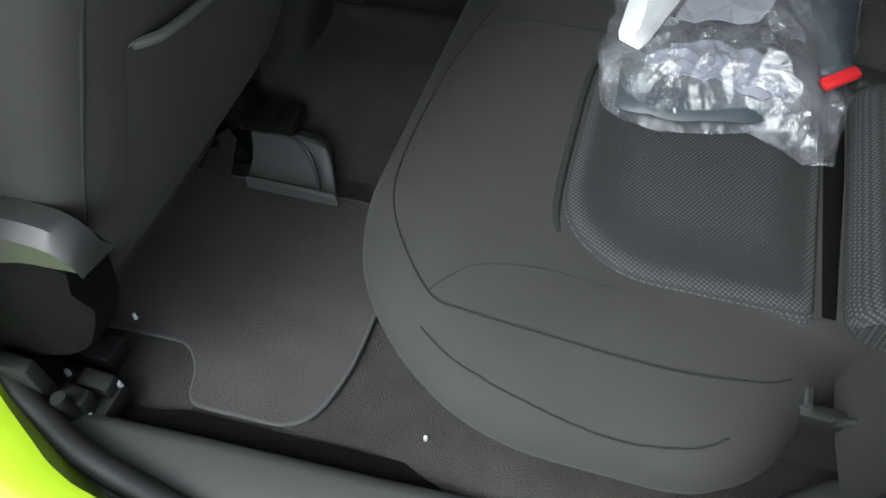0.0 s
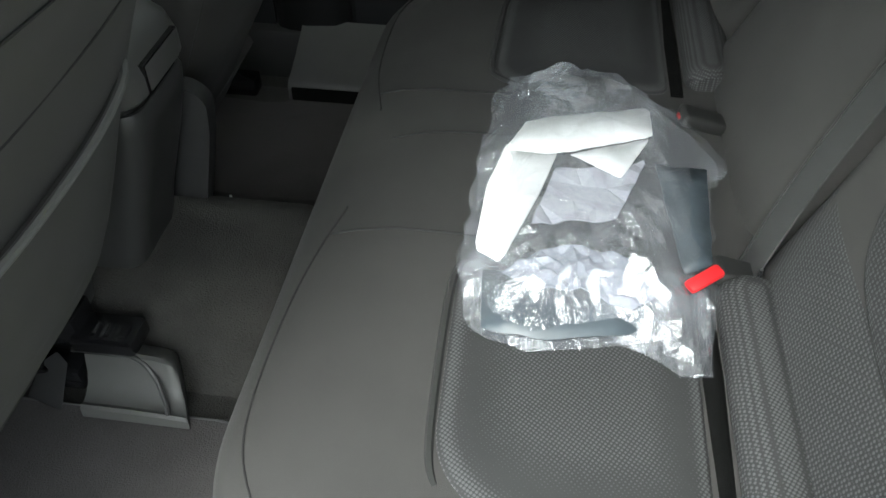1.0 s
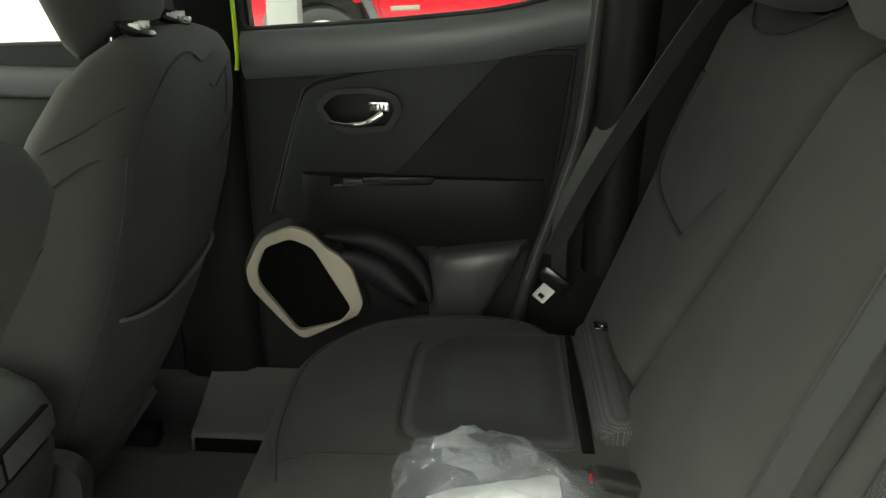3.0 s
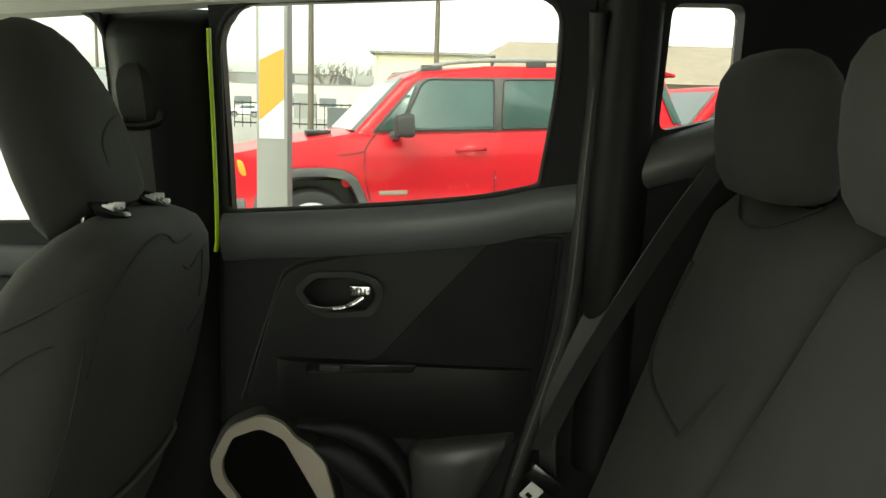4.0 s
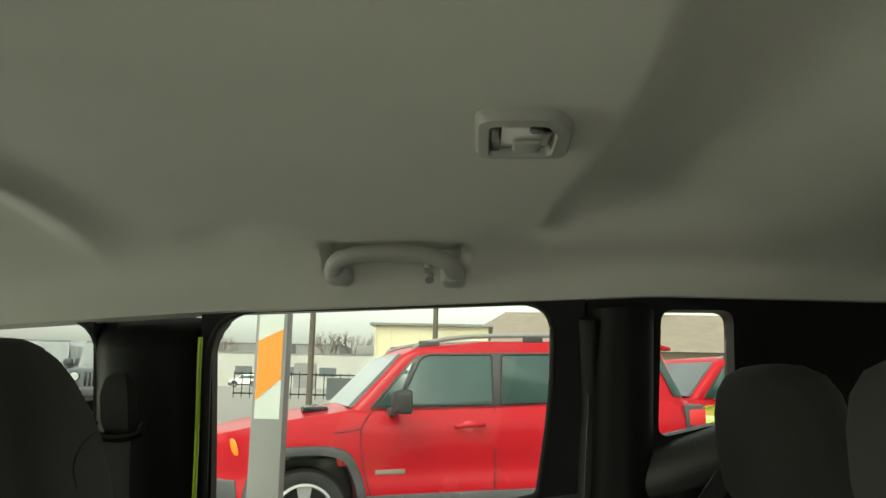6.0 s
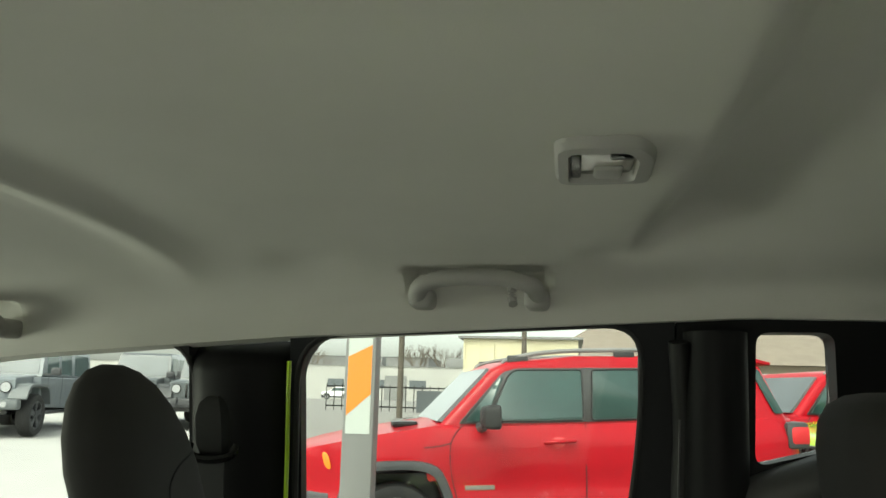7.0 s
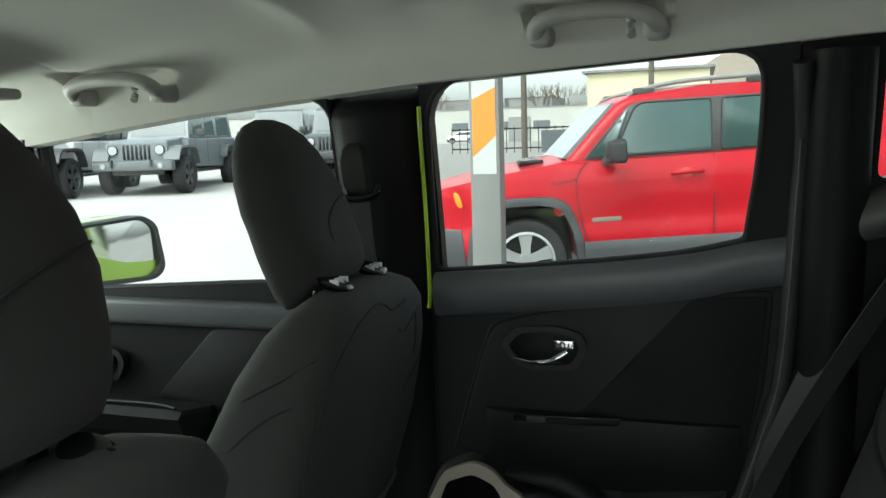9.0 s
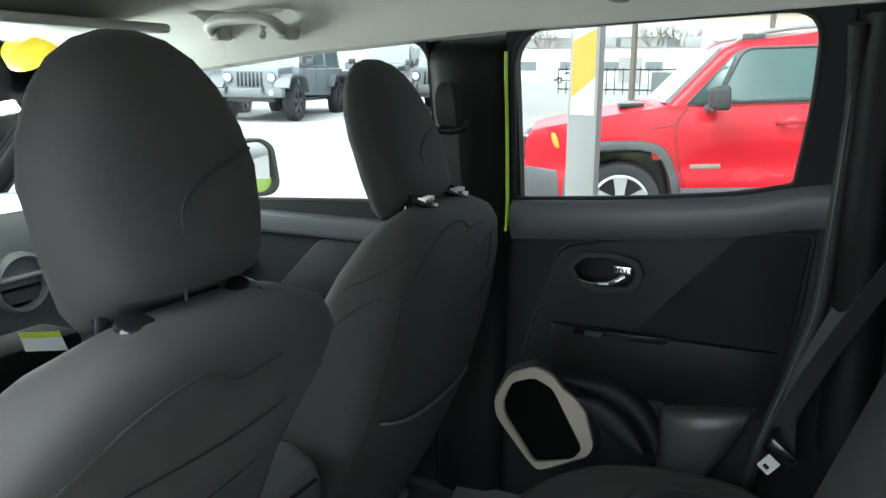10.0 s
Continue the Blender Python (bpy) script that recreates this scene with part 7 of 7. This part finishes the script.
for x in (9.0, 11.3, 13.6):
    wnd = part("window", boxed(x, x + 1.2, 41.93, 42.02, 1.5, 2.8), CARGLASS, bh)
    part("window_frame", star_ring(bmesh.new(), [(x - 0.1, 1.4), (x + 1.3, 1.4), (x + 1.3, 2.9), (x - 0.1, 2.9)], [(x, 1.5), (x + 1.2, 1.5), (x + 1.2, 2.8), (x, 2.8)], lambda a, b_: 41.9, 0.08), WHITEPAINT, wnd)
part("chimney", boxed(10.2, 10.9, 46, 46.7, 4.8, 6.6, bevel=0.02), STEEL, bh, "pale square chimney")
wb, z0 = hall("white_building", -92, -10.0, 112, 128, 4.9, WHITEWALL, "long low white commercial building", 0)
for x in range(-88, -12, 6):
    part("window", boxed(x, x + 2.4, 111.9, 112.05, z0 + 1.8, z0 + 3.0), PALEGLASS, wb)
for x in (-66.0, -42.0, -24.0):
    part("door", boxed(x - 1.6, x + 1.6, 111.88, 112.06, z0 + 0.1, z0 + 3.6), STEEL, wb)
for x in (-52.0, -31.0, -18.0):
    part("roof_unit", boxed(x, x + 3.0, 120, 123, z0 + 5.0, z0 + 6.6, bevel=0.03), STEEL, wb)
hall("white_building", -190, -96, 132, 160, 6.4, WHITEWALL, "long low white commercial building", 0)
hall("grey_shed", -60, -26, 150, 165, 8.0, STEEL, "plain grey shed behind the white building", 0)

# poles, fence, far cars
def pole(x, y, h, lab):
    g = ground_z(x, y)
    t = thing("light_pole", lab, "pole", "light poles", at=(x, y, g - 0.02))
    part("shaft", cyl(bmesh.new(), (0, 0, 0), (0, 0, h), 0.085, 0.055, seg=12), POLEMAT, t)
    part("base", cyl(bmesh.new(), (0, 0, 0), (0, 0, 0.35), 0.16, seg=14), STEEL, t)
    part("lamp_head", boxed(-0.12, 0.5, -0.12, 0.12, h - 0.08, h + 0.04, bevel=0.03), POLEMAT, t)


pole(-3.86, 20.0, 8.0, "dark wooden light pole beside the lot")
pole(-0.80, 22.5, 8.0, "slim dark light pole in front of the yellow building")
pole(-19.0, 40.0, 9.0, "slim dark light pole in the distance")
fe = thing("fence", "dark metal fence along the lot", "fence")
for k in range(30):
    x = -12.0 + k * 0.42
    part("slat", boxed(x, x + 0.035, 40, 40.05, ground_z(0, 40) - 0.05, ground_z(0, 40) + 1.35), BLACK, fe)
part("rail", boxed(-12.0, 0.4, 40.05, 40.1, ground_z(0, 40) + 1.2, ground_z(0, 40) + 1.27), BLACK, fe)
part("rail", boxed(-12.0, 0.4, 40.05, 40.1, ground_z(0, 40) + 0.2, ground_z(0, 40) + 0.27), BLACK, fe)
part("gate_panel", boxed(-7.2, -5.6, 39.9, 39.96, ground_z(0, 40), ground_z(0, 40) + 1.1), DARKPAINT, fe)
for x, y, paint in ((-31.0, 102.0, WHITEPAINT), (-42.0, 100.0, SILVERPAINT), (-52, 101.0, WHITEPAINT)):
    suv(paint, "small white or silver car parked far off", (x, y, ground_z(x, y)), 0, False)


def tree(x, y, h, seed):
    """A bare winter tree: tapered trunk and limbs, with a haze of fine twigs."""
    random.seed(seed)
    g = ground_z(x, y)
    t = thing("bare_tree", "leafless winter tree behind the low building", "tree", "bare trees", at=(x, y, g - 0.05))
    limbs = bmesh.new()
    tube(limbs, [(0, 0, 0), (0.05, 0, h * 0.2), (0, 0.05, h * 0.4)], [h * 0.030, h * 0.025, h * 0.020], 8)

    def grow(p, d, L, r, lev):
        q = p + d * L
        m_ = p + d * L * 0.5 + Vector((random.uniform(-1, 1), random.uniform(-1, 1), random.uniform(-0.5, 0.5))) * L * 0.08
        tube(limbs, [p, m_, q], [r, r * 0.8, r * 0.55], 5 if lev < 2 else 3)
        if lev >= 4:
            return
        for _ in range(4 if lev < 3 else 3):
            e = (d + Vector((random.uniform(-1, 1), random.uniform(-1, 1), random.uniform(-0.15, 0.7))) * 0.75).normalized()
            grow(p + d * L * random.uniform(0.55, 1.0), e, L * random.uniform(0.55, 0.78), r * 0.5, lev + 1)
    for k in range(5):
        a = 2 * math.pi * k / 5 + random.uniform(-0.3, 0.3)
        grow(Vector((0, 0, h * random.uniform(0.28, 0.4))), Vector((math.cos(a) * 0.6, math.sin(a) * 0.6, 0.8)).normalized(), h * 0.26, h * 0.012, 1)
    part("limbs", limbs, BARK, t)
    return t


tree(-25.1, 134, 11.0, 1)
tree(-20.4, 134, 10.6, 2)
tree(-36.0, 140, 10.0, 3)
tree(-46.8, 144, 11.5, 4)
tree(-9.9, 144, 9.0, 5)
# wooded skyline
random.seed(9)
verts = bmesh.new()
loft(verts, [[(-260 + 8 * k, 230 + 25 * math.sin(k * 0.4), z if z < 1 else 7.2 + 3.0 * noise.noise(Vector((k * 0.31, 2, 0))) + 1.8 * random.random()) for k in range(66)] for z in (0.0, 5.0)], closed=False)
tagged(part("backdrop", verts, HILLS), "grey-brown wooded skyline in the distance", "far woods", kind="structure")
